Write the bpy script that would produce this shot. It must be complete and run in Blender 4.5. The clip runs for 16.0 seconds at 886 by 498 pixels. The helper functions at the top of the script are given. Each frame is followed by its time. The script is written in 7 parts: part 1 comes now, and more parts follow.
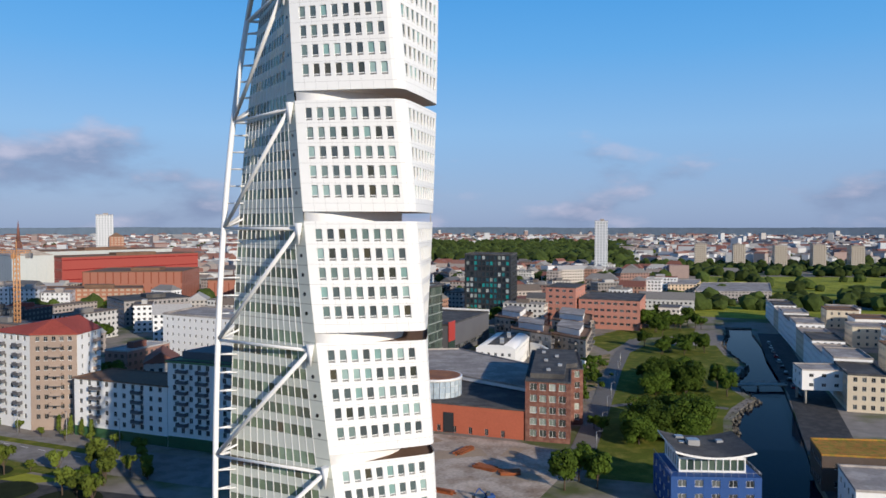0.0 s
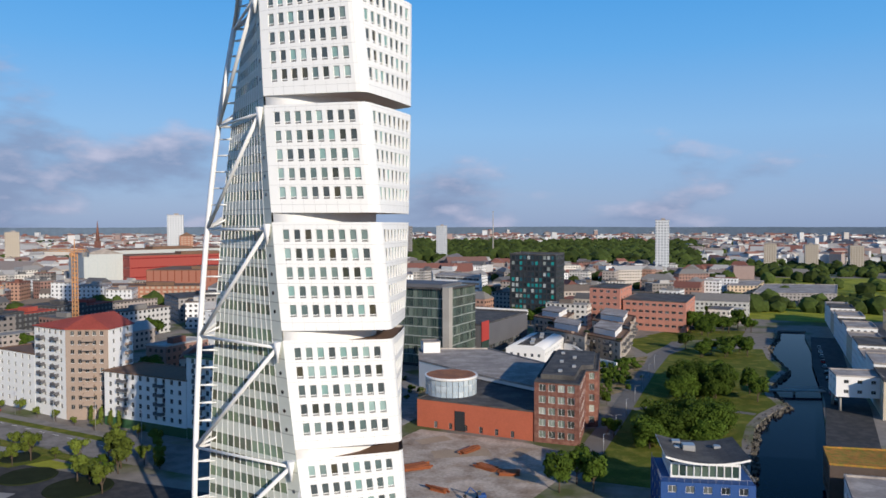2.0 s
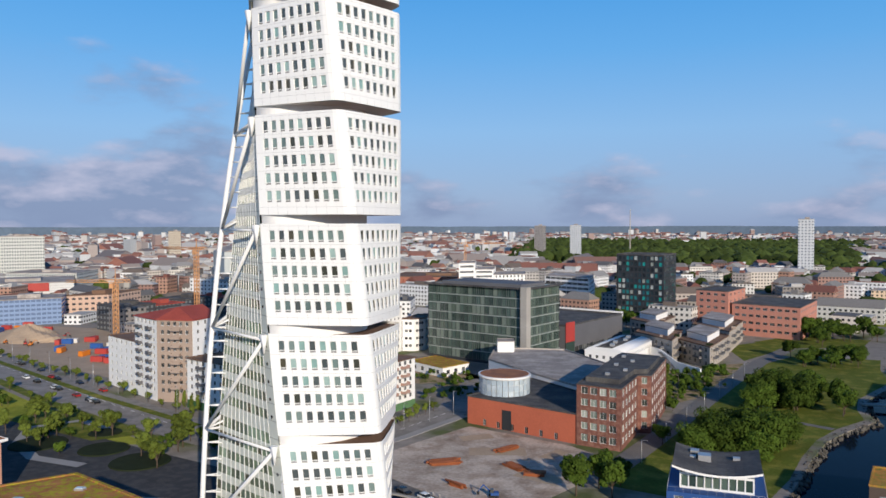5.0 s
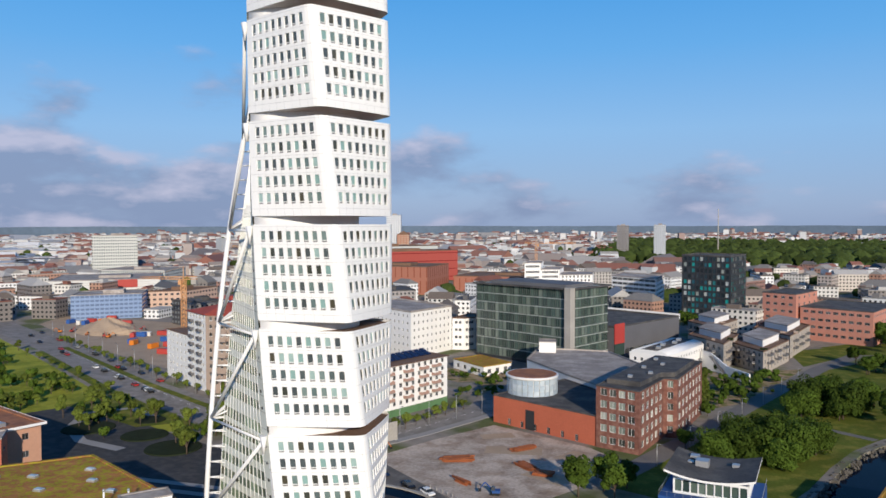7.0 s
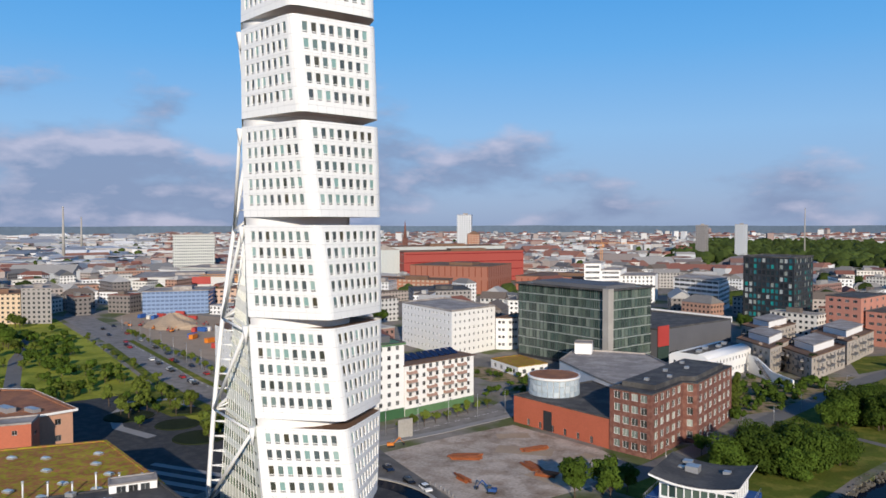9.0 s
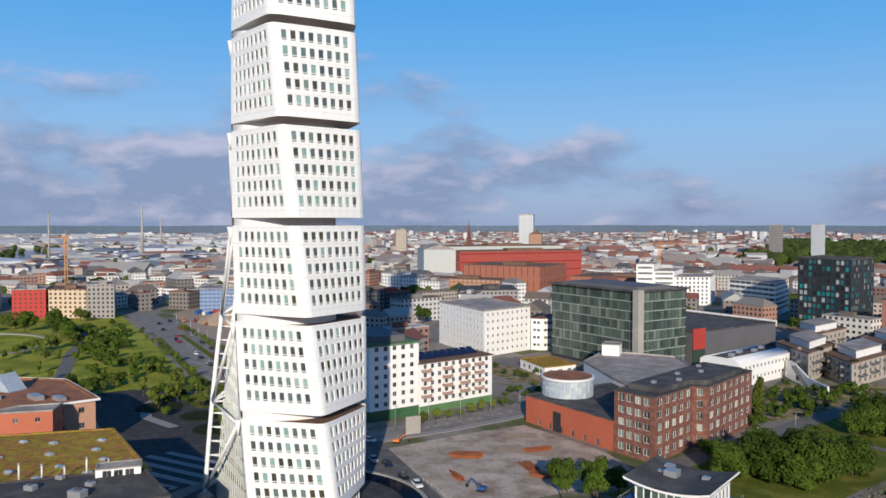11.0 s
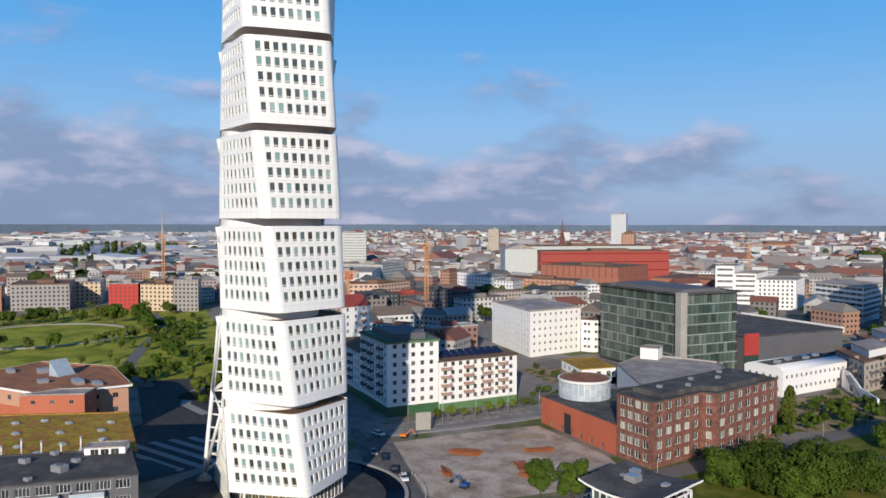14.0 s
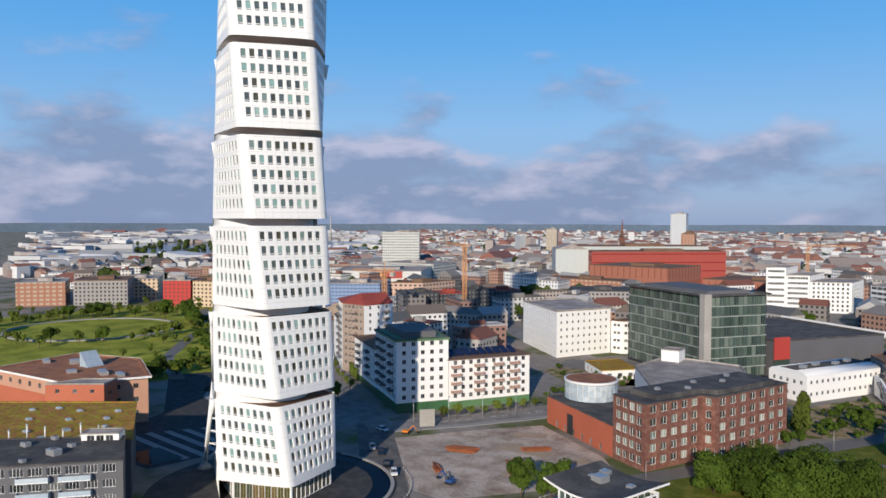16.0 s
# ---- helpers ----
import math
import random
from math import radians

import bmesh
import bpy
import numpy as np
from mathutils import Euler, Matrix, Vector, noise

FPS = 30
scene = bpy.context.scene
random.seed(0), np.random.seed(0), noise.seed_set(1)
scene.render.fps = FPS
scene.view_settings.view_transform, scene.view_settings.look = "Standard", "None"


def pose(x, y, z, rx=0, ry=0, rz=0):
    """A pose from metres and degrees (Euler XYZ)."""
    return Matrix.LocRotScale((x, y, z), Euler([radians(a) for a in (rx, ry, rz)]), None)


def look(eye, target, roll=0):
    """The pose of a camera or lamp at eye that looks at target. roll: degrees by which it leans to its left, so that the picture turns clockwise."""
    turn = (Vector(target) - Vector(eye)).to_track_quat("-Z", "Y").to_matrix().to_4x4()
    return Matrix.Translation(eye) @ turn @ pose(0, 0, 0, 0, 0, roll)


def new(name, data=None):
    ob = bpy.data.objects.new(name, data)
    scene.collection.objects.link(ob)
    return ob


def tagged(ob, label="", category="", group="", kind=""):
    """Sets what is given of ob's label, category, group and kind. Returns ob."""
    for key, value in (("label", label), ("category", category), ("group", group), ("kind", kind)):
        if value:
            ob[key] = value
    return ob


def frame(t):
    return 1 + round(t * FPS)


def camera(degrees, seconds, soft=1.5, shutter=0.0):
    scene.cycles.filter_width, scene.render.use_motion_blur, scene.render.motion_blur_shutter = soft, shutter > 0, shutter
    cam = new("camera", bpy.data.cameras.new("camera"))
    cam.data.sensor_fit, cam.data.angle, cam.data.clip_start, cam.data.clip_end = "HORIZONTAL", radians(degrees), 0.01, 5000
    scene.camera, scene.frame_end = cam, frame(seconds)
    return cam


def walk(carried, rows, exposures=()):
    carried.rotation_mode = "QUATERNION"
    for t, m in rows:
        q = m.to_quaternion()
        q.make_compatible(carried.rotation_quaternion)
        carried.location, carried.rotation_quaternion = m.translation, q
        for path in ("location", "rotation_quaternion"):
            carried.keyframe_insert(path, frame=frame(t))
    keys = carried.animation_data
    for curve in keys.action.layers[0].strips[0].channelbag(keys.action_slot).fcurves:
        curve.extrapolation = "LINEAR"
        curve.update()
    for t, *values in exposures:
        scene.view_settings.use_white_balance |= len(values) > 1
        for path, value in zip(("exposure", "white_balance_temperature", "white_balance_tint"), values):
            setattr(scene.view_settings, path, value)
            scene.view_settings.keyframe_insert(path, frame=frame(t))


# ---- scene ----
cam = camera(60.88, 16.0, soft=1.6)
# seconds, eye, yaw, pitch, lean of the flight round the tower
ROWS = [
    (0, -8.824, -3.686, 63.065, 5.168, -1.768, 0.014),
    (0.5, -4.451, -3.484, 63.114, 6.396, -1.779, -0.002),
    (1, 0.029, -3.203, 63.163, 7.834, -1.79, -0.017),
    (1.5, 4.82, -2.872, 63.212, 9.173, -1.799, -0.031),
    (2, 9.503, -2.545, 63.262, 10.612, -1.808, -0.043),
    (2.5, 14.584, -1.96, 63.313, 12.621, -1.817, -0.054),
    (3, 19.695, -1.354, 63.363, 14.681, -1.825, -0.064),
    (3.5, 24.831, -0.541, 63.414, 16.666, -1.833, -0.072),
    (4, 29.962, 0.403, 63.465, 18.399, -1.84, -0.079),
    (6.5, 55.534, 6.585, 63.725, 27.185, -1.873, -0.092),
    (7, 60.322, 8.343, 63.778, 28.826, -1.88, -0.091),
    (7.5, 65.073, 10.249, 63.831, 30.56, -1.886, -0.088),
    (8, 69.661, 12.337, 63.884, 32.045, -1.893, -0.084),
    (8.5, 74.296, 14.427, 63.938, 33.674, -1.899, -0.078),
    (9, 78.813, 16.737, 63.992, 35.158, -1.906, -0.071),
    (11.5, 100.248, 29.73, 64.266, 42.174, -1.945, -0.015),
    (12, 104.317, 32.719, 64.322, 43.558, -1.954, 0.001),
    (12.5, 108.32, 35.799, 64.378, 45.039, -1.964, 0.018),
    (13, 112.243, 38.932, 64.435, 46.366, -1.974, 0.036),
    (13.5, 116.179, 42.122, 64.491, 47.76, -1.986, 0.056),
    (14, 120.033, 45.422, 64.548, 49.096, -1.997, 0.077),
    (14.5, 123.853, 48.776, 64.605, 50.387, -2.01, 0.099),
    (15, 127.594, 52.166, 64.663, 51.718, -2.024, 0.123),
    (15.5, 131.238, 55.626, 64.721, 52.994, -2.038, 0.148),
    (16, 134.85, 59.105, 64.779, 54.299, -2.054, 0.174),
]


def aim(x, y, z, yaw, pitch, lean):
    a, b = radians(yaw), radians(pitch)
    ahead = Vector((-math.sin(a) * math.cos(b), math.cos(a) * math.cos(b), math.sin(b)))
    return look((x, y, z), Vector((x, y, z)) + ahead * 10, lean)


walk(cam, [(row[0], aim(*row[1:])) for row in ROWS])

# ---- world, sun, exposure ----
SUN_AZ, SUN_EL = 311.0, 18.5
world = bpy.data.worlds.new("sky")
scene.world = world
world.use_nodes = True
wn, wl = world.node_tree.nodes, world.node_tree.links
wn.clear()
sky = wn.new("ShaderNodeTexSky")
sky.sky_type, sky.sun_disc = "NISHITA", False
sky.sun_elevation, sky.sun_rotation = radians(SUN_EL), radians(90.0 - SUN_AZ)
sky.altitude, sky.air_density, sky.dust_density, sky.ozone_density = 60.0, 1.0, 0.6, 2.2
coord = wn.new("ShaderNodeTexCoord")
split = wn.new("ShaderNodeSeparateXYZ")
wl.new(coord.outputs["Generated"], split.inputs[0])
stretch = wn.new("ShaderNodeMapping")
stretch.inputs["Scale"].default_value = (5.2, 5.2, 13.0)
stretch.inputs["Location"].default_value = (1.7, 0.35, 0.1)
wl.new(coord.outputs["Generated"], stretch.inputs[0])
higher = wn.new("ShaderNodeVectorMath")
higher.operation = "ADD"
higher.inputs[1].default_value = (0.10, -0.10, 0.20)
wl.new(stretch.outputs[0], higher.inputs[0])


def puffs(source):
    c = wn.new("ShaderNodeTexNoise")
    c.inputs["Scale"].default_value, c.inputs["Detail"].default_value, c.inputs["Roughness"].default_value = 1.0, 8.0, 0.52
    wl.new(source.outputs[0], c.inputs[0])
    return c


def two(kind, a, b):
    m = wn.new("ShaderNodeMath")
    m.operation = kind
    for socket, v in zip(m.inputs, (a, b)):
        if isinstance(v, float):
            socket.default_value = v
        else:
            wl.new(v, socket)
    return m.outputs[0]


cloud, cloud_above = puffs(stretch), puffs(higher)
# a cloud bank low over the town, thinning out upwards and to the east
band = wn.new("ShaderNodeValToRGB")
band.color_ramp.elements[0].position, band.color_ramp.elements[0].color = 0.0, (0.53, 0.53, 0.53, 1)
band.color_ramp.elements[1].position, band.color_ramp.elements[1].color = 0.5, (0.2, 0.2, 0.2, 1)
for pos, v in ((0.025, 0.57), (0.06, 0.575), (0.10, 0.525), (0.14, 0.415), (0.18, 0.32), (0.28, 0.26)):
    e = band.color_ramp.elements.new(pos)
    e.color = (v, v, v, 1)
wl.new(split.outputs["Z"], band.inputs[0])
west = wn.new("ShaderNodeMapRange")
west.interpolation_type = "SMOOTHSTEP"
west.inputs[1].default_value, west.inputs[2].default_value = -0.28, -0.72
west.inputs[3].default_value, west.inputs[4].default_value = -0.03, 0.13
wl.new(split.outputs["X"], west.inputs[0])
east = west.outputs[0]
dense = two("ADD", two("ADD", cloud.outputs[0], band.outputs[0]), east)
lumps = wn.new("ShaderNodeMapRange")
lumps.interpolation_type = "SMOOTHSTEP"
lumps.inputs[1].default_value, lumps.inputs[2].default_value = 1.0, 1.19
lumps.inputs[4].default_value = 0.82
wl.new(dense, lumps.inputs[0])
cover = lumps
lit = wn.new("ShaderNodeMapRange")
lit.inputs[1].default_value, lit.inputs[2].default_value = -0.01, 0.13
wl.new(two("SUBTRACT", cloud.outputs[0], cloud_above.outputs[0]), lit.inputs[0])
shade = wn.new("ShaderNodeValToRGB")
shade.color_ramp.elements[0].position, shade.color_ramp.elements[0].color = 0.0, (2.0, 2.6, 4.1, 1)
shade.color_ramp.elements[1].position, shade.color_ramp.elements[1].color = 1.0, (4.5, 4.5, 5.8, 1)
wl.new(lit.outputs[0], shade.inputs[0])
tone = wn.new("ShaderNodeValToRGB")
for i, (pos, c) in enumerate(((0.0, (2.3, 3.2, 5.2)), (0.03, (2.4, 3.5, 5.7)), (0.12, (2.1, 4.1, 7.0)), (0.22, (1.0, 3.5, 7.2)), (0.34, (0.3, 2.7, 6.8)), (0.5, (0.15, 1.1, 3.4)), (0.8, (0.1, 0.7, 2.2)))):
    e = tone.color_ramp.elements[i] if i < 2 else tone.color_ramp.elements.new(pos)
    e.position, e.color = pos, (*c, 1)
wl.new(split.outputs["Z"], tone.inputs[0])
air = wn.new("ShaderNodeMix")
air.data_type = "RGBA"
air.inputs[0].default_value = 0.88
wl.new(sky.outputs[0], air.inputs[6])
wl.new(tone.outputs[0], air.inputs[7])
mix = wn.new("ShaderNodeMix")
mix.data_type = "RGBA"
wl.new(cover.outputs[0], mix.inputs[0])
wl.new(air.outputs[2], mix.inputs[6])
wl.new(shade.outputs[0], mix.inputs[7])
back = wn.new("ShaderNodeBackground")
back.inputs["Strength"].default_value = 0.117
wl.new(mix.outputs[2], back.inputs[0])
out = wn.new("ShaderNodeOutputWorld")
wl.new(back.outputs[0], out.inputs[0])

sun = new("sun", bpy.data.lights.new("sun", "SUN"))
sun.data.energy, sun.data.angle, sun.data.color = 4.55, radians(0.6), (1.0, 0.885, 0.74)
sun_dir = Vector((math.cos(radians(SUN_AZ)) * math.cos(radians(SUN_EL)), math.sin(radians(SUN_AZ)) * math.cos(radians(SUN_EL)), math.sin(radians(SUN_EL))))
sun.matrix_basis = look(sun_dir * 400, (0, 0, 0))
scene.view_settings.exposure = 0.0

# ---- materials ----


def mat(name, base, rough=0.6, metal=0.0, var=0.18, scale=0.5, bump=0.0, per_object=0.0, per_island=0.0, second=None, cut=(0.45, 0.6), gloss=0.4):
    """A surface whose colour wanders at two scales; second: another colour that comes in patches."""
    m = bpy.data.materials.new(name)
    m.use_nodes = True
    n, l = m.node_tree.nodes, m.node_tree.links
    b = n["Principled BSDF"]
    b.inputs["Roughness"].default_value, b.inputs["Metallic"].default_value = rough, metal
    b.inputs["Specular IOR Level"].default_value = gloss
    geo = n.new("ShaderNodeNewGeometry")
    big, fine = n.new("ShaderNodeTexNoise"), n.new("ShaderNodeTexNoise")
    big.inputs["Scale"].default_value, fine.inputs["Scale"].default_value = scale * 0.23, scale * 4.0
    big.inputs["Detail"].default_value = fine.inputs["Detail"].default_value = 5.0
    l.new(geo.outputs["Position"], big.inputs["Vector"])
    l.new(geo.outputs["Position"], fine.inputs["Vector"])
    add = n.new("ShaderNodeMath")
    add.operation = "ADD"
    l.new(big.outputs["Fac"], add.inputs[0])
    l.new(fine.outputs["Fac"], add.inputs[1])
    to = n.new("ShaderNodeMapRange")
    to.inputs[1].default_value, to.inputs[2].default_value = 0.6, 1.4
    to.inputs[3].default_value, to.inputs[4].default_value = 1.0 - var, 1.0 + var
    l.new(add.outputs[0], to.inputs[0])
    gain = to.outputs[0]
    if per_object or per_island:
        src = n.new("ShaderNodeObjectInfo").outputs["Random"] if per_object else geo.outputs["Random Per Island"]
        rr, amount = n.new("ShaderNodeMapRange"), per_object or per_island
        rr.inputs[3].default_value, rr.inputs[4].default_value = 1.0 - amount, 1.0 + amount
        l.new(src, rr.inputs[0])
        mul = n.new("ShaderNodeMath")
        mul.operation = "MULTIPLY"
        l.new(gain, mul.inputs[0])
        l.new(rr.outputs[0], mul.inputs[1])
        gain = mul.outputs[0]
    tint = n.new("ShaderNodeMix")
    tint.data_type, tint.blend_type = "RGBA", "MULTIPLY"
    tint.inputs[0].default_value = 1.0
    tint.inputs[6].default_value = (*base, 1)
    if second:
        patch = n.new("ShaderNodeTexNoise")
        patch.inputs["Scale"].default_value, patch.inputs["Detail"].default_value = scale * 0.6, 8.0
        l.new(geo.outputs["Position"], patch.inputs["Vector"])
        ramp = n.new("ShaderNodeMapRange")
        ramp.inputs[1].default_value, ramp.inputs[2].default_value = cut
        l.new(patch.outputs["Fac"], ramp.inputs[0])
        two = n.new("ShaderNodeMix")
        two.data_type = "RGBA"
        two.inputs[6].default_value, two.inputs[7].default_value = (*base, 1), (*second, 1)
        l.new(ramp.outputs[0], two.inputs[0])
        l.new(two.outputs[2], tint.inputs[6])
    grey = n.new("ShaderNodeCombineColor")
    for k in range(3):
        l.new(gain, grey.inputs[k])
    l.new(grey.outputs[0], tint.inputs[7])
    l.new(tint.outputs[2], b.inputs["Base Color"])
    if bump:
        bm_ = n.new("ShaderNodeBump")
        bm_.inputs["Strength"].default_value, bm_.inputs["Distance"].default_value = bump, 0.05
        l.new(fine.outputs["Fac"], bm_.inputs["Height"])
        l.new(bm_.outputs[0], b.inputs["Normal"])
    return m


def palette(name, colours, rough=0.15, by_island=False, wander=0.25):
    """Glass or roofs that differ from piece to piece, picked from a few colours."""
    m = bpy.data.materials.new(name)
    m.use_nodes = True
    n, l = m.node_tree.nodes, m.node_tree.links
    b = n["Principled BSDF"]
    b.inputs["Roughness"].default_value = rough
    src = n.new("ShaderNodeNewGeometry").outputs["Random Per Island"] if by_island else n.new("ShaderNodeObjectInfo").outputs["Random"]
    if by_island == "both":
        both, wrap = n.new("ShaderNodeMath"), n.new("ShaderNodeMath")
        both.operation, wrap.operation = "ADD", "FRACT"
        l.new(src, both.inputs[0])
        l.new(n.new("ShaderNodeObjectInfo").outputs["Random"], both.inputs[1])
        l.new(both.outputs[0], wrap.inputs[0])
        src = wrap.outputs[0]
    ramp = n.new("ShaderNodeValToRGB")
    ramp.color_ramp.interpolation = "CONSTANT"
    ramp.color_ramp.elements.remove(ramp.color_ramp.elements[1])
    for i, c in enumerate(colours):
        e = ramp.color_ramp.elements[0] if i == 0 else ramp.color_ramp.elements.new(i / len(colours))
        e.color = (*c, 1)
    l.new(src, ramp.inputs[0])
    geo = n.new("ShaderNodeNewGeometry")
    dirt = n.new("ShaderNodeTexNoise")
    dirt.inputs["Scale"].default_value, dirt.inputs["Detail"].default_value = 0.8, 4.0
    l.new(geo.outputs["Position"], dirt.inputs["Vector"])
    lift = n.new("ShaderNodeMapRange")
    lift.inputs[3].default_value, lift.inputs[4].default_value = 1.0 - wander, 1.0 + wander
    l.new(dirt.outputs["Fac"], lift.inputs[0])
    grey = n.new("ShaderNodeCombineColor")
    for k in range(3):
        l.new(lift.outputs[0], grey.inputs[k])
    mul = n.new("ShaderNodeMix")
    mul.data_type, mul.blend_type = "RGBA", "MULTIPLY"
    mul.inputs[0].default_value = 1.0
    l.new(ramp.outputs[0], mul.inputs[6])
    l.new(grey.outputs[0], mul.inputs[7])
    l.new(mul.outputs[2], b.inputs["Base Color"])
    return m


def grid_wall(name, walls, du, dv, fu, fv, glass=(0.03, 0.035, 0.04), by_island=False, line=False, wander=0.12):
    """A far wall with rows of windows, laid out in metres along the wall; or panels with thin joints."""
    m = palette(name, walls, 0.7, by_island, wander)
    n, l = m.node_tree.nodes, m.node_tree.links
    b = n["Principled BSDF"]
    old = b.inputs["Base Color"].links[0].from_socket
    uv = n.new("ShaderNodeUVMap")
    sep = n.new("ShaderNodeSeparateXYZ")
    l.new(uv.outputs[0], sep.inputs[0])
    masks = []
    for axis, step, share in ((0, du, fu), (1, dv, fv)):
        d = n.new("ShaderNodeMath")
        d.operation = "DIVIDE"
        d.inputs[1].default_value = step
        l.new(sep.outputs[axis], d.inputs[0])
        fr = n.new("ShaderNodeMath")
        fr.operation = "FRACT"
        l.new(d.outputs[0], fr.inputs[0])
        c = n.new("ShaderNodeMath")
        c.operation, c.inputs[1].default_value, c.inputs[2].default_value = "COMPARE", 0.5, share / 2
        l.new(fr.outputs[0], c.inputs[0])
        masks.append(c.outputs[0])
    both = n.new("ShaderNodeMath")
    both.operation = "MAXIMUM" if line else "MULTIPLY"
    l.new(masks[0], both.inputs[0])
    l.new(masks[1], both.inputs[1])
    mx = n.new("ShaderNodeMix")
    mx.data_type = "RGBA"
    mx.inputs[7].default_value = (*glass, 1)
    l.new(both.outputs[0], mx.inputs[0])
    l.new(old, mx.inputs[6])
    l.new(mx.outputs[2], b.inputs["Base Color"])
    if not line:
        rg = n.new("ShaderNodeMapRange")
        rg.inputs[3].default_value, rg.inputs[4].default_value = 0.7, 0.15
        l.new(both.outputs[0], rg.inputs[0])
        l.new(rg.outputs[0], b.inputs["Roughness"])
    return m


CITY_WALL = grid_wall("town_walls", [(0.70, 0.69, 0.67), (0.28, 0.16, 0.13), (0.52, 0.47, 0.42), (0.74, 0.74, 0.74), (0.38, 0.33, 0.30), (0.40, 0.38, 0.36), (0.66, 0.63, 0.58), (0.20, 0.18, 0.17), (0.72, 0.72, 0.72), (0.38, 0.22, 0.16), (0.55, 0.54, 0.52)], 3.1, 3.1, 0.48, 0.45)
# walls greyed and blued to carry the distance haze in their colour
CITY_HAZED = palette("hazed_far_walls", [(0.52, 0.53, 0.54), (0.30, 0.22, 0.20), (0.46, 0.44, 0.42), (0.62, 0.63, 0.64), (0.34, 0.29, 0.27), (0.36, 0.38, 0.40), (0.56, 0.56, 0.56), (0.47, 0.49, 0.51)], 0.8, by_island=True)
CITY_ROOF = palette("town_roofs", [(0.24, 0.10, 0.075), (0.17, 0.15, 0.15), (0.27, 0.13, 0.095), (0.30, 0.29, 0.28), (0.25, 0.11, 0.085), (0.42, 0.41, 0.40), (0.20, 0.11, 0.09), (0.26, 0.22, 0.20)], 0.85, by_island=True)
DOCK_ROOF = palette("dock_shed_roofs", [(0.50, 0.51, 0.53), (0.36, 0.37, 0.40), (0.60, 0.61, 0.63), (0.28, 0.29, 0.31)], 0.7, by_island=True)
CITY_ROOF_NEAR = palette("near_town_roofs", [(0.11, 0.11, 0.115), (0.19, 0.075, 0.055), (0.28, 0.27, 0.26), (0.15, 0.12, 0.10), (0.40, 0.39, 0.38), (0.20, 0.19, 0.18)], 0.85)
WHITE_PANEL = grid_wall("white_panels", [(0.83, 0.83, 0.815)], 1.976, 3.35, 0.02, 0.016, glass=(0.5, 0.5, 0.49), line=True, wander=0.035)
WHITE_PANEL.node_tree.nodes["Principled BSDF"].inputs["Roughness"].default_value = 0.42
WEDGE_PANEL = grid_wall("pale_wedge_panels", [(0.61, 0.63, 0.56)], 1.976, 3.2255, 0.02, 0.05, glass=(0.36, 0.37, 0.33), line=True, wander=0.05)
WHITE_STEEL = mat("white_steel", (0.78, 0.78, 0.77), 0.4, var=0.06, scale=0.3)
WHITE = mat("white_render", (0.82, 0.81, 0.79), 0.8, var=0.06, scale=0.4)
CREAM = mat("cream_render", (0.62, 0.53, 0.40), 0.8, var=0.1, scale=0.4)
PEACH = mat("peach_render", (0.50, 0.28, 0.19), 0.8, var=0.1, scale=0.4)
SALMON = mat("salmon_cladding", (0.45, 0.13, 0.07), 0.7, var=0.12, scale=0.5)
BRICK = mat("red_brown_brick", (0.17, 0.07, 0.052), 0.85, var=0.25, scale=1.4, bump=0.3, second=(0.24, 0.115, 0.085))
ORANGE_BRICK = mat("orange_brick", (0.50, 0.225, 0.165), 0.85, var=0.15, scale=0.8)
RED_WALL = mat("red_painted_wall", (0.45, 0.12, 0.065), 0.75, var=0.14, scale=0.5)
RED_SHEET = mat("red_sheet_metal", (0.40, 0.05, 0.04), 0.6, var=0.14, scale=0.3)
# brown boards, coloured darker in place of the shade on the quay house
SHADE_BROWN = mat("shade_dark_brown_boards", (0.09, 0.065, 0.052), 0.75, var=0.2, scale=0.6)
BROWN_CLAD = mat("brown_cladding", (0.35, 0.27, 0.22), 0.75, var=0.14, scale=0.6)
DARK_ROOF = mat("dark_roof_felt", (0.06, 0.058, 0.06), 0.9, var=0.35, scale=0.35, second=(0.10, 0.095, 0.09))
BROWN_ROOF = mat("brown_roof_felt", (0.17, 0.10, 0.065), 0.9, var=0.3, scale=0.35)
RED_ROOF = mat("red_roof_sheet", (0.33, 0.065, 0.045), 0.75, var=0.25, scale=0.4)
GREY_ROOF = mat("grey_roof_felt", (0.28, 0.25, 0.23), 0.9, var=0.3, scale=0.25, second=(0.40, 0.36, 0.33))
ORANGE_ROOF = mat("orange_brown_roof", (0.36, 0.15, 0.07), 0.9, var=0.25, scale=0.35, second=(0.26, 0.11, 0.06))
SEDUM = mat("sedum_roof", (0.34, 0.30, 0.03), 0.95, var=0.4, scale=1.6, bump=0.6, second=(0.36, 0.16, 0.06), cut=(0.40, 0.56), gloss=0.1)
SEDUM_RED = mat("red_sedum_roof", (0.42, 0.20, 0.05), 0.95, var=0.4, scale=1.2, bump=0.6, second=(0.25, 0.20, 0.04), cut=(0.42, 0.62), gloss=0.1)
GREY_CLAD = mat("grey_cladding", (0.115, 0.115, 0.125), 0.7, var=0.12, scale=0.5)
BLACK_CLAD = mat("black_cladding", (0.03, 0.033, 0.037), 0.55, var=0.2, scale=0.5)
GREEN_TILE = mat("green_tiles", (0.05, 0.13, 0.06), 0.4, var=0.2, scale=0.8)
GREEN_EDGE = mat("green_eaves", (0.10, 0.20, 0.09), 0.6, var=0.1)
BLUE_WALL = mat("blue_render", (0.02, 0.075, 0.25), 0.7, var=0.15, scale=0.5)
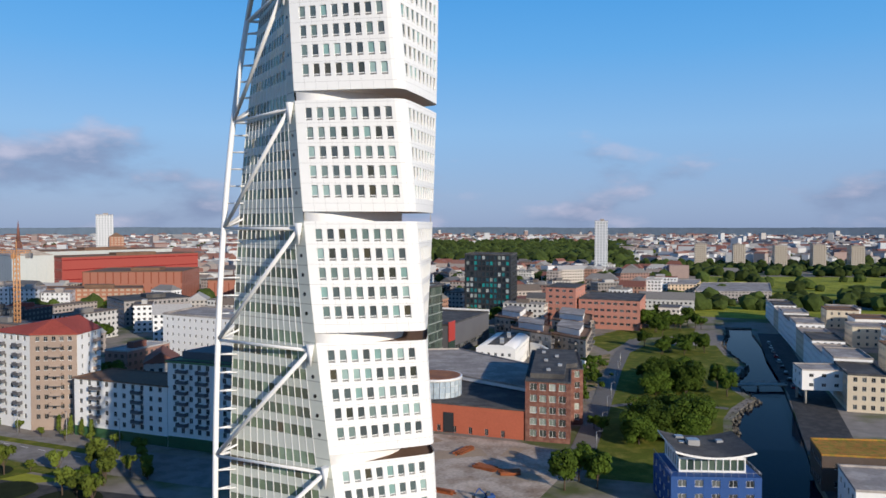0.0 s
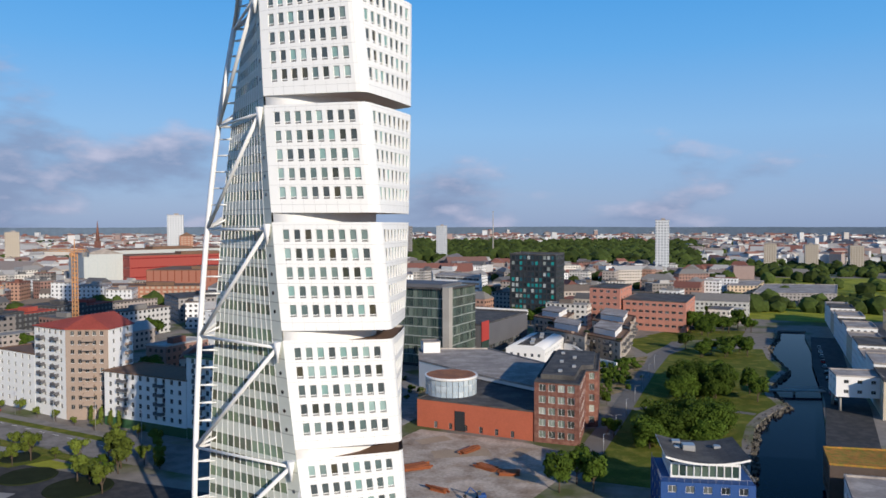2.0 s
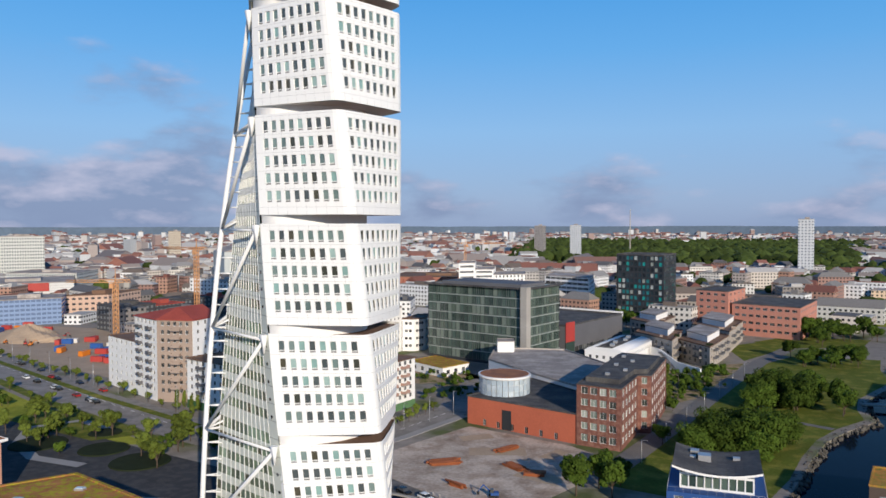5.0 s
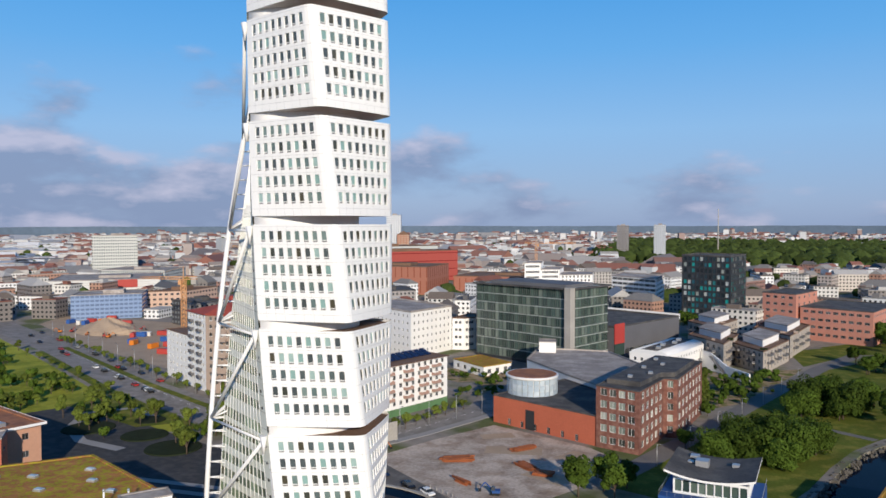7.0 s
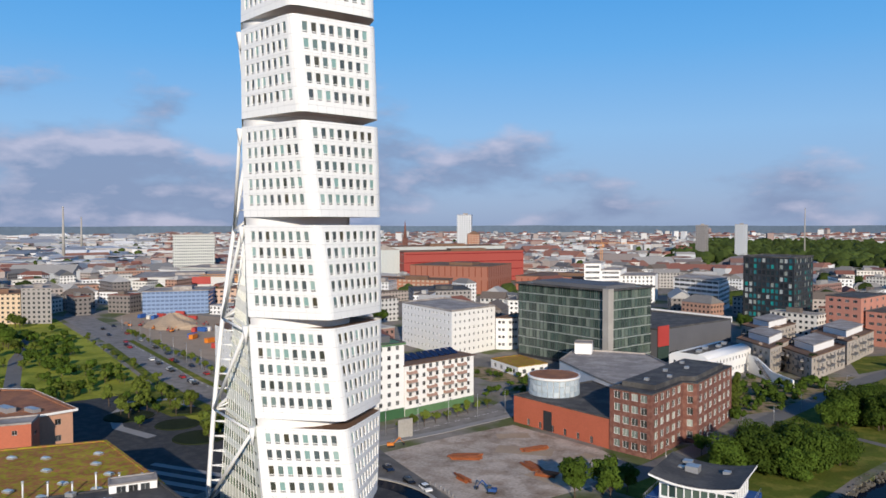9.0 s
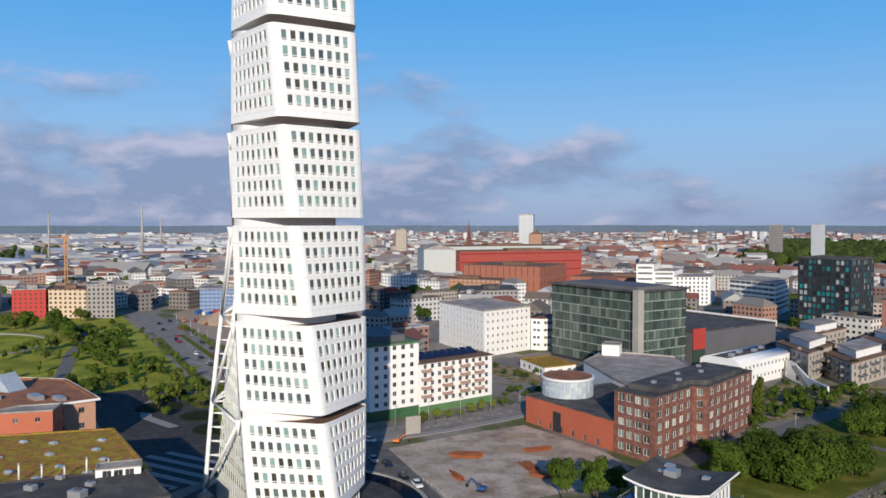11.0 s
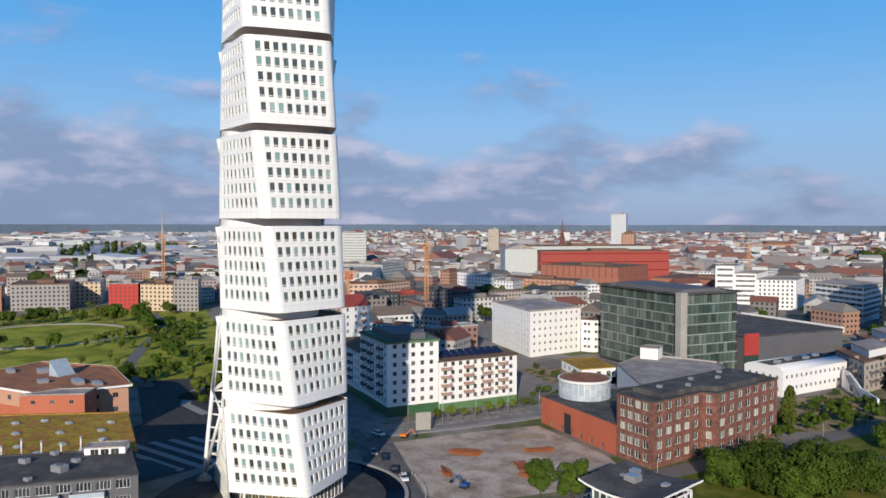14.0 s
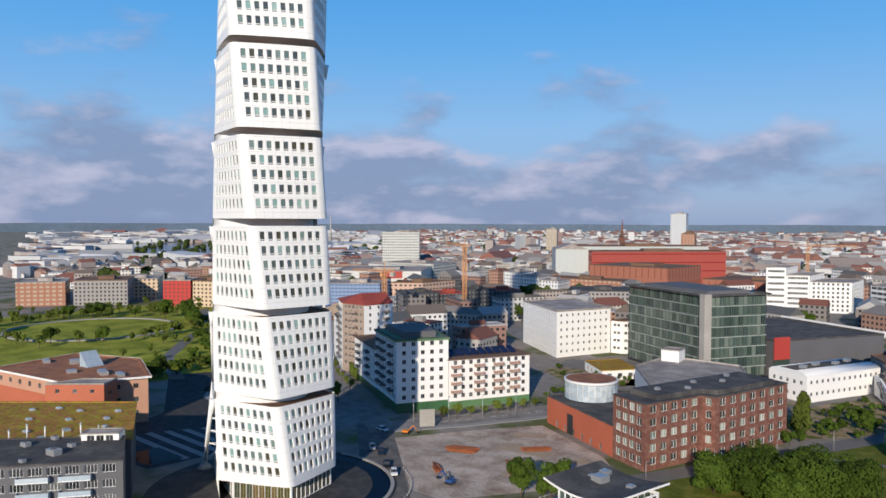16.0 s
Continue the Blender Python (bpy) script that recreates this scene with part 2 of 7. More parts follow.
CONCRETE = mat("concrete", (0.36, 0.34, 0.31), 0.85, var=0.2, scale=0.5)
ALU = mat("grey_metal", (0.5, 0.5, 0.5), 0.4, metal=0.6, var=0.1)
SCAFFOLD = mat("blue_netting", (0.16, 0.24, 0.42), 0.8, var=0.2, scale=0.3)
CRANE = mat("orange_crane_paint", (0.60, 0.31, 0.14), 0.6, var=0.15)
RUST = mat("rusty_steel", (0.33, 0.10, 0.035), 0.85, var=0.35, scale=1.5, per_object=0.25)
ASPHALT = mat("asphalt", (0.13, 0.122, 0.115), 0.9, var=0.25, scale=0.5, second=(0.17, 0.16, 0.15), gloss=0.15)
# granite grey deepened to stand for the shade over plaza and quay
SHADE_PAVING = mat("shade_dark_granite_paving", (0.05, 0.05, 0.052), 0.85, var=0.25, scale=0.6, second=(0.075, 0.072, 0.07), gloss=0.2)
PALE_ASPHALT = mat("worn_pale_asphalt", (0.27, 0.25, 0.235), 0.9, var=0.2, scale=0.4, second=(0.21, 0.195, 0.18), gloss=0.15)
PAVING = mat("paving", (0.17, 0.158, 0.145), 0.85, var=0.2, scale=0.7)
STRIPE = mat("pale_paving", (0.30, 0.29, 0.28), 0.85, var=0.15)
DIRT = mat("gravel_lot", (0.50, 0.42, 0.35), 0.95, var=0.4, scale=0.3, bump=0.5, second=(0.30, 0.225, 0.17), cut=(0.42, 0.7), gloss=0.1)
SCRUB = mat("scrub_ground", (0.34, 0.25, 0.16), 0.95, var=0.35, scale=0.4, second=(0.11, 0.13, 0.025), gloss=0.1)
SAND = mat("sand", (0.40, 0.30, 0.21), 0.95, var=0.2, scale=0.5)
# green lowered so the colour takes in the tree shade by the canal
LAWN = mat("lawn", (0.105, 0.13, 0.02), 0.95, var=0.35, scale=0.35, second=(0.20, 0.19, 0.04), cut=(0.48, 0.66), gloss=0.1)
MEADOW = mat("meadow", (0.32, 0.33, 0.045), 0.95, var=0.3, scale=0.12, second=(0.20, 0.23, 0.028), gloss=0.1)
SHORE = mat("stone_shore", (0.10, 0.09, 0.075), 0.95, var=0.4, scale=1.2, bump=0.6)
WATER = mat("water", (0.004, 0.009, 0.022), 0.08, var=0.3, scale=0.2, bump=0.12, gloss=0.05)
WATER.node_tree.nodes["Principled BSDF"].inputs["IOR"].default_value = 1.2
LEAF = mat("leaves", (0.055, 0.09, 0.012), 0.8, var=0.35, scale=0.8, per_object=0.3, gloss=0.1)
LEAF_PALE = mat("pale_leaves", (0.10, 0.13, 0.022), 0.8, var=0.35, scale=0.8, per_object=0.3, gloss=0.1)
BARK = mat("bark", (0.09, 0.065, 0.045), 0.9, var=0.3, scale=2.0)
WOODS = mat("woodland", (0.045, 0.065, 0.016), 0.9, var=0.4, scale=0.12, per_island=0.4, gloss=0.1)
GROUND = mat("town_ground", (0.25, 0.22, 0.19), 0.95, var=0.35, scale=0.06, second=(0.10, 0.12, 0.035), cut=(0.5, 0.6))
# woodland colour turned blue to stand for the haze before it
RIDGE = mat("hazed_far_ridge", (0.10, 0.14, 0.19), 1.0, var=0.2, scale=0.01)
GLASS_TOWER = palette("tower_window_glass", [(0.06, 0.075, 0.08), (0.09, 0.12, 0.125), (0.05, 0.055, 0.045), (0.22, 0.36, 0.34), (0.08, 0.10, 0.105), (0.30, 0.42, 0.40), (0.07, 0.065, 0.045), (0.11, 0.16, 0.16), (0.17, 0.23, 0.22), (0.07, 0.085, 0.09), (0.14, 0.20, 0.19)], 0.12, "both")
GLASS_SPINE = palette("spine_window_glass", [(0.10, 0.125, 0.095), (0.14, 0.17, 0.12), (0.20, 0.26, 0.17), (0.12, 0.12, 0.085), (0.14, 0.18, 0.14), (0.25, 0.33, 0.24)], 0.12, by_island=True)
GLASS_DARK = palette("dark_window_glass", [(0.025, 0.03, 0.035), (0.04, 0.045, 0.05), (0.06, 0.065, 0.07), (0.03, 0.03, 0.03), (0.12, 0.13, 0.13)], 0.12)
GLASS_GREEN = palette("curtain_wall_glass", [(0.035, 0.06, 0.052), (0.08, 0.12, 0.10), (0.045, 0.07, 0.06), (0.12, 0.16, 0.135), (0.06, 0.09, 0.075), (0.09, 0.125, 0.10), (0.03, 0.05, 0.046), (0.17, 0.21, 0.175), (0.07, 0.11, 0.095)], 0.03)
GLASS_TEAL = palette("coloured_panels", [(0.02, 0.025, 0.03), (0.02, 0.28, 0.26), (0.45, 0.48, 0.46), (0.03, 0.05, 0.06), (0.03, 0.04, 0.05), (0.03, 0.10, 0.13), (0.30, 0.33, 0.30), (0.02, 0.03, 0.035), (0.03, 0.18, 0.19), (0.05, 0.06, 0.07)], 0.2)
GLASS_DRUM = palette("pale_drum_glass", [(0.42, 0.50, 0.56), (0.50, 0.57, 0.62), (0.38, 0.46, 0.53)], 0.25)
GLASS_BLIND = palette("windows_with_blinds", [(0.05, 0.055, 0.05), (0.26, 0.30, 0.26), (0.09, 0.10, 0.09), (0.40, 0.43, 0.38), (0.06, 0.07, 0.065), (0.18, 0.22, 0.19)], 0.15)
DARK_BED = mat("dark_clipped_planting", (0.022, 0.03, 0.014), 0.9, var=0.35, scale=1.2, bump=0.5, gloss=0.1)
SOLAR = mat("solar_panel", (0.012, 0.02, 0.06), 0.15, var=0.2)
LOUVRE = mat("dark_louvre", (0.16, 0.16, 0.155), 0.6, var=0.1)
TYRE = mat("rubber", (0.02, 0.02, 0.02), 0.9, var=0.1)
CAR_PAINTS = [mat("silver_paint", (0.45, 0.46, 0.47), 0.3, 0.5, 0.04), mat("dark_blue_paint", (0.015, 0.03, 0.07), 0.25, 0.2, 0.04), mat("white_paint", (0.75, 0.75, 0.74), 0.3, 0, 0.04), mat("black_paint", (0.015, 0.015, 0.017), 0.25, 0, 0.04), mat("red_paint", (0.35, 0.02, 0.02), 0.3, 0, 0.04)]

# ---- building helpers ----


def part(name, bm, material, parent=None, label="", m=None):
    me = bpy.data.meshes.new(name)
    bm.to_mesh(me)
    bm.free()
    for one in (material if isinstance(material, (list, tuple)) else [material]):
        me.materials.append(one)
    ob = new(name, me)
    ob.parent = parent
    if m is not None:
        ob.matrix_basis = m
    return tagged(ob, label)


def placed(name, mesh, parent, m):
    ob = new(name, mesh)
    ob.parent, ob.matrix_basis = parent, m
    return ob


def thing(name, label, category, at=(0, 0, 0), turn=0.0, group="", kind=""):
    ob = new(name)
    ob.matrix_basis = pose(*at, 0, 0, turn)
    return tagged(ob, label, category, group, kind)


def add_box(bm, x0, y0, z0, x1, y1, z1, m=None, mi=0):
    vs = [bm.verts.new((m @ Vector(c)) if m else c) for c in ((x0, y0, z0), (x1, y0, z0), (x1, y1, z0), (x0, y1, z0), (x0, y0, z1), (x1, y0, z1), (x1, y1, z1), (x0, y1, z1))]
    for q in ((0, 3, 2, 1), (4, 5, 6, 7), (0, 1, 5, 4), (1, 2, 6, 5), (2, 3, 7, 6), (3, 0, 4, 7)):
        bm.faces.new([vs[i] for i in q]).material_index = mi
    return vs


def add_tube(bm, a, b, r0, r1=None, n=8, cap=True):
    a, b = Vector(a), Vector(b)
    r1 = r0 if r1 is None else r1
    d = (b - a).normalized()
    u = d.orthogonal().normalized()
    v = d.cross(u)
    rings = []
    for p, r in ((a, r0), (b, r1)):
        rings.append([bm.verts.new(p + (u * math.cos(t) + v * math.sin(t)) * r) for t in (2 * math.pi * k / n for k in range(n))])
    for k in range(n):
        bm.faces.new((rings[0][k], rings[0][(k + 1) % n], rings[1][(k + 1) % n], rings[1][k])).smooth = True
    if cap:
        bm.faces.new(rings[0][::-1])
        bm.faces.new(rings[1])


def add_sweep(bm, pts, r, n=10):
    """One unbroken round tube along a line of points."""
    rings = []
    for k, p in enumerate(pts):
        d = (pts[min(k + 1, len(pts) - 1)] - pts[max(k - 1, 0)]).normalized()
        u = Vector((0, 1, 0)).cross(d).normalized()
        v = d.cross(u)
        rings.append([bm.verts.new(p + (u * math.cos(t) + v * math.sin(t)) * r) for t in (2 * math.pi * j / n for j in range(n))])
    for k in range(len(pts) - 1):
        for j in range(n):
            bm.faces.new((rings[k][j], rings[k][(j + 1) % n], rings[k + 1][(j + 1) % n], rings[k + 1][j])).smooth = True
    bm.faces.new(rings[0][::-1])
    bm.faces.new(rings[-1])


def add_prism(bm, poly, z0, z1, top=True, bottom=True, mi=0, uv=None):
    lo, hi = [bm.verts.new((*p, z0)) for p in poly], [bm.verts.new((*p, z1)) for p in poly]
    n, run = len(poly), 0.0
    for k in range(n):
        j = (k + 1) % n
        f = bm.faces.new((lo[k], lo[j], hi[j], hi[k]))
        f.material_index = mi
        step = (Vector(poly[j]) - Vector(poly[k])).length
        if uv:
            for loop, c in zip(f.loops, ((run, z0), (run + step, z0), (run + step, z1), (run, z1))):
                loop[uv].uv = c
        run += step
    if top:
        bm.faces.new(hi).material_index = mi
    if bottom:
        bm.faces.new(lo[::-1]).material_index = mi
    return lo, hi


def inset(poly, d):
    """A footprint (counter-clockwise) drawn in by d metres; d below nought draws it out."""
    res, n = [], len(poly)
    for k in range(n):
        a, b, c = Vector(poly[k - 1]), Vector(poly[k]), Vector(poly[(k + 1) % n])
        e, f = (b - a).normalized(), (c - b).normalized()
        ne, nf = Vector((-e.y, e.x)), Vector((-f.y, f.x))
        s = ne + nf
        res.append(tuple(b + s * (d / max(0.3, s.dot(ne)))))
    return res


def ccw(poly):
    area = sum(poly[k - 1][0] * poly[k][1] - poly[k][0] * poly[k - 1][1] for k in range(len(poly)))
    return [tuple(p) for p in (poly if area > 0 else poly[::-1])]


WINDOWS = {}


def glazed(name, xs, zs, glass_of):
    """A frame of bars between the cuts xs and zs, with panes set back in every second field, all of one piece. -y is outward."""
    bm = bmesh.new()
    grid = [[bm.verts.new((x, -0.05, z)) for x in xs] for z in zs]
    for j in range(len(zs) - 1):
        for i in range(len(xs) - 1):
            q = (grid[j][i], grid[j][i + 1], grid[j + 1][i + 1], grid[j + 1][i])
            if i % 2 and j % 2:
                inner = [bm.verts.new((v.co.x, 0.02, v.co.z)) for v in q]
                for e in range(4):
                    bm.faces.new((q[e], q[(e + 1) % 4], inner[(e + 1) % 4], inner[e])).material_index = 1
                bm.faces.new(inner).material_index = glass_of(i, j)
            else:
                bm.faces.new(q).material_index = 1
    rim = [*grid[0], *[row[-1] for row in grid[1:]], *grid[-1][-2::-1], *[row[0] for row in grid[-2:0:-1]]]
    back = [bm.verts.new((v.co.x, 0.05, v.co.z)) for v in rim]
    for k in range(len(rim)):
        bm.faces.new((rim[k], back[k], back[(k + 1) % len(rim)], rim[(k + 1) % len(rim)])).material_index = 1
    me = bpy.data.meshes.new(name)
    bm.to_mesh(me)
    bm.free()
    return me



def window_mesh(w, h, glass, frame_mat, bars=1, thick=0.07):
    """One window: a frame, glazing bars and a pane set back in it. x along the wall, -y outward."""
    key = (round(w, 2), round(h, 2), glass.name, frame_mat.name, bars)
    if key not in WINDOWS:
        xs = [-w / 2, -w / 2 + thick]
        for k in range(1, bars + 1):
            x = -w / 2 + w * k / (bars + 1)
            xs += [x - 0.03, x + 0.03]
        me = glazed("window", xs + [w / 2 - thick, w / 2], (-h / 2, -h / 2 + thick, h / 2 - thick, h / 2), lambda i, j: 0)
        me.materials.append(glass)
        me.materials.append(frame_mat)
        WINDOWS[key] = me
    return WINDOWS[key]


def facade(bm, a, b, z0, z1, cols, rows, w, h, sill=0.9, first=0.0, margin=1.0, depth=0.18, skip=None):
    """A wall from a to b (outside on its right) with real openings. Gives the windows' poses."""
    a, b = Vector(a), Vector(b)
    d = (b - a)
    length = d.length
    d /= length
    nrm = Vector((d.y, -d.x))
    storey = (z1 - z0 - first) / max(rows, 1)
    w = min(w, (length - 2 * margin) / max(cols, 1) * 0.94)
    h = min(h, storey * 0.94)
    us, zs = [0.0], [z0]
    pitch = (length - 2 * margin) / max(cols, 1)
    for c in range(cols):
        m = margin + pitch * (c + 0.5)
        us += [m - w / 2, m + w / 2]
    for r in range(rows):
        s = min(sill, storey - h - 0.03)
        zs += [z0 + first + storey * r + s, z0 + first + storey * r + s + h]
    us.append(length)
    zs.append(z1)
    poses = []
    turn = math.degrees(math.atan2(d.y, d.x))
    grid = [[bm.verts.new((*(a + d * u), z)) for u in us] for z in zs]
    for i in range(len(zs) - 1):
        for j in range(len(us) - 1):
            q = (grid[i][j], grid[i][j + 1], grid[i + 1][j + 1], grid[i + 1][j])
            if i % 2 == 1 and j % 2 == 1 and not (skip and skip(j // 2, i // 2)):
                inner = [bm.verts.new((v.co.x - nrm.x * depth, v.co.y - nrm.y * depth, v.co.z)) for v in q]
                for k in range(4):
                    bm.faces.new((q[k], q[(k + 1) % 4], inner[(k + 1) % 4], inner[k]))
                mid = sum((v.co for v in inner), Vector()) / 4
                poses.append(pose(mid.x, mid.y, mid.z, 0, 0, turn))
            else:
                bm.faces.new(q)
    return poses, w, h


def building(name, label, category, foot, h, wall, roof, sides, glass=None, frame_mat=None, z0=0.0, parapet=0.5, group="", bars=1, roof_label="", eave=0.0):
    """A block with real window openings. sides: for each edge of the footprint (counter-clockwise)
    None for a blank wall or (columns, rows, width, height) with optional sill, ground-floor height and margin."""
    glass, frame_mat = glass or GLASS_DARK, frame_mat or ALU
    foot = [tuple(p) for p in foot]
    ox, oy = sum(p[0] for p in foot) / len(foot), sum(p[1] for p in foot) / len(foot)
    foot = [(p[0] - ox, p[1] - oy) for p in foot]
    ob = thing(name, label, category, (ox, oy, z0), group=group)
    bm = bmesh.new()
    wins = []
    for k in range(len(foot)):
        a, b = foot[k], foot[(k + 1) % len(foot)]
        s = sides[k % len(sides)]
        if s:
            o = dict(zip(("sill", "first", "margin"), s[4:]))
            ps, w, hh = facade(bm, a, b, 0.0, h, *s[:4], **o)
            wins += [(p, w, hh) for p in ps]
        else:
            facade(bm, a, b, 0.0, h, 0, 0, 1, 1)
    top = inset(foot, 0.35)
    add_prism(bm, top, h - 0.8, h - 0.6)
    part("wall", bm, wall, ob)
    bm = bmesh.new()
    outer, inner = inset(foot, -0.12 - eave), inset(foot, 0.28)
    n = len(foot)
    rings = [[bm.verts.new((*p, z)) for p in ring] for ring, z in ((outer, h - 0.06), (outer, h + parapet), (inner, h + parapet), (inner, h + 0.05))]
    for r in range(3):
        for k in range(n):
            bm.faces.new((rings[r][k], rings[r][(k + 1) % n], rings[r + 1][(k + 1) % n], rings[r + 1][k]))
    bm.faces.new(rings[3])
    bm.faces.new(rings[0][::-1])
    part("roof", bm, roof, ob, roof_label)
    for m, w, hh in wins:
        placed("window", window_mesh(w, hh, glass, frame_mat, bars), ob, m)
    return ob


def quad(c, left, right):
    """Footprint from the near corner and its two neighbours."""
    return ccw([c, right, (left[0] + right[0] - c[0], left[1] + right[1] - c[1]), left])


def rect(x, y, w, d, turn=0.0):
    """Footprint: a corner, the width along turn degrees, and the depth to its left."""
    u = Vector((math.cos(radians(turn)), math.sin(radians(turn))))
    v = Vector((-u.y, u.x))
    p = Vector((x, y))
    return [tuple(p), tuple(p + u * w), tuple(p + u * w + v * d), tuple(p + v * d)]


def local_poly(foot):
    ox, oy = sum(p[0] for p in foot) / len(foot), sum(p[1] for p in foot) / len(foot)
    return [(p[0] - ox, p[1] - oy) for p in foot], ox, oy


def sheet(name, poly, z, material, label="", category="", thick=0.0):
    bm = bmesh.new()
    if thick:
        add_prism(bm, ccw(poly), z - thick, z, bottom=False)
    else:
        bm.faces.new([bm.verts.new((*p, z)) for p in ccw(poly)])
    bmesh.ops.triangulate(bm, faces=[f for f in bm.faces if len(f.verts) > 4])
    return tagged(part(name, bm, material), label, category, kind="structure")


def strip(name, line, width, z, material, label, category, thick=0.0):
    """A road or path along a line of points."""
    pts = [Vector(p) for p in line]
    left, right = [], []
    for k, p in enumerate(pts):
        d = (pts[min(k + 1, len(pts) - 1)] - pts[max(k - 1, 0)]).normalized()
        nrm = Vector((-d.y, d.x))
        left.append(tuple(p + nrm * width / 2))
        right.append(tuple(p - nrm * width / 2))
    bm = bmesh.new()
    a, b = [bm.verts.new((*p, z)) for p in left], [bm.verts.new((*p, z)) for p in right]
    for k in range(len(a) - 1):
        bm.faces.new((b[k], b[k + 1], a[k + 1], a[k]))
        if thick:
            for row, flip in ((a, False), (b, True)):
                lo = [bm.verts.new((row[k + i].co.x, row[k + i].co.y, z - thick)) for i in (0, 1)]
                bm.faces.new((row[k], row[k + 1], lo[1], lo[0]) if not flip else (row[k + 1], row[k], lo[0], lo[1]))
    return tagged(part(name, bm, material), label, category, kind="structure")

# ---- the twisting tower ----
AXIS = Vector((-36.73, 131.79))
PITCH, BASE, CUBE = 20.22, 4.77, 18.57   # from cube to cube; the lowest cube's foot; a cube's height
P1, P2, P3, P4 = (-7.75, -11.6), (10.83, -11.5), (13.85, 6.75), (-1.95, 13.7)
TIP, SPINE = "tip", "spine"   # the sharp end of the glazed wedge and the steel tube before it
REACH = {TIP: (22.86, 173.77, 8.853, 0.467), SPINE: (25.33, 176.09, 9.182, 0.538)}


def twist(z):
    d = (z - 68.8) / 20.0
    return radians(3.5 - 8.87 * d + 0.586 * d * d + 0.0215 * d ** 3)


def turned(p, z):
    """A point of the plan at height z, carried round by the twist."""
    if p in (TIP, SPINE):
        r, start, turn, more = REACH[p]
        d = (z - 68.8) / 20.0
        a = radians(start - turn * d - more * d * d)
        return Vector((AXIS.x + r * math.cos(a), AXIS.y + r * math.sin(a), z))
    c, s = math.cos(twist(z)), math.sin(twist(z))
    return Vector((AXIS.x + p[0] * c - p[1] * s, AXIS.y + p[0] * s + p[1] * c, z))


def bowed(a, b, t, bulge):
    a, b = Vector(a), Vector(b)
    d = (b - a).normalized()
    return a.lerp(b, t) + Vector((d.y, -d.x)) * (bulge * (1 - (2 * t - 1) ** 2))


def face_line(a, b, cols, first, step, w, round_a, round_b):
    """Points of the plan along one face: (point, is the stretch after it a window)."""
    length = (Vector(b) - Vector(a)).length
    us, win = [round_a], []
    for c in range(cols):
        m = first + step * c
        us += [m - w / 2, m + w / 2]
    us.append(length - round_b)
    return [bowed(a, b, u / length, 0.25) for u in us], us


def arc(a, b, c, r):
    """Round the corner b between a and c."""
    a, b, c = Vector(a), Vector(b), Vector(c)
    p, q = b + (a - b).normalized() * r, b + (c - b).normalized() * r
    return [p.lerp(b, t).lerp(b.lerp(q, t), t) for t in (0.25, 0.5, 0.75)]


tower = thing("twisted_tower", "white aluminium-clad apartment tower of twisted cubes", "tower", (0, 0, 0))
ROW_Z = [CUBE - 2.3 - 3.2255 * r for r in range(5)]   # window centres above a cube's foot
WIN_W, WIN_H = 1.14, 2.14


def tower_window_mesh():
    w, h, t = WIN_W / 2, WIN_H / 2, 0.05
    me = glazed("window", (-w, -w + t, w - t, w), (-h, -h + t, -h + 0.31, -h + 0.45, h - t, h), lambda i, j: 2 if j == 1 else 0)
    for one in (GLASS_TOWER, WHITE_STEEL, LOUVRE):
        me.materials.append(one)
    return me


TOWER_WINDOW = tower_window_mesh()
LINES = []
for a, b, first, ra, rb in ((P1, P2, 2.3, 0.0, 1.5), (P2, P3, 2.52, 1.5, 1.5), (P3, P4, 2.0, 1.5, 0.6)):
    LINES.append(face_line(a, b, 8, first, 1.94 if a == P1 else 1.89, WIN_W, ra, rb))

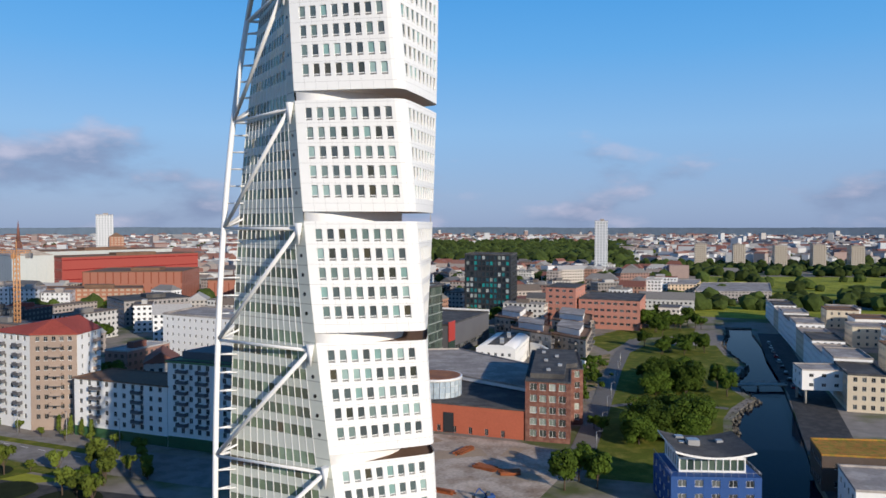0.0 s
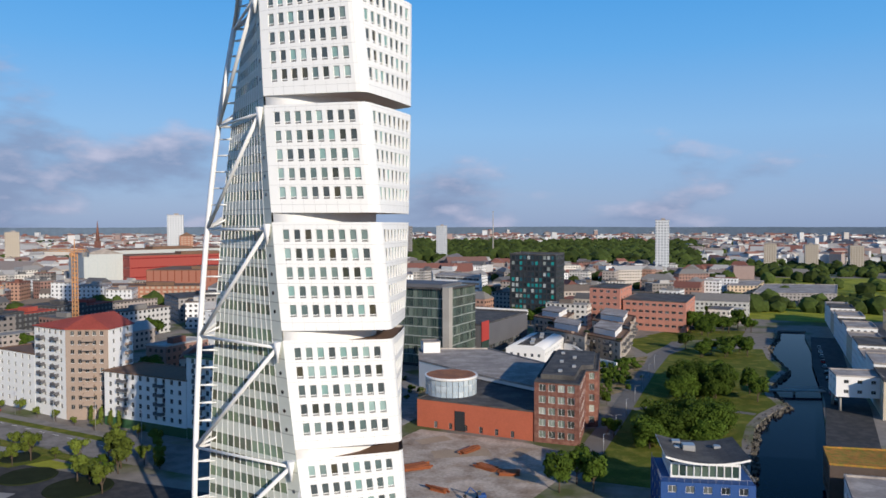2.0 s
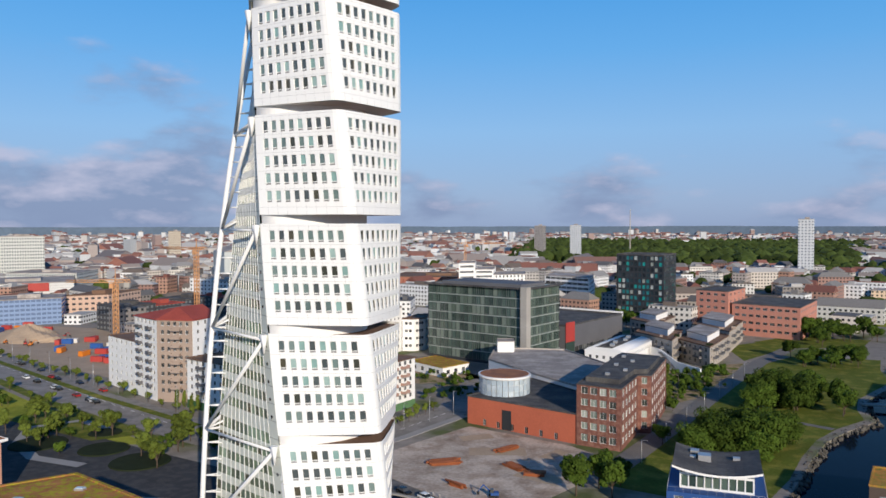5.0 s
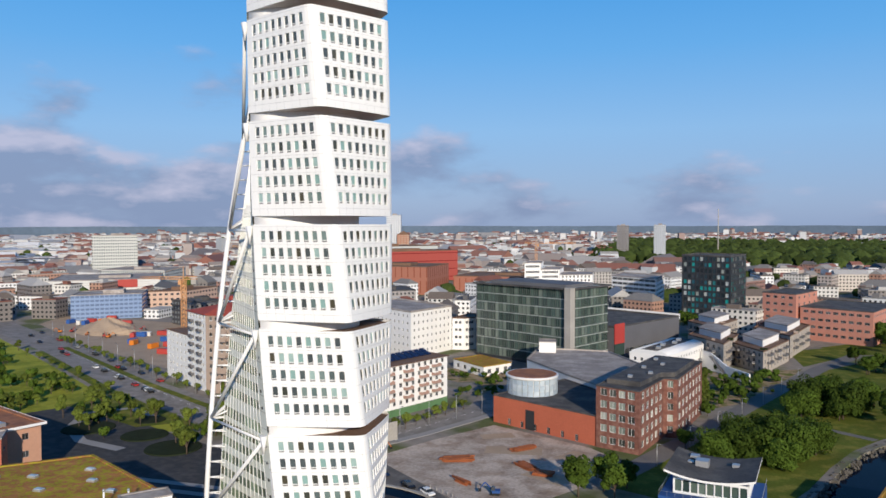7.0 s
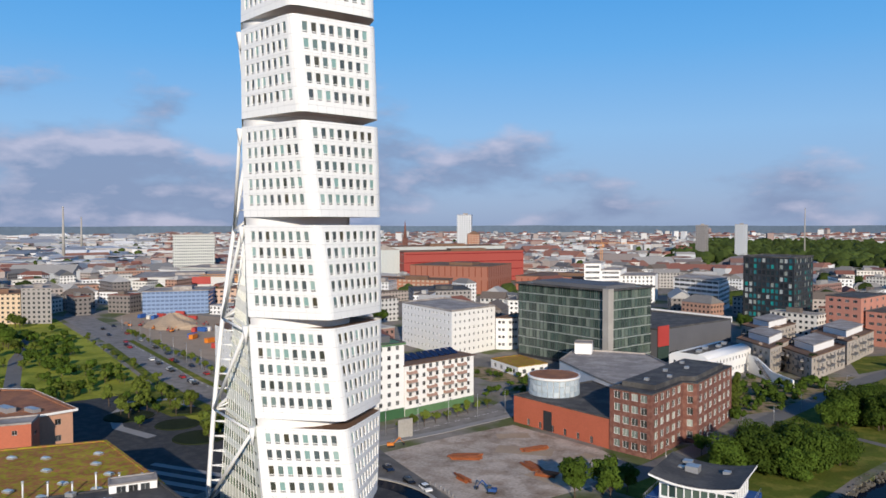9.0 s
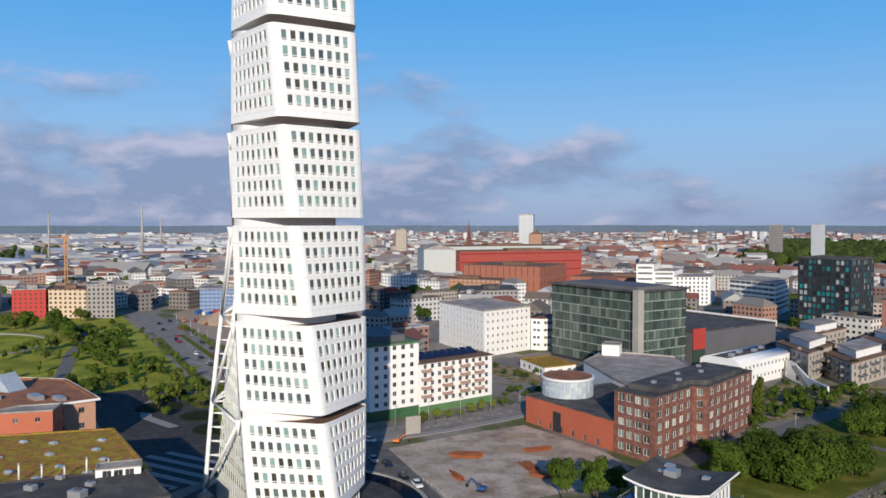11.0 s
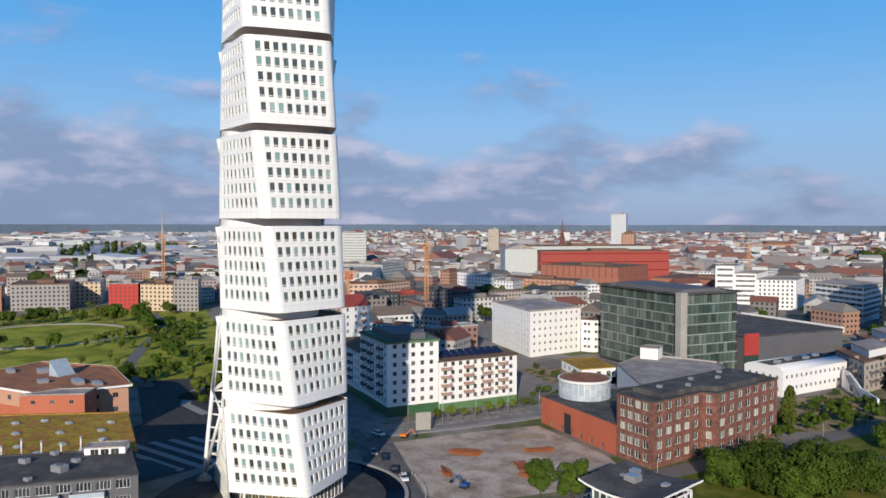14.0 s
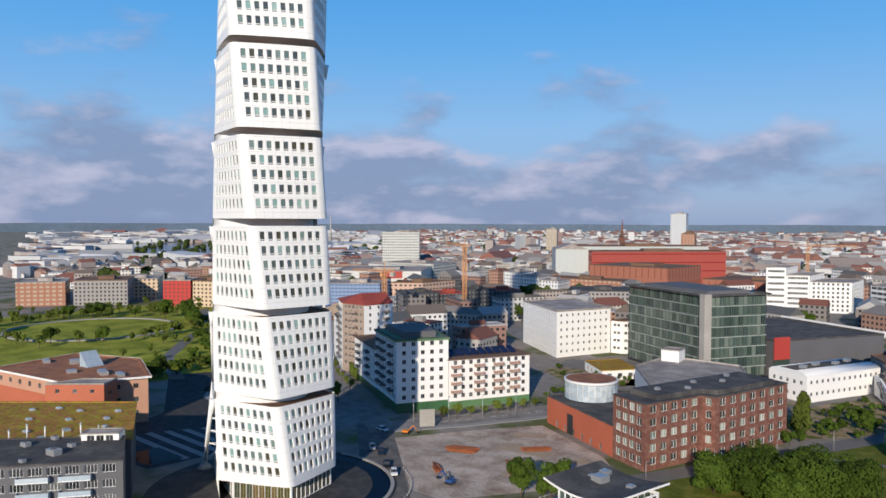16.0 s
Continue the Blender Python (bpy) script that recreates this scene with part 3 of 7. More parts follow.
for k in range(9):
    foot_z = BASE + PITCH * k
    zs = [foot_z]
    for zc in sorted(ROW_Z):
        zs += [foot_z + zc - WIN_H / 2, foot_z + zc + WIN_H / 2]
    zs.append(foot_z + CUBE)
    bm = bmesh.new()
    uv = bm.loops.layers.uv.new("UVMap")
    outline, flags = [], []
    for n_face, (pts, us) in enumerate(LINES):
        for j, p in enumerate(pts):
            outline.append(p)
            flags.append(j % 2 == 1 and j < len(pts) - 1)
        if n_face < 2:
            corner = arc((P1, P2)[n_face], (P2, P3)[n_face], (P3, P4)[n_face], 1.5)
            outline += corner
            flags += [False] * len(corner)
    outline += [Vector((-3.6, 12.6)), Vector((-8.3, -10.9))]   # the cube's back, inside the glazed wedge
    flags += [False, False]
    n = len(outline)
    grid = [[bm.verts.new(turned(p, z)) for p in outline] for z in zs]
    runs = [0.0]
    for j in range(n):
        runs.append(runs[-1] + (outline[(j + 1) % n] - outline[j]).length)
    spots = []
    for i in range(len(zs) - 1):
        for j in range(n):
            q = (grid[i][j], grid[i][(j + 1) % n], grid[i + 1][(j + 1) % n], grid[i + 1][j])
            if i % 2 == 1 and flags[j]:
                nrm = (q[1].co - q[0].co).cross(q[3].co - q[0].co).normalized()
                inner = [bm.verts.new(v.co - nrm * 0.2) for v in q]
                for e in range(4):
                    bm.faces.new((q[e], q[(e + 1) % 4], inner[(e + 1) % 4], inner[e]))
                mid = sum((v.co for v in inner), Vector()) / 4
                side = ((q[1].co - q[0].co) + (q[2].co - q[3].co)).normalized()
                up = ((q[3].co - q[0].co) + (q[2].co - q[1].co)).normalized()
                out_dir = side.cross(up).normalized()
                m = Matrix.Identity(4)
                m.col[0][:3], m.col[1][:3], m.col[2][:3], m.col[3][:3] = side, -out_dir, up, mid
                spots.append((m, j))
            else:
                f = bm.faces.new(q)
                for loop, c in zip(f.loops, ((runs[j], zs[i]), (runs[j + 1], zs[i]), (runs[j + 1], zs[i + 1]), (runs[j], zs[i + 1]))):
                    loop[uv].uv = (c[0] + 1.0, c[1] - foot_z + 0.28)
    bm.faces.new(grid[0][::-1])
    cube = part("cube", bm, WHITE_PANEL, tower)
    joined = bmesh.new()
    for m, j in spots:
        if 1 <= k <= 4 and j < 40:
            placed("window", TOWER_WINDOW, cube, m)
        else:
            joined.from_mesh(TOWER_WINDOW)
            bmesh.ops.transform(joined, matrix=m, verts=joined.verts[-(len(TOWER_WINDOW.vertices)):])
    if len(joined.verts):
        tagged(part("window_field", joined, [GLASS_TOWER, WHITE_STEEL, LOUVRE], cube), kind="stuff")
    else:
        joined.free()
    # brown roof deck with a low white edge
    bm = bmesh.new()
    ring = [turned(p, foot_z + CUBE - 0.5) for p in outline]
    bm.faces.new([bm.verts.new(p) for p in ring])
    part("roof_deck", bm, BROWN_ROOF, tower)
    # the core seen in the gap below the cube
    bm = bmesh.new()
    if k:
        # recessed wall that carries the cube above, closing towards the glazed side
        wedge = [(-7.5, -11.4), (-3.0, -10.7), (0.5, -9.4), (3.5, -8.1), (5.8, -6.2), (7.4, -3.8), (8.2, -1.0), (8.0, 2.0), (6.6, 5.0), (4.0, 7.8), (0.5, 10.8), (-2.6, 12.9), (-12, 3)]
        lo = [bm.verts.new(turned(p, foot_z - PITCH + CUBE - 0.6)) for p in wedge]
        hi = [bm.verts.new(turned(p, foot_z + 0.05)) for p in wedge]
        for j in range(len(wedge)):
            bm.faces.new((lo[j], lo[(j + 1) % len(wedge)], hi[(j + 1) % len(wedge)], hi[j])).smooth = True
        part("gap_wall", bm, WHITE, tower)

# the glazed wedge towards the steel spine, continuous over the whole height
STRIP = 3.0
PANES = 12
for name, a, b, side in (("glazed_front", TIP, P1, 1), ("glazed_back", P4, TIP, -1)):
    length = (turned(b, 68.8) - turned(a, 68.8)).length

    def along(u, z):
        return turned(a, z).lerp(turned(b, z), u / length)

    span = length - STRIP
    off = 0.0 if side == 1 else STRIP
    step = span / PANES
    us = [0.0] if side == 1 else [0.0, STRIP]
    for c in range(PANES):
        us += [off + step * c + 0.08, off + step * (c + 1) - 0.08]
    us = sorted(set(us + [length]))
    for k in range(9):
        z_lo = BASE + PITCH * k - (PITCH - CUBE) if k else 0.0
        levels = []
        foot_z = BASE + PITCH * k
        for zc in sorted(ROW_Z):
            levels.append((foot_z + zc - 0.95, foot_z + zc + 0.8))
        levels.append((foot_z + CUBE - 0.55, foot_z + CUBE + 1.5) if k < 8 else None)
        levels = [v for v in levels if v]
        z_end = foot_z + CUBE + 1.65 if k < 8 else foot_z + CUBE
        zs = [foot_z if k else 0.0]
        for lo_z, hi_z in levels:
            zs += [lo_z, hi_z]
        zs.append(z_end)
        bm, gl = bmesh.new(), bmesh.new()
        uv = bm.loops.layers.uv.new("UVMap")
        grid = [[bm.verts.new(along(u, z)) for u in us] for z in zs]
        for i in range(len(zs) - 1):
            for j in range(len(us) - 1):
                q = (grid[i][j], grid[i][j + 1], grid[i + 1][j + 1], grid[i + 1][j])
                width = us[j + 1] - us[j]
                if i % 2 == 1 and step * 0.6 < width < step * 1.05 and width < 2.5:
                    nrm = (q[1].co - q[0].co).cross(q[3].co - q[0].co).normalized()
                    inner = [v.co - nrm * 0.09 for v in q]
                    iv = [bm.verts.new(p) for p in inner]
                    for e in range(4):
                        bm.faces.new((q[e], q[(e + 1) % 4], iv[(e + 1) % 4], iv[e]))
                    gl.faces.new([gl.verts.new(p + nrm * 0.03) for p in inner])
                else:
                    f = bm.faces.new(q)
                    for loop, c in zip(f.loops, ((us[j], zs[i]), (us[j + 1], zs[i]), (us[j + 1], zs[i + 1]), (us[j], zs[i + 1]))):
                        loop[uv].uv = (0.3, c[1])
        # slim fins between the panes
        fins = bmesh.new()
        for c in range(PANES + 1):
            u = off + step * c
            for i in range(len(zs) - 1):
                pa, pb = along(u, zs[i]), along(u, zs[i + 1])
                d = (turned(b, zs[i]) - turned(a, zs[i])).normalized()
                nn = Vector((d.y, -d.x, 0))
                qs = [pa - d * 0.04, pa - d * 0.04 + nn * 0.06, pa + d * 0.04 + nn * 0.06, pa + d * 0.04]
                qt = [pb - d * 0.04, pb - d * 0.04 + nn * 0.06, pb + d * 0.04 + nn * 0.06, pb + d * 0.04]
                va, vb = [fins.verts.new(p) for p in qs], [fins.verts.new(p) for p in qt]
                for e in range(3):
                    fins.faces.new((va[e], va[e + 1], vb[e + 1], vb[e]))
        wall_part = part(name, bm, WEDGE_PANEL, tower)
        tagged(part("mullion_screen", fins, WHITE_STEEL, wall_part), kind="stuff")
        tagged(part("glazing", gl, GLASS_SPINE, wall_part), kind="stuff")
        # round windows in the solid strip beside the corner
        if side == 1:
            for zc in ROW_Z:
                z = foot_z + zc - 0.2
                c = along(length - 1.5, z)
                d = (turned(b, z) - turned(a, z)).normalized()
                nn = Vector((d.y, -d.x, 0))
                bm = bmesh.new()
                add_tube(bm, c - nn * 0.1, c + nn * 0.06, 0.34, n=14)
                part("porthole", bm, GLASS_DARK, wall_part)

# steel spine with its struts
NODE_A, NODE_B = (-8.8, -11.3), (-3.0, 14.3)
TOP_Z = BASE + PITCH * 8 + 6
bm = bmesh.new()
add_sweep(bm, [turned(SPINE, 1.0 + (TOP_Z - 1.0) * k / 52) for k in range(53)], 0.52, 12)
spine = part("spine_tube", bm, WHITE_STEEL, tower)
node_z = [BASE + PITCH * k - 2.9 for k in range(1, 9)]
for k, z in enumerate(node_z):
    for node in (NODE_A, NODE_B):
        bm = bmesh.new()
        add_tube(bm, turned(node, z), turned(SPINE, z), 0.27, n=8)
        part("cross_strut", bm, WHITE_STEEL, tower)
        bm = bmesh.new()
        low = node_z[k - 1] if k else 2.0
        add_tube(bm, turned(node, z), turned(SPINE, low), 0.37, n=8)
        part("diagonal_strut", bm, WHITE_STEEL, tower)
        bm = bmesh.new()
        e = turned(node, z)
        add_tube(bm, e + Vector((0, 0, 1.0)), e - Vector((0, 0, 2.6)), 0.75, 0.15, 6)
        part("anchor_plate", bm, WHITE_STEEL, tower)
    bm = bmesh.new()
    for node in (NODE_A, NODE_B):
        add_tube(bm, turned(SPINE, z), turned(TIP, z + 1.8).lerp(turned(node, z + 1.8), 0.08), 0.2, n=6)
    part("brace", bm, WHITE_STEEL, tower)
for k in range(9):
    for zc in sorted(ROW_Z):
        z = BASE + PITCH * k + zc - 1.55
        if z < TOP_Z - 2:
            bm = bmesh.new()
            for node in (NODE_A, NODE_B):
                add_tube(bm, turned(SPINE, z), turned(TIP, z).lerp(turned(node, z), 0.06), 0.13, n=6)
            part("rung", bm, WHITE_STEEL, tower)
bm = bmesh.new()
f0 = turned(SPINE, 1.0)
add_tube(bm, (f0.x, f0.y, -0.2), (f0.x, f0.y, 1.2), 2.2, 1.2, 20)
part("spine_foot", bm, CONCRETE, tower)
# glazed lobby under the lowest cube
lobby = [turned(p, 2.0).to_2d() for p in ((-5.6, -9.6), (9.6, -9.6), (12.6, 5.8), (-2.4, 10.2), (-18.0, 3.6))]
bm = bmesh.new()
wins = []
for j in range(5):
    ps, w, h = facade(bm, lobby[j], lobby[(j + 1) % 5], 0.0, BASE + 0.2, 9, 1, 1.75, 4.3, sill=0.2, margin=0.4)
    wins += [(p, w, h) for p in ps]
lob = part("lobby_wall", bm, WHITE_STEEL, tower)
LOBBY_GLASS = palette("lobby_glass", [(0.10, 0.09, 0.03), (0.07, 0.08, 0.05), (0.16, 0.12, 0.05)], 0.1)
for p, w, h in wins:
    placed("lobby_pane", window_mesh(w, h, LOBBY_GLASS, ALU, 1), lob, p)

# ---- ground, canal, roads ----
CANAL_LEFT = [(40, 120), (45, 170), (48, 184), (53, 206), (57.5, 227), (62.5, 246), (70, 262), (79.5, 277), (79, 292), (81.5, 310), (89, 328), (97, 346), (98, 376), (102, 406), (117, 450), (124, 478)]
CANAL_RIGHT = [(140, 478), (133, 455), (121.6, 399), (112, 360), (103, 320), (93.5, 285), (85.5, 255), (79, 231), (71.5, 205), (66, 187), (62, 165), (58, 120)]
hole = CANAL_LEFT + CANAL_RIGHT
R = 4900
outer = [(R * math.cos(t), R * math.sin(t)) for t in (2 * math.pi * k / 48 for k in range(48))]
bm = bmesh.new()
from mathutils import geometry
pts = [Vector((*p, 0)) for p in outer], [Vector((*p, 0)) for p in hole]
flat = [p for ring in pts for p in ring]
vs = [bm.verts.new(p) for p in flat]
for tri in geometry.tessellate_polygon(pts):
    if len(set(tri)) == 3:
        bm.faces.new([vs[i] for i in tri])
bmesh.ops.recalc_face_normals(bm, faces=bm.faces)
if sum(f.normal.z for f in bm.faces) < 0:
    bmesh.ops.reverse_faces(bm, faces=bm.faces)
n0 = len(outer)
low = [bm.verts.new((p[0], p[1], -1.6)) for p in hole]
for k in range(len(hole)):
    bm.faces.new((vs[n0 + k], vs[n0 + (k + 1) % len(hole)], low[(k + 1) % len(hole)], low[k]))
tagged(part("ground", bm, GROUND), "worn town ground reaching the horizon", "ground", kind="structure")
bm = bmesh.new()
bm.faces.new([bm.verts.new((*p, -1.0)) for p in ccw([(20, 110), (75, 110), (160, 490), (110, 490)])])
tagged(part("water", bm, WATER), "still dark canal water", "water", kind="structure")

# stony shore on the park side
random.seed(3)
bm = bmesh.new()
for k in range(1, len(CANAL_LEFT) - 1):
    a, b = Vector(CANAL_LEFT[k]), Vector(CANAL_LEFT[k + 1])
    for i in range(44):
        p = a.lerp(b, random.random()) + Vector((random.uniform(-1.8, 1.8), random.uniform(-1.5, 1.5)))
        r = random.uniform(0.2, 0.6)
        m = pose(p.x, p.y, -0.75 + random.uniform(-0.2, 0.5), random.uniform(0, 40), random.uniform(0, 40), random.uniform(0, 360))
        add_box(bm, -r, -r * 0.7, -0.4, r, r * 0.7, 0.5, m)
tagged(part("shore_stones", bm, SHORE), "rough grey stones along the canal shore", "stones", kind="stuff")

sheet("lawn_canal", [(9, 186), (13, 205), (23, 250), (39, 330), (50, 376), (62, 400), (99, 403), (95, 376), (94, 346), (86, 328), (78.5, 310), (76, 293), (76.5, 278), (67, 263), (60, 247), (55, 228), (51, 207), (46, 190), (30, 182)], 0.06, LAWN, "mown lawn beside the canal", "lawn")
strip("promenade", [(6, 186), (11, 207), (20, 250), (36, 330), (47, 378), (60, 420)], 7.0, 0.09, PAVING, "grey paved promenade beside the lawn", "path")
strip("lawn_path", [(26, 262), (45, 272), (66, 262)], 3.0, 0.10, PAVING, "narrow paved path over the lawn", "path")
strip("quay", [(66, 150), (74, 187), (86, 231), (101, 283), (118, 360), (142, 450)], 14.0, 0.08, SHADE_PAVING, "paved quay beside the canal", "quay")
strip("main_road", [(-700, 470), (-420, 292), (-296, 251), (-182, 208), (-112, 187), (-70, 177)], 19.0, 0.05, PALE_ASPHALT, "grey asphalt road with lanes", "road")
strip("side_street", [(-70, 177), (-60, 205), (-52, 240), (-62, 300), (-80, 318), (-150, 330), (-260, 380)], 12.0, 0.06, PALE_ASPHALT, "asphalt street beside the building lot", "road")
strip("tower_street", [(-74, 182), (-44, 166), (-10, 148), (24, 130), (60, 90)], 11.0, 0.055, ASPHALT, "asphalt street between lot and tower", "road")
strip("pavement_row", [(-74, 190), (-66, 214), (-59.5, 243)], 4.0, 0.16, PAVING, "raised pavement before the apartment row", "pavement", 0.16)
strip("pavement_lot", [(-62, 182), (-54, 205), (-46, 236)], 3.0, 0.15, STRIPE, "pale raised pavement beside the lot", "pavement", 0.15)
strip("median", [(-300, 255.5), (-184, 213), (-120, 193)], 3.0, 0.17, LAWN, "grass strip along the road", "verge", 0.12)
strip("verge", [(-300, 241), (-190, 198), (-120, 176)], 4.0, 0.14, LAWN, "grass verge along the road", "verge", 0.1)
sheet("building_lot", [(-55, 178), (-49, 200), (-40, 224), (-6, 215), (6, 207), (4, 186), (-6, 160), (-16, 158)], 0.07, DIRT, "bare gravel building lot", "building lot")
# round terrace and pool under the tower
bm = bmesh.new()
add_tube(bm, (AXIS.x, AXIS.y, 0), (AXIS.x, AXIS.y, 0.12), 30, n=72)
tagged(part("terrace", bm, SHADE_PAVING), "round paved terrace under the tower", "terrace", kind="structure")
for r0, r1, z, m_, nm, lb in ((24, 28.5, 0.16, WATER, "pool", "dark shallow pool curving round the tower"), (28.5, 29.4, 0.45, CONCRETE, "pool_rim", "low concrete rim round the pool")):
    bm = bmesh.new()
    seg = [math.radians(-60 + 3 * k) for k in range(60)]
    ri = [[bm.verts.new((AXIS.x + r * math.cos(t), AXIS.y + r * math.sin(t), zz)) for t in seg] for r, zz in ((r0, 0.1), (r0, z), (r1, z), (r1, 0.1))]
    for i in range(3):
        for k in range(len(seg) - 1):
            bm.faces.new((ri[i][k], ri[i + 1][k], ri[i + 1][k + 1], ri[i][k + 1]))
    tagged(part(nm, bm, m_), lb, "pool", kind="structure")
sheet("plaza", [(-190, 150), (-180, 180), (-120, 168), (-75, 160), (-68, 110), (-105, 100), (-125, 130)], 0.04, SHADE_PAVING, "grey paved plaza coloured darker for shade", "plaza")
for k in range(5):
    sheet("plaza_band", rect(-104 + 1.2 * k, 113.0 + 5.2 * k, 34, 2.2, 12), 0.065, STRIPE, "pale paving band across the plaza", "paving")
sheet("plaza_pool", rect(-84, 108, 14, 10, 12), 0.09, WATER, "square reflecting pool in the plaza", "pool")
for x, y, r in ((-110, 158, 8), (-128, 163, 7), (-150, 160, 8), (-141, 176, 5)):
    bm = bmesh.new()
    add_tube(bm, (x, y, 0), (x, y, 0.35), r, r - 0.3, 36)
    tagged(part("planting_bed", bm, DARK_BED), "round raised bed of dark clipped planting on the plaza", "planting bed", kind="structure")
sheet("plaza_lawn", [(-185, 176), (-176, 192), (-130, 178), (-138, 168)], 0.08, LAWN, "clipped plaza lawn", "lawn")
# the great park
sheet("park", [(-118, 172), (-190, 194), (-300, 236), (-430, 282), (-470, 215), (-430, 60), (-330, 20), (-190, 60), (-178, 150)], 0.03, MEADOW, "wide park lawn with worn patches", "lawn")
bm = bmesh.new()
add_tube(bm, (-352, 152, 0), (-352, 152, 0.25), 46, n=64)
tagged(part("oval_lawn", bm, MEADOW), "sunlit oval lawn", "lawn", kind="structure")
bm = bmesh.new()
seg = [2 * math.pi * k / 72 for k in range(73)]
ri = [[bm.verts.new((-352 + r * math.cos(t), 152 + r * math.sin(t), zz)) for t in seg] for r, zz in ((46.5, 0.1), (46.5, 0.8), (48.5, 0.8), (48.5, 0.1))]
for i in range(3):
    for k in range(72):
        bm.faces.new((ri[i][k], ri[i + 1][k], ri[i + 1][k + 1], ri[i][k + 1]))
tagged(part("oval_wall", bm, STRIPE), "pale low wall round the oval lawn", "wall", kind="structure")
strip("park_path", [(-178, 150), (-230, 160), (-290, 190), (-330, 215), (-420, 240)], 6.0, 0.06, PAVING, "paved path through the park", "path")
sheet("sun_meadow", [(-200, 175), (-185, 188), (-290, 228), (-300, 205), (-240, 180)], 0.07, MEADOW, "long grass meadow", "meadow")
sheet("far_meadow", [(170, 690), (330, 640), (640, 760), (560, 960), (220, 960)], 0.08, MEADOW, "wide green sports meadow", "meadow")
sheet("park_meadow", [(40, 560), (160, 520), (300, 560), (150, 640)], 0.07, MEADOW, "grass field behind the canal", "meadow")
sheet("harbour_water", [(-2200, 500), (-900, 260), (-1000, 420), (-2000, 900)], 0.1, WATER, "strip of harbour water", "water")
sheet("garden", [(14, 274), (24, 290), (36, 345), (40, 372), (14, 348), (2, 330), (0, 280)], 0.066, SCRUB, "scrubby garden ground with brown patches", "garden")
sheet("garden", [(-50, 244), (-44, 262), (-58, 300), (-78, 296), (-64, 262)], 0.055, SCRUB, "overgrown green ground behind the row", "garden")
sheet("forecourt", [(-110, 300), (-70, 308), (-60, 322), (-104, 336), (-118, 312)], 0.065, PAVING, "paved forecourt of the glass office", "paving")
sheet("garden", [(-106, 286), (-80, 276), (-60, 296), (-72, 308), (-108, 298)], 0.06, SCRUB, "dry garden ground round the pavilion", "garden")
for k in range(26):
    p = Vector((-118, 187.5)).lerp(Vector((-296, 251)), k / 26.0)
    sheet("lane_mark", rect(p.x, p.y, 3.0, 0.25, 160), 0.075, WHITE, "white lane mark on the road", "road mark")
for k in range(9):
    p = Vector((-61.5, 200)).lerp(Vector((-52.5, 238)), k / 9.0)
    sheet("lane_mark", rect(p.x, p.y, 2.5, 0.22, 77), 0.08, WHITE, "white lane mark on the street", "road mark")
sheet("dig_site", [(-206, 240), (-300, 266), (-400, 306), (-428, 345), (-330, 352), (-236, 302), (-204, 264)], 0.05, SAND, "sandy ground of a building site", "building site")

# paths and yards between the terraces and the canal lawn
strip("yard_path", [(-8, 300), (-4, 330), (6, 372), (20, 410), (44, 440)], 5.0, 0.07, PAVING, "paved yard path between the houses", "path")
sheet("garden", [(-52, 372), (-18, 374), (-8, 392), (-30, 400), (-50, 392)], 0.055, SCRUB, "rough green ground behind the halls", "garden")
sheet("garden", [(40, 378), (60, 424), (96, 440), (104, 470), (64, 470), (30, 420)], 0.05, LAWN, "grass behind the terraces", "lawn")
sheet("garden", [(-14, 290), (-2, 284), (2, 322), (10, 350), (-10, 322)], 0.05, SCRUB, "dry planted ground beside the white hall", "garden")
strip("plaza_path", [(-122, 150), (-140, 150), (-156, 158), (-168, 172), (-160, 184), (-140, 180)], 3.5, 0.09, STRIPE, "pale gravel path round the plaza lawn", "path")
for k, (x, y, w, d, turn) in enumerate(((-30, 196, 16, 7, 20), (-14, 184, 12, 6, -15), (-36, 208, 10, 5, 40), (-8, 200, 9, 4, 70))):
    sheet("mud_patch", rect(x, y, w, d, turn), 0.085 + 0.004 * k, SAND, "scraped sandy patch on the lot", "ground")

# ---- buildings round the tower ----
# glass office with a white corner pier
OFFICE_FRAME = mat("pale_glazing_bars", (0.20, 0.23, 0.21), 0.45, metal=0.3, var=0.1)
g = quad((-49.7, 322.3), (-102.7, 338.3), (-41.3, 352.4))
glass_office = building("glass_office", "green-tinted glass office block with a pale corner pier", "office", g, 35.0, BLACK_CLAD, DARK_ROOF, [(13, 8, 2.3, 3.9, 0.3, 1.0, 0.4), None, None, (23, 8, 2.25, 3.9, 0.3, 1.0, 0.4)], GLASS_GREEN, OFFICE_FRAME, parapet=0.7, eave=1.2)
lp, ox, oy = local_poly(g)
bm = bmesh.new()
add_prism(bm, rect(-49.7 - ox - 1.6, 322.3 - oy - 1.6, 3.2, 3.4, -17), 0, 36)
part("corner_pier", bm, CONCRETE, glass_office, "pale concrete corner pier")
OFFICE_SLAB = mat("pale_floor_edge", (0.34, 0.38, 0.35), 0.5, var=0.1)
for level in range(1, 9):
    bm = bmesh.new()
    ring = inset(lp, -0.14)
    add_prism(bm, ring, 1.0 + level * 4.25 - 0.2, 1.0 + level * 4.25 + 0.15)
    part("floor_edge", bm, OFFICE_SLAB, glass_office, "pale floor edge band")
bm = bmesh.new()
add_prism(bm, inset(lp, 5), 35.0, 36.6)
part("roof_plant", bm, GREY_CLAD, glass_office)

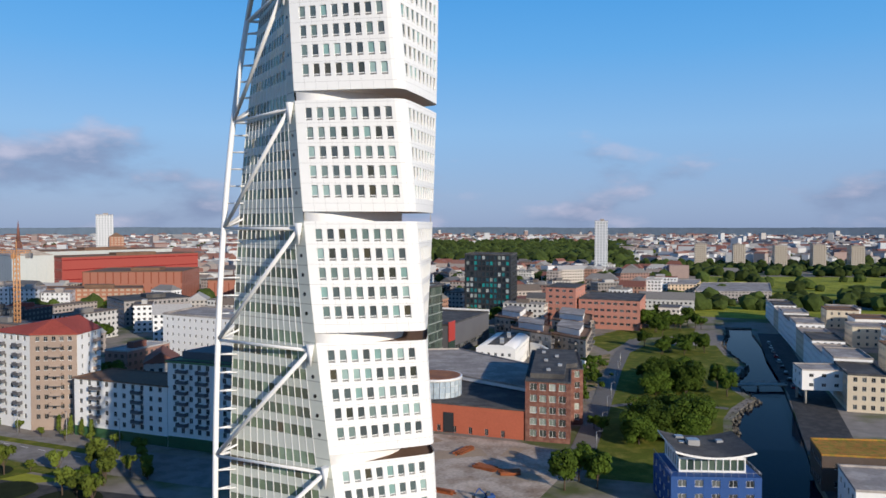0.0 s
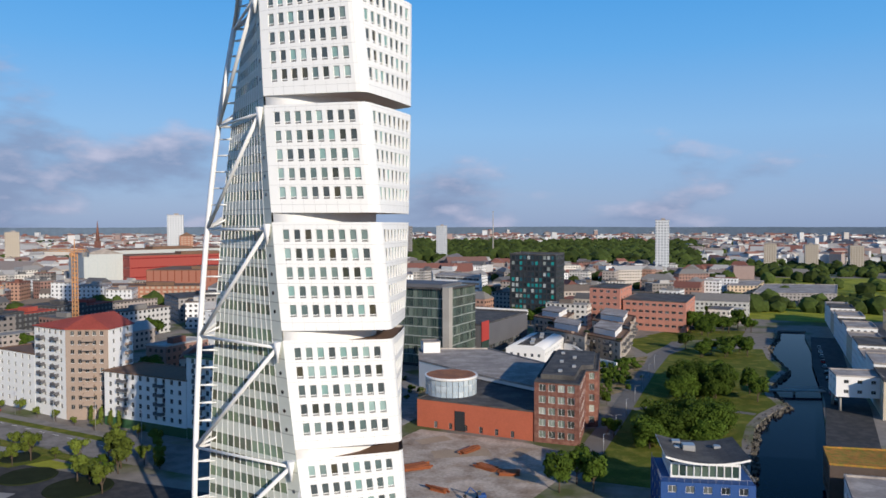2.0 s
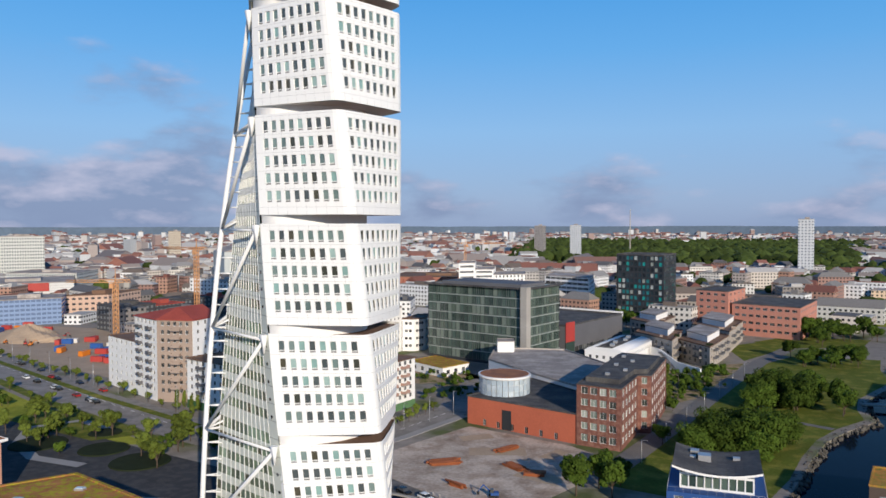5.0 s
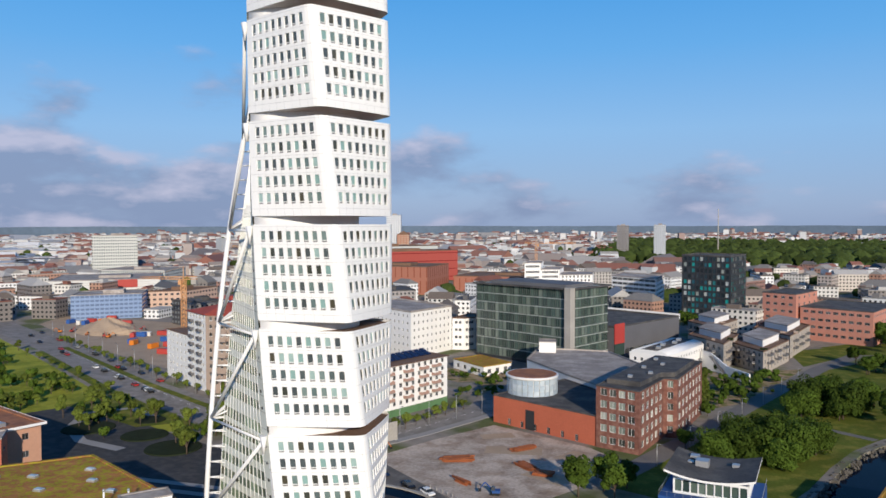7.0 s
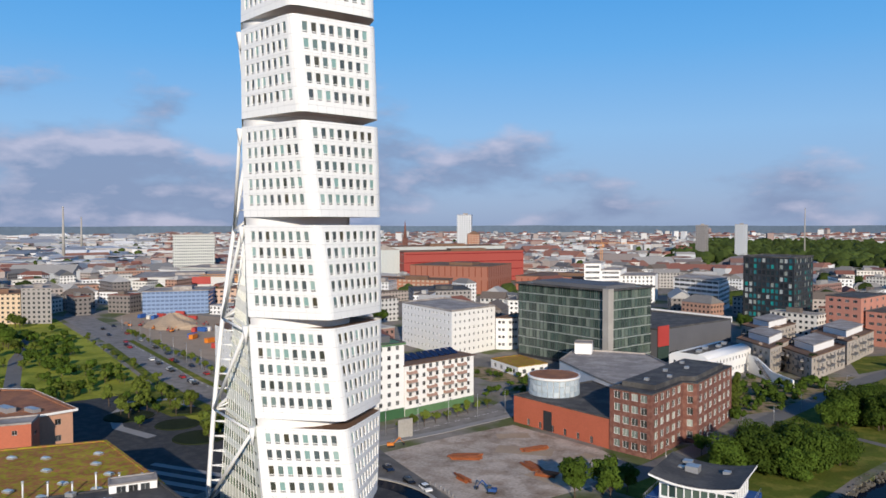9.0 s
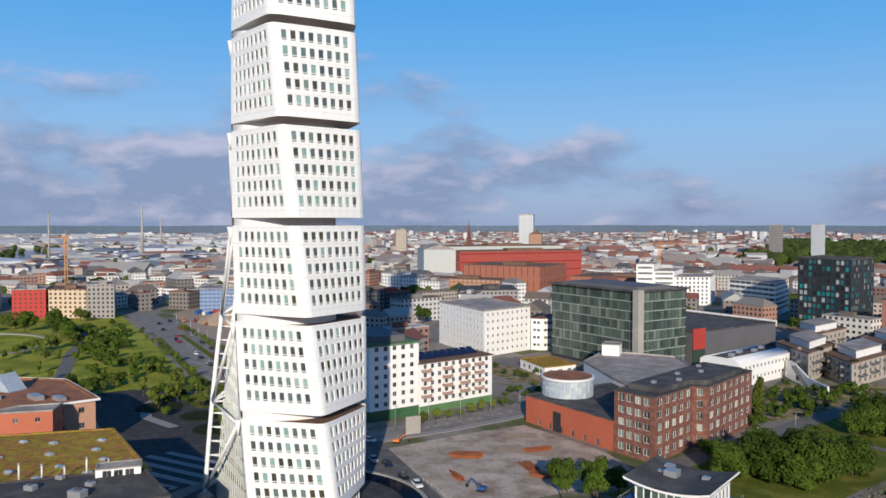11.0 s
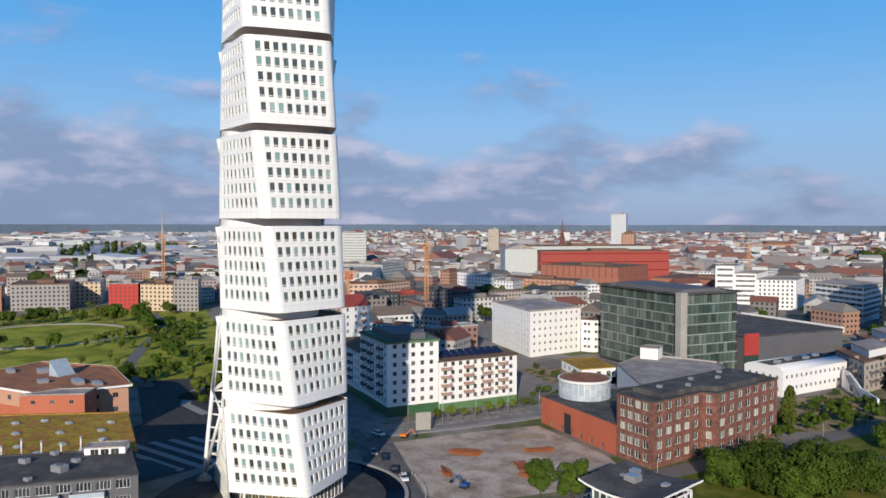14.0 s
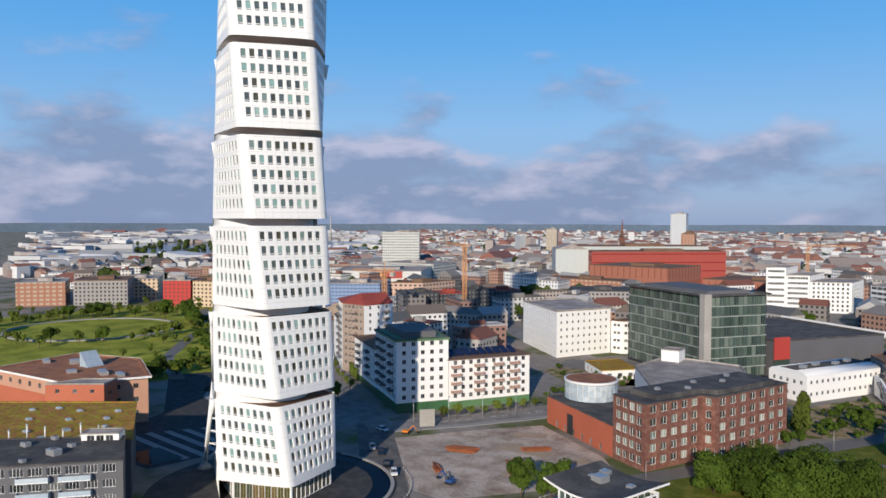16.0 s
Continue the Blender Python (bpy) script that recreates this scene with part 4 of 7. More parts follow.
# brick house by the lot
bf = [(-4.6, 217.0), (8.4, 214.6), (10.2, 236), (14.0, 236.6), (15.2, 270), (-1.0, 272)]
brick = building("brick_house", "red-brown brick apartment house of five storeys", "house", bf, 17.6, BRICK, DARK_ROOF, [(4, 5, 2.0, 2.0, 0.9, 0.6), (5, 5, 2.2, 2.0, 0.9, 0.6), (1, 5, 1.6, 2.0, 0.9, 0.6), (7, 5, 2.4, 2.0, 0.9, 0.6), (4, 5, 1.8, 2.1, 0.9, 0.6), None], GLASS_BLIND, WHITE_STEEL, parapet=0.25)
bm = bmesh.new()
x0, y0 = sum(p[0] for p in bf) / 6, sum(p[1] for p in bf) / 6
add_prism(bm, [(p[0] - x0, p[1] - y0) for p in ((-3, 222), (7, 221), (8.8, 238), (12.5, 240), (13.5, 266), (0.4, 268))], 17.6, 19.0)
part("attic", bm, DARK_ROOF, brick, "dark felt attic roof")
for k in range(5):
    bm = bmesh.new()
    add_prism(bm, rect(2 - x0 + (k % 2) * 4, 226 + 8 * k - y0, 1.2, 1.2), 18.9, 19.7)
    part("roof_vent", bm, ALU, brick)

# low red wall with the glass drum and the hall behind
red = building("red_hall_front", "low hall with a red-painted front wall", "hall", [(-42, 228.0), (-4.8, 217.4), (-1.2, 240), (-30, 262)], 8.6, RED_WALL, DARK_ROOF, [(6, 1, 1.2, 2.0, 0.2, 0.0, 4.0), None, None, (3, 1, 1.5, 2.2, 0.8, 0, 2)], parapet=0.4)
bm = bmesh.new()
od = red.matrix_basis.translation.to_2d()
a, b = Vector((-42, 228.0)) - od, Vector((-4.8, 217.4)) - od
d = (b - a).normalized()
nn = Vector((d.y, -d.x))
p = a.lerp(b, 0.34)
add_prism(bm, ccw([tuple(p + nn * 0.03), tuple(p + d * 3.4 + nn * 0.03), tuple(p + d * 3.4 + nn * 0.12), tuple(p + nn * 0.12)]), 0.1, 6.2)
part("gate", bm, BLACK_CLAD, red, "tall dark gate")
drum = thing("glass_drum", "pale glass drum with a round brown roof", "drum", (-33.0, 238.6, 8.2))
bm = bmesh.new()
add_tube(bm, (0, 0, 0), (0, 0, 5.9), 8.0, n=48)
part("core_wall", bm, WHITE, drum)
for k in range(28):
    for r in range(3):
        a0, a1 = 2 * math.pi * k / 28 + 0.012, 2 * math.pi * (k + 1) / 28 - 0.012
        bm = bmesh.new()
        q = [bm.verts.new((8.35 * math.cos(t), 8.35 * math.sin(t), z)) for t, z in ((a0, 0.1 + 2 * r), (a1, 0.1 + 2 * r), (a1, 2 + 2 * r), (a0, 2 + 2 * r))]
        i2 = [bm.verts.new((8.25 * math.cos(t), 8.25 * math.sin(t), z)) for t, z in ((a0, 0.1 + 2 * r), (a1, 0.1 + 2 * r), (a1, 2 + 2 * r), (a0, 2 + 2 * r))]
        bm.faces.new(q)
        bm.faces.new(i2[::-1])
        for e in range(4):
            bm.faces.new((q[e], i2[e], i2[(e + 1) % 4], q[(e + 1) % 4]))
        part("pane", bm, GLASS_DRUM, drum)
bm = bmesh.new()
add_tube(bm, (0, 0, 5.7), (0, 0, 6.5), 8.6, n=48)
part("rim", bm, WHITE_STEEL, drum)
bm = bmesh.new()
add_tube(bm, (0, 0, 6.2), (0, 0, 6.56), 8.0, n=48)
part("roof", bm, ORANGE_ROOF, drum)
hall = building("grey_roofed_hall", "low white hall with a wide grey flat roof", "hall", [(-29, 262.5), (-1.0, 240.5), (-1.0, 283), (-31, 318), (-60, 312), (-54, 285)], 10.0, WHITE, GREY_ROOF, [None, None, (6, 1, 3, 1.6, 6, 0), (6, 1, 3, 1.6, 6, 0), None, None], parapet=0.6)
ph = building("roof_house", "small white roof house on the hall", "roof house", rect(-56, 303, 7, 8, 20), 4.4, WHITE, GREY_ROOF, [None, (1, 1, 1.2, 2.2, 0.6), (1, 1, 1.2, 2.2, 0.6), None], z0=10.05, parapet=0.3)

# row of flats with a green foot and the corner block
corner = building("corner_apartments", "white corner apartment block with a green tiled foot", "apartments", [(-106, 201.5), (-79.5, 194.0), (-74.5, 212), (-100, 222)], 24.6, WHITE, DARK_ROOF, [(9, 7, 1.25, 1.5, 1.0, 3.4), (5, 7, 1.4, 1.5, 1.0, 3.4), None, None], parapet=0.5, eave=0.3)
lowwing = building("low_apartments", "white and grey apartment wing with a brown roof", "apartments", [(-140, 211.5), (-106.2, 201.6), (-101, 216), (-136, 226)], 17.2, WHITE, BROWN_ROOF, [(10, 5, 1.25, 1.5, 1.0, 3.0), None, None, (4, 5, 1.25, 1.5, 1.0, 3.0)], parapet=0.3, eave=0.4)
rowh = building("apartment_row", "cream apartment row with balconies and solar panels on the roof", "apartments", [(-74.4, 212.2), (-67.2, 243.0), (-81, 247), (-88, 216.5)], 17.0, WHITE, BROWN_ROOF, [(10, 5, 1.35, 1.5, 1.0, 2.6), (3, 5, 1.3, 1.5, 1.0, 2.6), None, None], parapet=0.2, eave=0.5)


def foot_band(parent, a, b, z1, material, proud=0.06):
    a, b = Vector(a), Vector(b)
    d = (b - a).normalized()
    nrm = Vector((d.y, -d.x))
    o = parent.matrix_basis.translation.to_2d()
    bm = bmesh.new()
    p = [a - o + nrm * 0.01, b - o + nrm * 0.01, b - o + nrm * proud, a - o + nrm * proud]
    add_prism(bm, ccw([tuple(v) for v in p]), 0, z1)
    part("foot_band", bm, material, parent, "green tiled foot")


foot_band(corner, (-106, 201.5), (-79.5, 194.0), 3.3, GREEN_TILE)
foot_band(corner, (-79.5, 194.0), (-74.5, 212), 3.3, GREEN_TILE)
foot_band(lowwing, (-140, 211.5), (-106.2, 201.6), 2.9, GREEN_TILE)
foot_band(rowh, (-74.4, 212.2), (-67.2, 243.0), 2.5, GREEN_EDGE)
foot_band(rowh, (-67.2, 243.0), (-81, 247), 2.5, GREEN_EDGE)


def balconies(parent, a, b, spots, z_first, step, rows, width=3.4, depth=1.5, slab=None, front=None):
    a, b = Vector(a), Vector(b)
    o = parent.matrix_basis.translation
    d = (b - a).normalized()
    nrm = Vector((d.y, -d.x))
    turn = math.degrees(math.atan2(d.y, d.x))
    bm = bmesh.new()
    add_box(bm, -width / 2, -depth, 0, width / 2, 0, 0.18, mi=0)
    add_box(bm, -width / 2, -depth, 0.18, width / 2, -depth + 0.06, 1.1, mi=1)
    add_box(bm, -width / 2, -depth + 0.06, 0.18, -width / 2 + 0.06, 0, 1.1, mi=1)
    add_box(bm, width / 2 - 0.06, -depth + 0.06, 0.18, width / 2, 0, 1.1, mi=1)
    me = bpy.data.meshes.new("balcony")
    bm.to_mesh(me)
    bm.free()
    me.materials.append(slab or CONCRETE)
    me.materials.append(front or BROWN_CLAD)
    for s in spots:
        p = a + (b - a) * s - o.to_2d()
        for r in range(rows):
            placed("balcony", me, parent, pose(p.x, p.y, z_first + step * r - o.z, 0, 0, turn))


BALC = mat("pink_brown_balcony", (0.38, 0.24, 0.19), 0.8, var=0.1)
balconies(rowh, (-74.4, 212.2), (-67.2, 243.0), (0.08, 0.36, 0.6, 0.8), 5.4, 2.88, 4, 3.6, 1.5, CONCRETE, BALC)
balconies(corner, (-106, 201.5), (-79.5, 194.0), (0.2, 0.45, 0.8), 6.4, 3.03, 6, 3.4, 1.5, CONCRETE, GREY_CLAD)
balconies(lowwing, (-140, 211.5), (-106.2, 201.6), (0.25, 0.7), 5.8, 2.84, 4, 3.4, 1.5, CONCRETE, GREY_CLAD)
o = rowh.matrix_basis.translation.to_2d()
for k in range(10):
    p = Vector((-76.5, 213.5)).lerp(Vector((-70.5, 239.5)), k / 9.0) - o
    m = pose(p.x - 4.6, p.y + 1.2, 18.3, 22, 0, 76.8)
    bmp = bmesh.new()
    add_box(bmp, -1.25, -2.2, -0.05, 1.25, 2.2, 0.05)
    part("solar_panel", bmp, SOLAR, rowh, m=m)
bm = bmesh.new()
oc = corner.matrix_basis.translation.to_2d()
add_prism(bm, [(p[0] - oc.x, p[1] - oc.y) for p in ((-103, 204.5), (-82, 198.5), (-78.5, 209.5), (-98, 217.5))], 24.6, 27.0)
part("attic", bm, GREY_CLAD, corner)
bm = bmesh.new()
add_prism(bm, inset([(p[0] - oc.x, p[1] - oc.y) for p in ((-106, 201.5), (-79.5, 194.0), (-74.5, 212), (-100, 222))], -0.5), 24.3, 24.9)
part("eave_band", bm, GREEN_EDGE, corner, "green eaves band")

# brown and white tower block with the red roof
apt = building("tower_block", "brown and white apartment block with a red metal roof", "apartments", [(-173, 221.5), (-156, 214.5), (-142.5, 217.5), (-143.2, 232), (-164, 238)], 29.5, WHITE, RED_ROOF, [(5, 9, 1.2, 1.5, 1.0, 2.4), (5, 9, 1.2, 1.5, 1.0, 2.4), (3, 9, 1.1, 1.4, 1.0, 2.4), None, None], parapet=0.3, eave=0.4)
oa = apt.matrix_basis.translation.to_2d()
bm = bmesh.new()
tri = [(p[0] - oa.x, p[1] - oa.y) for p in ((-173.2, 221.4), (-156, 214.2), (-142.2, 217.3), (-143, 232.2), (-164, 238.3))]
lo = [bm.verts.new((*p, 29.8)) for p in tri]
hi = [bm.verts.new((tri[3][0] - 8, tri[3][1] + 1, 33.6)), bm.verts.new((tri[1][0] + 3, tri[1][1] + 8, 33.6))]
bm.faces.new((lo[0], lo[1], hi[1]))
bm.faces.new((lo[1], lo[2], hi[1]))
bm.faces.new((lo[2], lo[3], hi[0], hi[1]))
bm.faces.new((lo[3], lo[4], hi[0]))
bm.faces.new((lo[4], lo[0], hi[1], hi[0]))
part("pitched_roof", bm, RED_ROOF, apt)
foot_b = [(-156, 214.5), (-142.5, 217.5)]
bm = bmesh.new()
wins, w, h = facade(bm, (foot_b[0][0] - oa.x + 0.1, foot_b[0][1] - oa.y - 0.14), (foot_b[1][0] - oa.x, foot_b[1][1] - oa.y - 0.14), 0, 29.4, 5, 9, 1.2, 1.5, 1.0, 2.4, depth=0.25)
part("brown_front", bm, BROWN_CLAD, apt, "brown clad front")
balconies(apt, (-173, 221.5), (-156, 214.5), (0.25, 0.7), 4.6, 3.0, 8, 3.0, 1.4, GREY_CLAD, GREY_CLAD)
balconies(apt, (-156, 214.5), (-142.5, 217.5), (0.55,), 4.6, 3.0, 8, 3.6, 1.6, GREY_CLAD, BROWN_CLAD)
balconies(apt, (-142.5, 217.5), (-143.2, 232), (0.75,), 4.6, 3.0, 8, 2.6, 1.2, GREY_CLAD, BROWN_CLAD)
apt2 = building("stair_block", "white lower apartment block with a narrow window strip", "apartments", [(-196, 231), (-173.4, 221.8), (-167, 236), (-190, 245)], 19.5, WHITE, BROWN_ROOF, [(5, 6, 1.1, 1.5, 1.0, 1.5), None, None, None], parapet=0.3)

# white cube house, dark hall with the red end, long white curved-roof house
wc = building("white_cube_house", "white rendered corner house with small square windows", "house", quad((-124.5, 312.5), (-169.5, 331.5), (-120, 345)), 22.0, WHITE, GREY_ROOF, [(9, 6, 1.0, 1.3, 1.0, 1.2), (9, 6, 1.0, 1.3, 1.0, 1.2), (14, 6, 1.0, 1.3, 1.0, 1.2), (13, 6, 1.0, 1.3, 1.0, 1.2)], parapet=0.8)
annex = building("curved_annex", "lower white annex with an orange-fronted ground floor", "house", [(-119.8, 345.3), (-114, 347), (-110.5, 353), (-111, 361), (-115, 367), (-121, 368)], 16.0, WHITE, BROWN_ROOF, [(2, 4, 1.4, 1.4, 1.0, 1), (3, 4, 1.4, 1.4, 1.0, 1), (4, 4, 1.4, 1.4, 1.0, 1), (3, 4, 1.4, 1.4, 1.0, 1), None, None], parapet=0.4)
kiosk = building("low_pavilion", "low white pavilion with a grassy roof", "pavilion", quad((-76, 291), (-96, 302), (-70, 306)), 4.0, WHITE, SEDUM, [(3, 1, 2.0, 1.8, 1.0), None, None, (4, 1, 2.0, 1.8, 1.0)], parapet=0.3)
hall_foot = [(-38.5, 354), (-21, 412), (-80, 430), (-97, 372)]
dark = building("dark_hall", "broad dark-clad sports hall with a red corner", "hall", hall_foot, 15.2, GREY_CLAD, DARK_ROOF, [(11, 1, 3.6, 2.6, 2.0, 0.0, 9.0), None, None, None], parapet=0.7)
od = dark.matrix_basis.translation.to_2d()
hall_dir = (Vector(hall_foot[1]) - Vector(hall_foot[0])).normalized()
hall_out = Vector((hall_dir.y, -hall_dir.x))
for nm, z0_, z1_, out_, m_, lb in (("red_corner", 7.6, 17.0, 0.35, RED_SHEET, "red sheet corner panel"), ("corner_glazing", 0.3, 7.5, 0.25, GLASS_GREEN, "green glazed foot of the corner")):
    a, b = Vector(hall_foot[0]) - od - hall_dir * 0.3, Vector(hall_foot[0]) - od + hall_dir * 8.0
    bm = bmesh.new()
    add_prism(bm, ccw([tuple(a + hall_out * 0.02), tuple(b + hall_out * 0.02), tuple(b + hall_out * out_), tuple(a + hall_out * out_)]), z0_, z1_)
    part(nm, bm, m_, dark, lb)
bm = bmesh.new()
a, b = Vector(hall_foot[1]) - od, Vector(hall_foot[2]) - od
d = (b - a).normalized()
nn = Vector((d.y, -d.x))
add_prism(bm, ccw([tuple(a + nn * 0.2), tuple(b + nn * 0.2), tuple(b + nn * 0.9), tuple(a + nn * 0.9)]), 14.0, 16.8)
part("back_parapet", bm, WHITE, dark, "white back parapet")
c_, l_, r_ = Vector((-7, 322)), Vector((-24, 326)), Vector((0, 362))
barrel = building("white_hall", "long white house with rounded roof edges", "hall", quad(c_, l_, r_), 9.4, WHITE, WHITE, [(13, 2, 1.2, 1.3, 1.6, 0.8), None, None, (5, 2, 1.2, 1.4, 1.2, 0.8)], parapet=0.2)
ob_ = barrel.matrix_basis.translation.to_2d()
c_, l_, r_ = c_ - ob_, l_ - ob_, r_ - ob_
bm = bmesh.new()
rows_ = []
for k in range(15):
    t = k / 14.0
    z = 9.5 + 1.7 * (1 - abs(2 * t - 1) ** 3.5) ** 0.6
    p, q = c_ + (l_ - c_) * t, r_ + (l_ - c_) * t
    rows_.append((bm.verts.new((*p, z)), bm.verts.new((*q, z))))
for k in range(14):
    f = bm.faces.new((rows_[k][0], rows_[k][1], rows_[k + 1][1], rows_[k + 1][0]))
    f.smooth, f.material_index = True, 1 if 3 < k < 10 else 0
bm.faces.new([r[0] for r in rows_])
bm.faces.new([r[1] for r in rows_][::-1])
part("curved_roof", bm, [WHITE_STEEL, DARK_ROOF], barrel, "white rounded roof with a dark felt middle")
for k in range(4):
    p = c_.lerp(r_, 0.15 + 0.22 * k) + (l_ - c_) * (0.4 + 0.1 * (k % 2))
    bm = bmesh.new()
    add_box(bm, p.x - 0.9, p.y - 1.4, 10.9, p.x + 0.9, p.y + 1.4, 12.2)
    part("roof_unit", bm, ALU, barrel)
# white wall with an outside stair
wall_a, wall_b = Vector((0.5, 357)), Vector((23.5, 327.5))
stair = thing("garden_wall", "high white wall with a steep outside stair", "wall", (*wall_a, 0), math.degrees(math.atan2((wall_b - wall_a).y, (wall_b - wall_a).x)))
run = (wall_b - wall_a).length
bm = bmesh.new()
lo = [bm.verts.new(p) for p in ((0, -0.3, 0), (run, -0.3, 0), (run, -0.3, 4.2), (run * 0.55, -0.3, 4.2), (run * 0.2, -0.3, 7.5), (0, -0.3, 7.5))]
hi = [bm.verts.new((v.co.x, 0.3, v.co.z)) for v in lo]
bm.faces.new(lo)
bm.faces.new(hi[::-1])
for k in range(6):
    bm.faces.new((lo[k], hi[k], hi[(k + 1) % 6], lo[(k + 1) % 6]))
bmesh.ops.recalc_face_normals(bm, faces=bm.faces)
part("wall", bm, WHITE, stair)
for k in range(16):
    bm = bmesh.new()
    x = run * 0.22 + k * 0.78
    z = 6.4 - k * 0.37
    add_box(bm, x, -1.7, z - 0.25, x + 0.9, -0.32, z)
    part("step", bm, GREY_CLAD, stair)
bm = bmesh.new()
add_tube(bm, (run * 0.22, -1.7, 7.4), (run * 0.22 + 12.4, -1.7, 1.7), 0.07, n=6)
part("handrail", bm, GREY_CLAD, stair)

# terraced houses with roof gardens
TERRACE = mat("pale_brown_terrace", (0.42, 0.37, 0.32), 0.8, var=0.12, scale=0.5)
for c, l, r, h, nm in (((10, 352), (-9, 374), (12, 385), 11.5, "terraced"), ((26, 351), (10, 373), (33, 391), 9.5, "terraced"), ((33, 398), (14, 421), (39, 445), 10.5, "terraced"), ((-2, 402), (-18, 420), (4, 440), 12, "terraced")):
    f = quad(c, l, r)
    t_ = building("terraced_house", "stepped terrace house with balconies and a brown roof garden", "house", f, h, TERRACE, BROWN_ROOF, [(8, 3, 1.9, 1.7, 0.6, 0.6), (4, 3, 1.8, 1.7, 0.6, 0.6), (4, 3, 1.8, 1.7, 0.6, 0.6), (6, 3, 1.8, 1.7, 0.6, 0.6)], parapet=0.5, group="terraced houses")
    lp, _, _ = local_poly(f)
    bm = bmesh.new()
    add_prism(bm, [(p[0] * 0.62, p[1] * 0.62 + 3) for p in lp], h, h + 3.0)
    part("upper_storey", bm, WHITE, t_)
    bm = bmesh.new()
    add_prism(bm, [(p[0] * 0.66, p[1] * 0.66 + 3) for p in lp], h + 3.0, h + 3.35)
    part("upper_roof", bm, GREY_ROOF, t_)
    rt = random.Random(int(h * 10))
    for k in range(9):
        px, py = rt.uniform(-0.42, 0.42), rt.uniform(-0.42, 0.42)
        p = Vector(lp[0]) * (0.5 + px) + Vector(lp[2]) * (0.5 - px) + (Vector(lp[1]) - Vector(lp[3])) * py * 0.5
        if abs(px) < 0.3 and abs(py) < 0.3:
            continue
        sx, sy, sz = rt.uniform(0.5, 1.6), rt.uniform(0.4, 0.8), rt.uniform(0.5, 1.5)
        bm = bmesh.new()
        add_box(bm, p.x - sx, p.y - sy, h + 0.05, p.x + sx, p.y + sy, h + 0.05 + sz)
        part("planter", bm, DARK_BED if k % 2 else BROWN_CLAD, t_)
    balconies(t_, f[0], f[1], (0.2, 0.5, 0.8), 3.6, 3.4, 2, 5.0, 1.8, CONCRETE, GREY_CLAD)
    balconies(t_, f[3], f[0], (0.25, 0.7), 3.6, 3.4, 2, 5.0, 1.8, CONCRETE, GREY_CLAD)

# black tower, striped office, white stepped block, orange office
blk = building("black_office", "black box office with teal and pale window panels", "office", quad((-9, 508), (-41, 519), (-4.5, 544)), 43.0, BLACK_CLAD, DARK_ROOF, [(11, 11, 1.7, 2.6, 0.6, 1.5), (5, 11, 1.7, 2.6, 0.6, 1.5), (5, 11, 1.7, 2.6, 0.6, 1.5), (11, 11, 2.2, 2.6, 0.6, 1.5)], GLASS_TEAL, BLACK_CLAD, parapet=0.8, bars=0)
stp = building("striped_office", "white office with long dark window bands", "office", quad((-69, 568), (-108, 588), (-73, 612)), 23.0, WHITE, GREY_ROOF, [(7, 6, 5.5, 1.9, 1.0, 2.5, 0.5), (4, 6, 5.5, 1.9, 1.0, 2.5, 0.5), (4, 6, 5.5, 1.9, 1.0, 2.5, 0.5), (8, 6, 5.2, 1.9, 1.0, 2.5, 0.5)], parapet=0.8, bars=2)
for c, l, r, h in (((-130.4, 609.1), (-153, 594), (-143, 653), 22.0), ((-153.2, 593.8), (-166, 585.2), (-165, 637), 26.5), ((-166.2, 585), (-177, 577.2), (-178, 622), 32.0)):
    building("stepped_block", "white stepped apartment block with scattered small windows", "apartments", quad(c, l, r), h, WHITE, GREY_ROOF, [(9, 7, 1.5, 1.8, 0.9, 0.5), (5, 7, 1.5, 1.8, 0.9, 0.5), (5, 7, 1.5, 1.8, 0.9, 0.5), (8, 7, 1.5, 1.8, 0.9, 0.5)], parapet=0.5, group="stepped blocks")
of1 = building("orange_office", "orange brick office with long window bands", "office", quad((68, 455), (33, 468), (80, 505)), 17.8, ORANGE_BRICK, DARK_ROOF, [(9, 4, 2.6, 1.5, 1.2, 1.5), (9, 4, 2.6, 1.5, 1.2, 1.5), (9, 4, 2.6, 1.5, 1.2, 1.5), (9, 4, 2.6, 1.5, 1.2, 1.5)], parapet=0.5, bars=2)
of2 = building("orange_office", "orange brick office wing with a pale stair tower", "office", quad((31, 466), (13, 474), (40, 500)), 24.5, ORANGE_BRICK, DARK_ROOF, [(4, 6, 2.4, 1.5, 1.2, 1.5), None, None, (4, 6, 2.4, 1.5, 1.2, 1.5)], parapet=0.5, bars=2)

# orange house, sedum roof and grey flats close below the flight
orange = building("salmon_house", "salmon and peach rendered house with a brown felt roof", "house", [(-121, 100), (-117, 123), (-150, 128), (-175, 112), (-160, 84)], 14.5, PEACH, ORANGE_ROOF, [(4, 3, 1.6, 1.6, 1.0, 1.5), (3, 2, 1.2, 1.2, 1.5, 3), None, None, (7, 3, 1.6, 1.6, 1.0, 1.5)], parapet=0.35, eave=0.8)
redb = building("salmon_house", "orange-red rendered house block with a grey roof", "house", [(-118.5, 93.5), (-108.5, 108), (-114.5, 113), (-120.3, 104)], 15.4, SALMON, GREY_ROOF, [(3, 3, 1.2, 1.2, 1.5, 3), (1, 2, 2.4, 1.0, 1.5, 5), None, None], parapet=0.4)
os_ = orange.matrix_basis.translation.to_2d()
salmon_foot = [(p[0] - os_.x, p[1] - os_.y) for p in ((-121, 100), (-117, 123), (-150, 128), (-175, 112), (-160, 84))]
bm = bmesh.new()
outer_, inner_ = inset(salmon_foot, -1.02), inset(salmon_foot, -0.93)
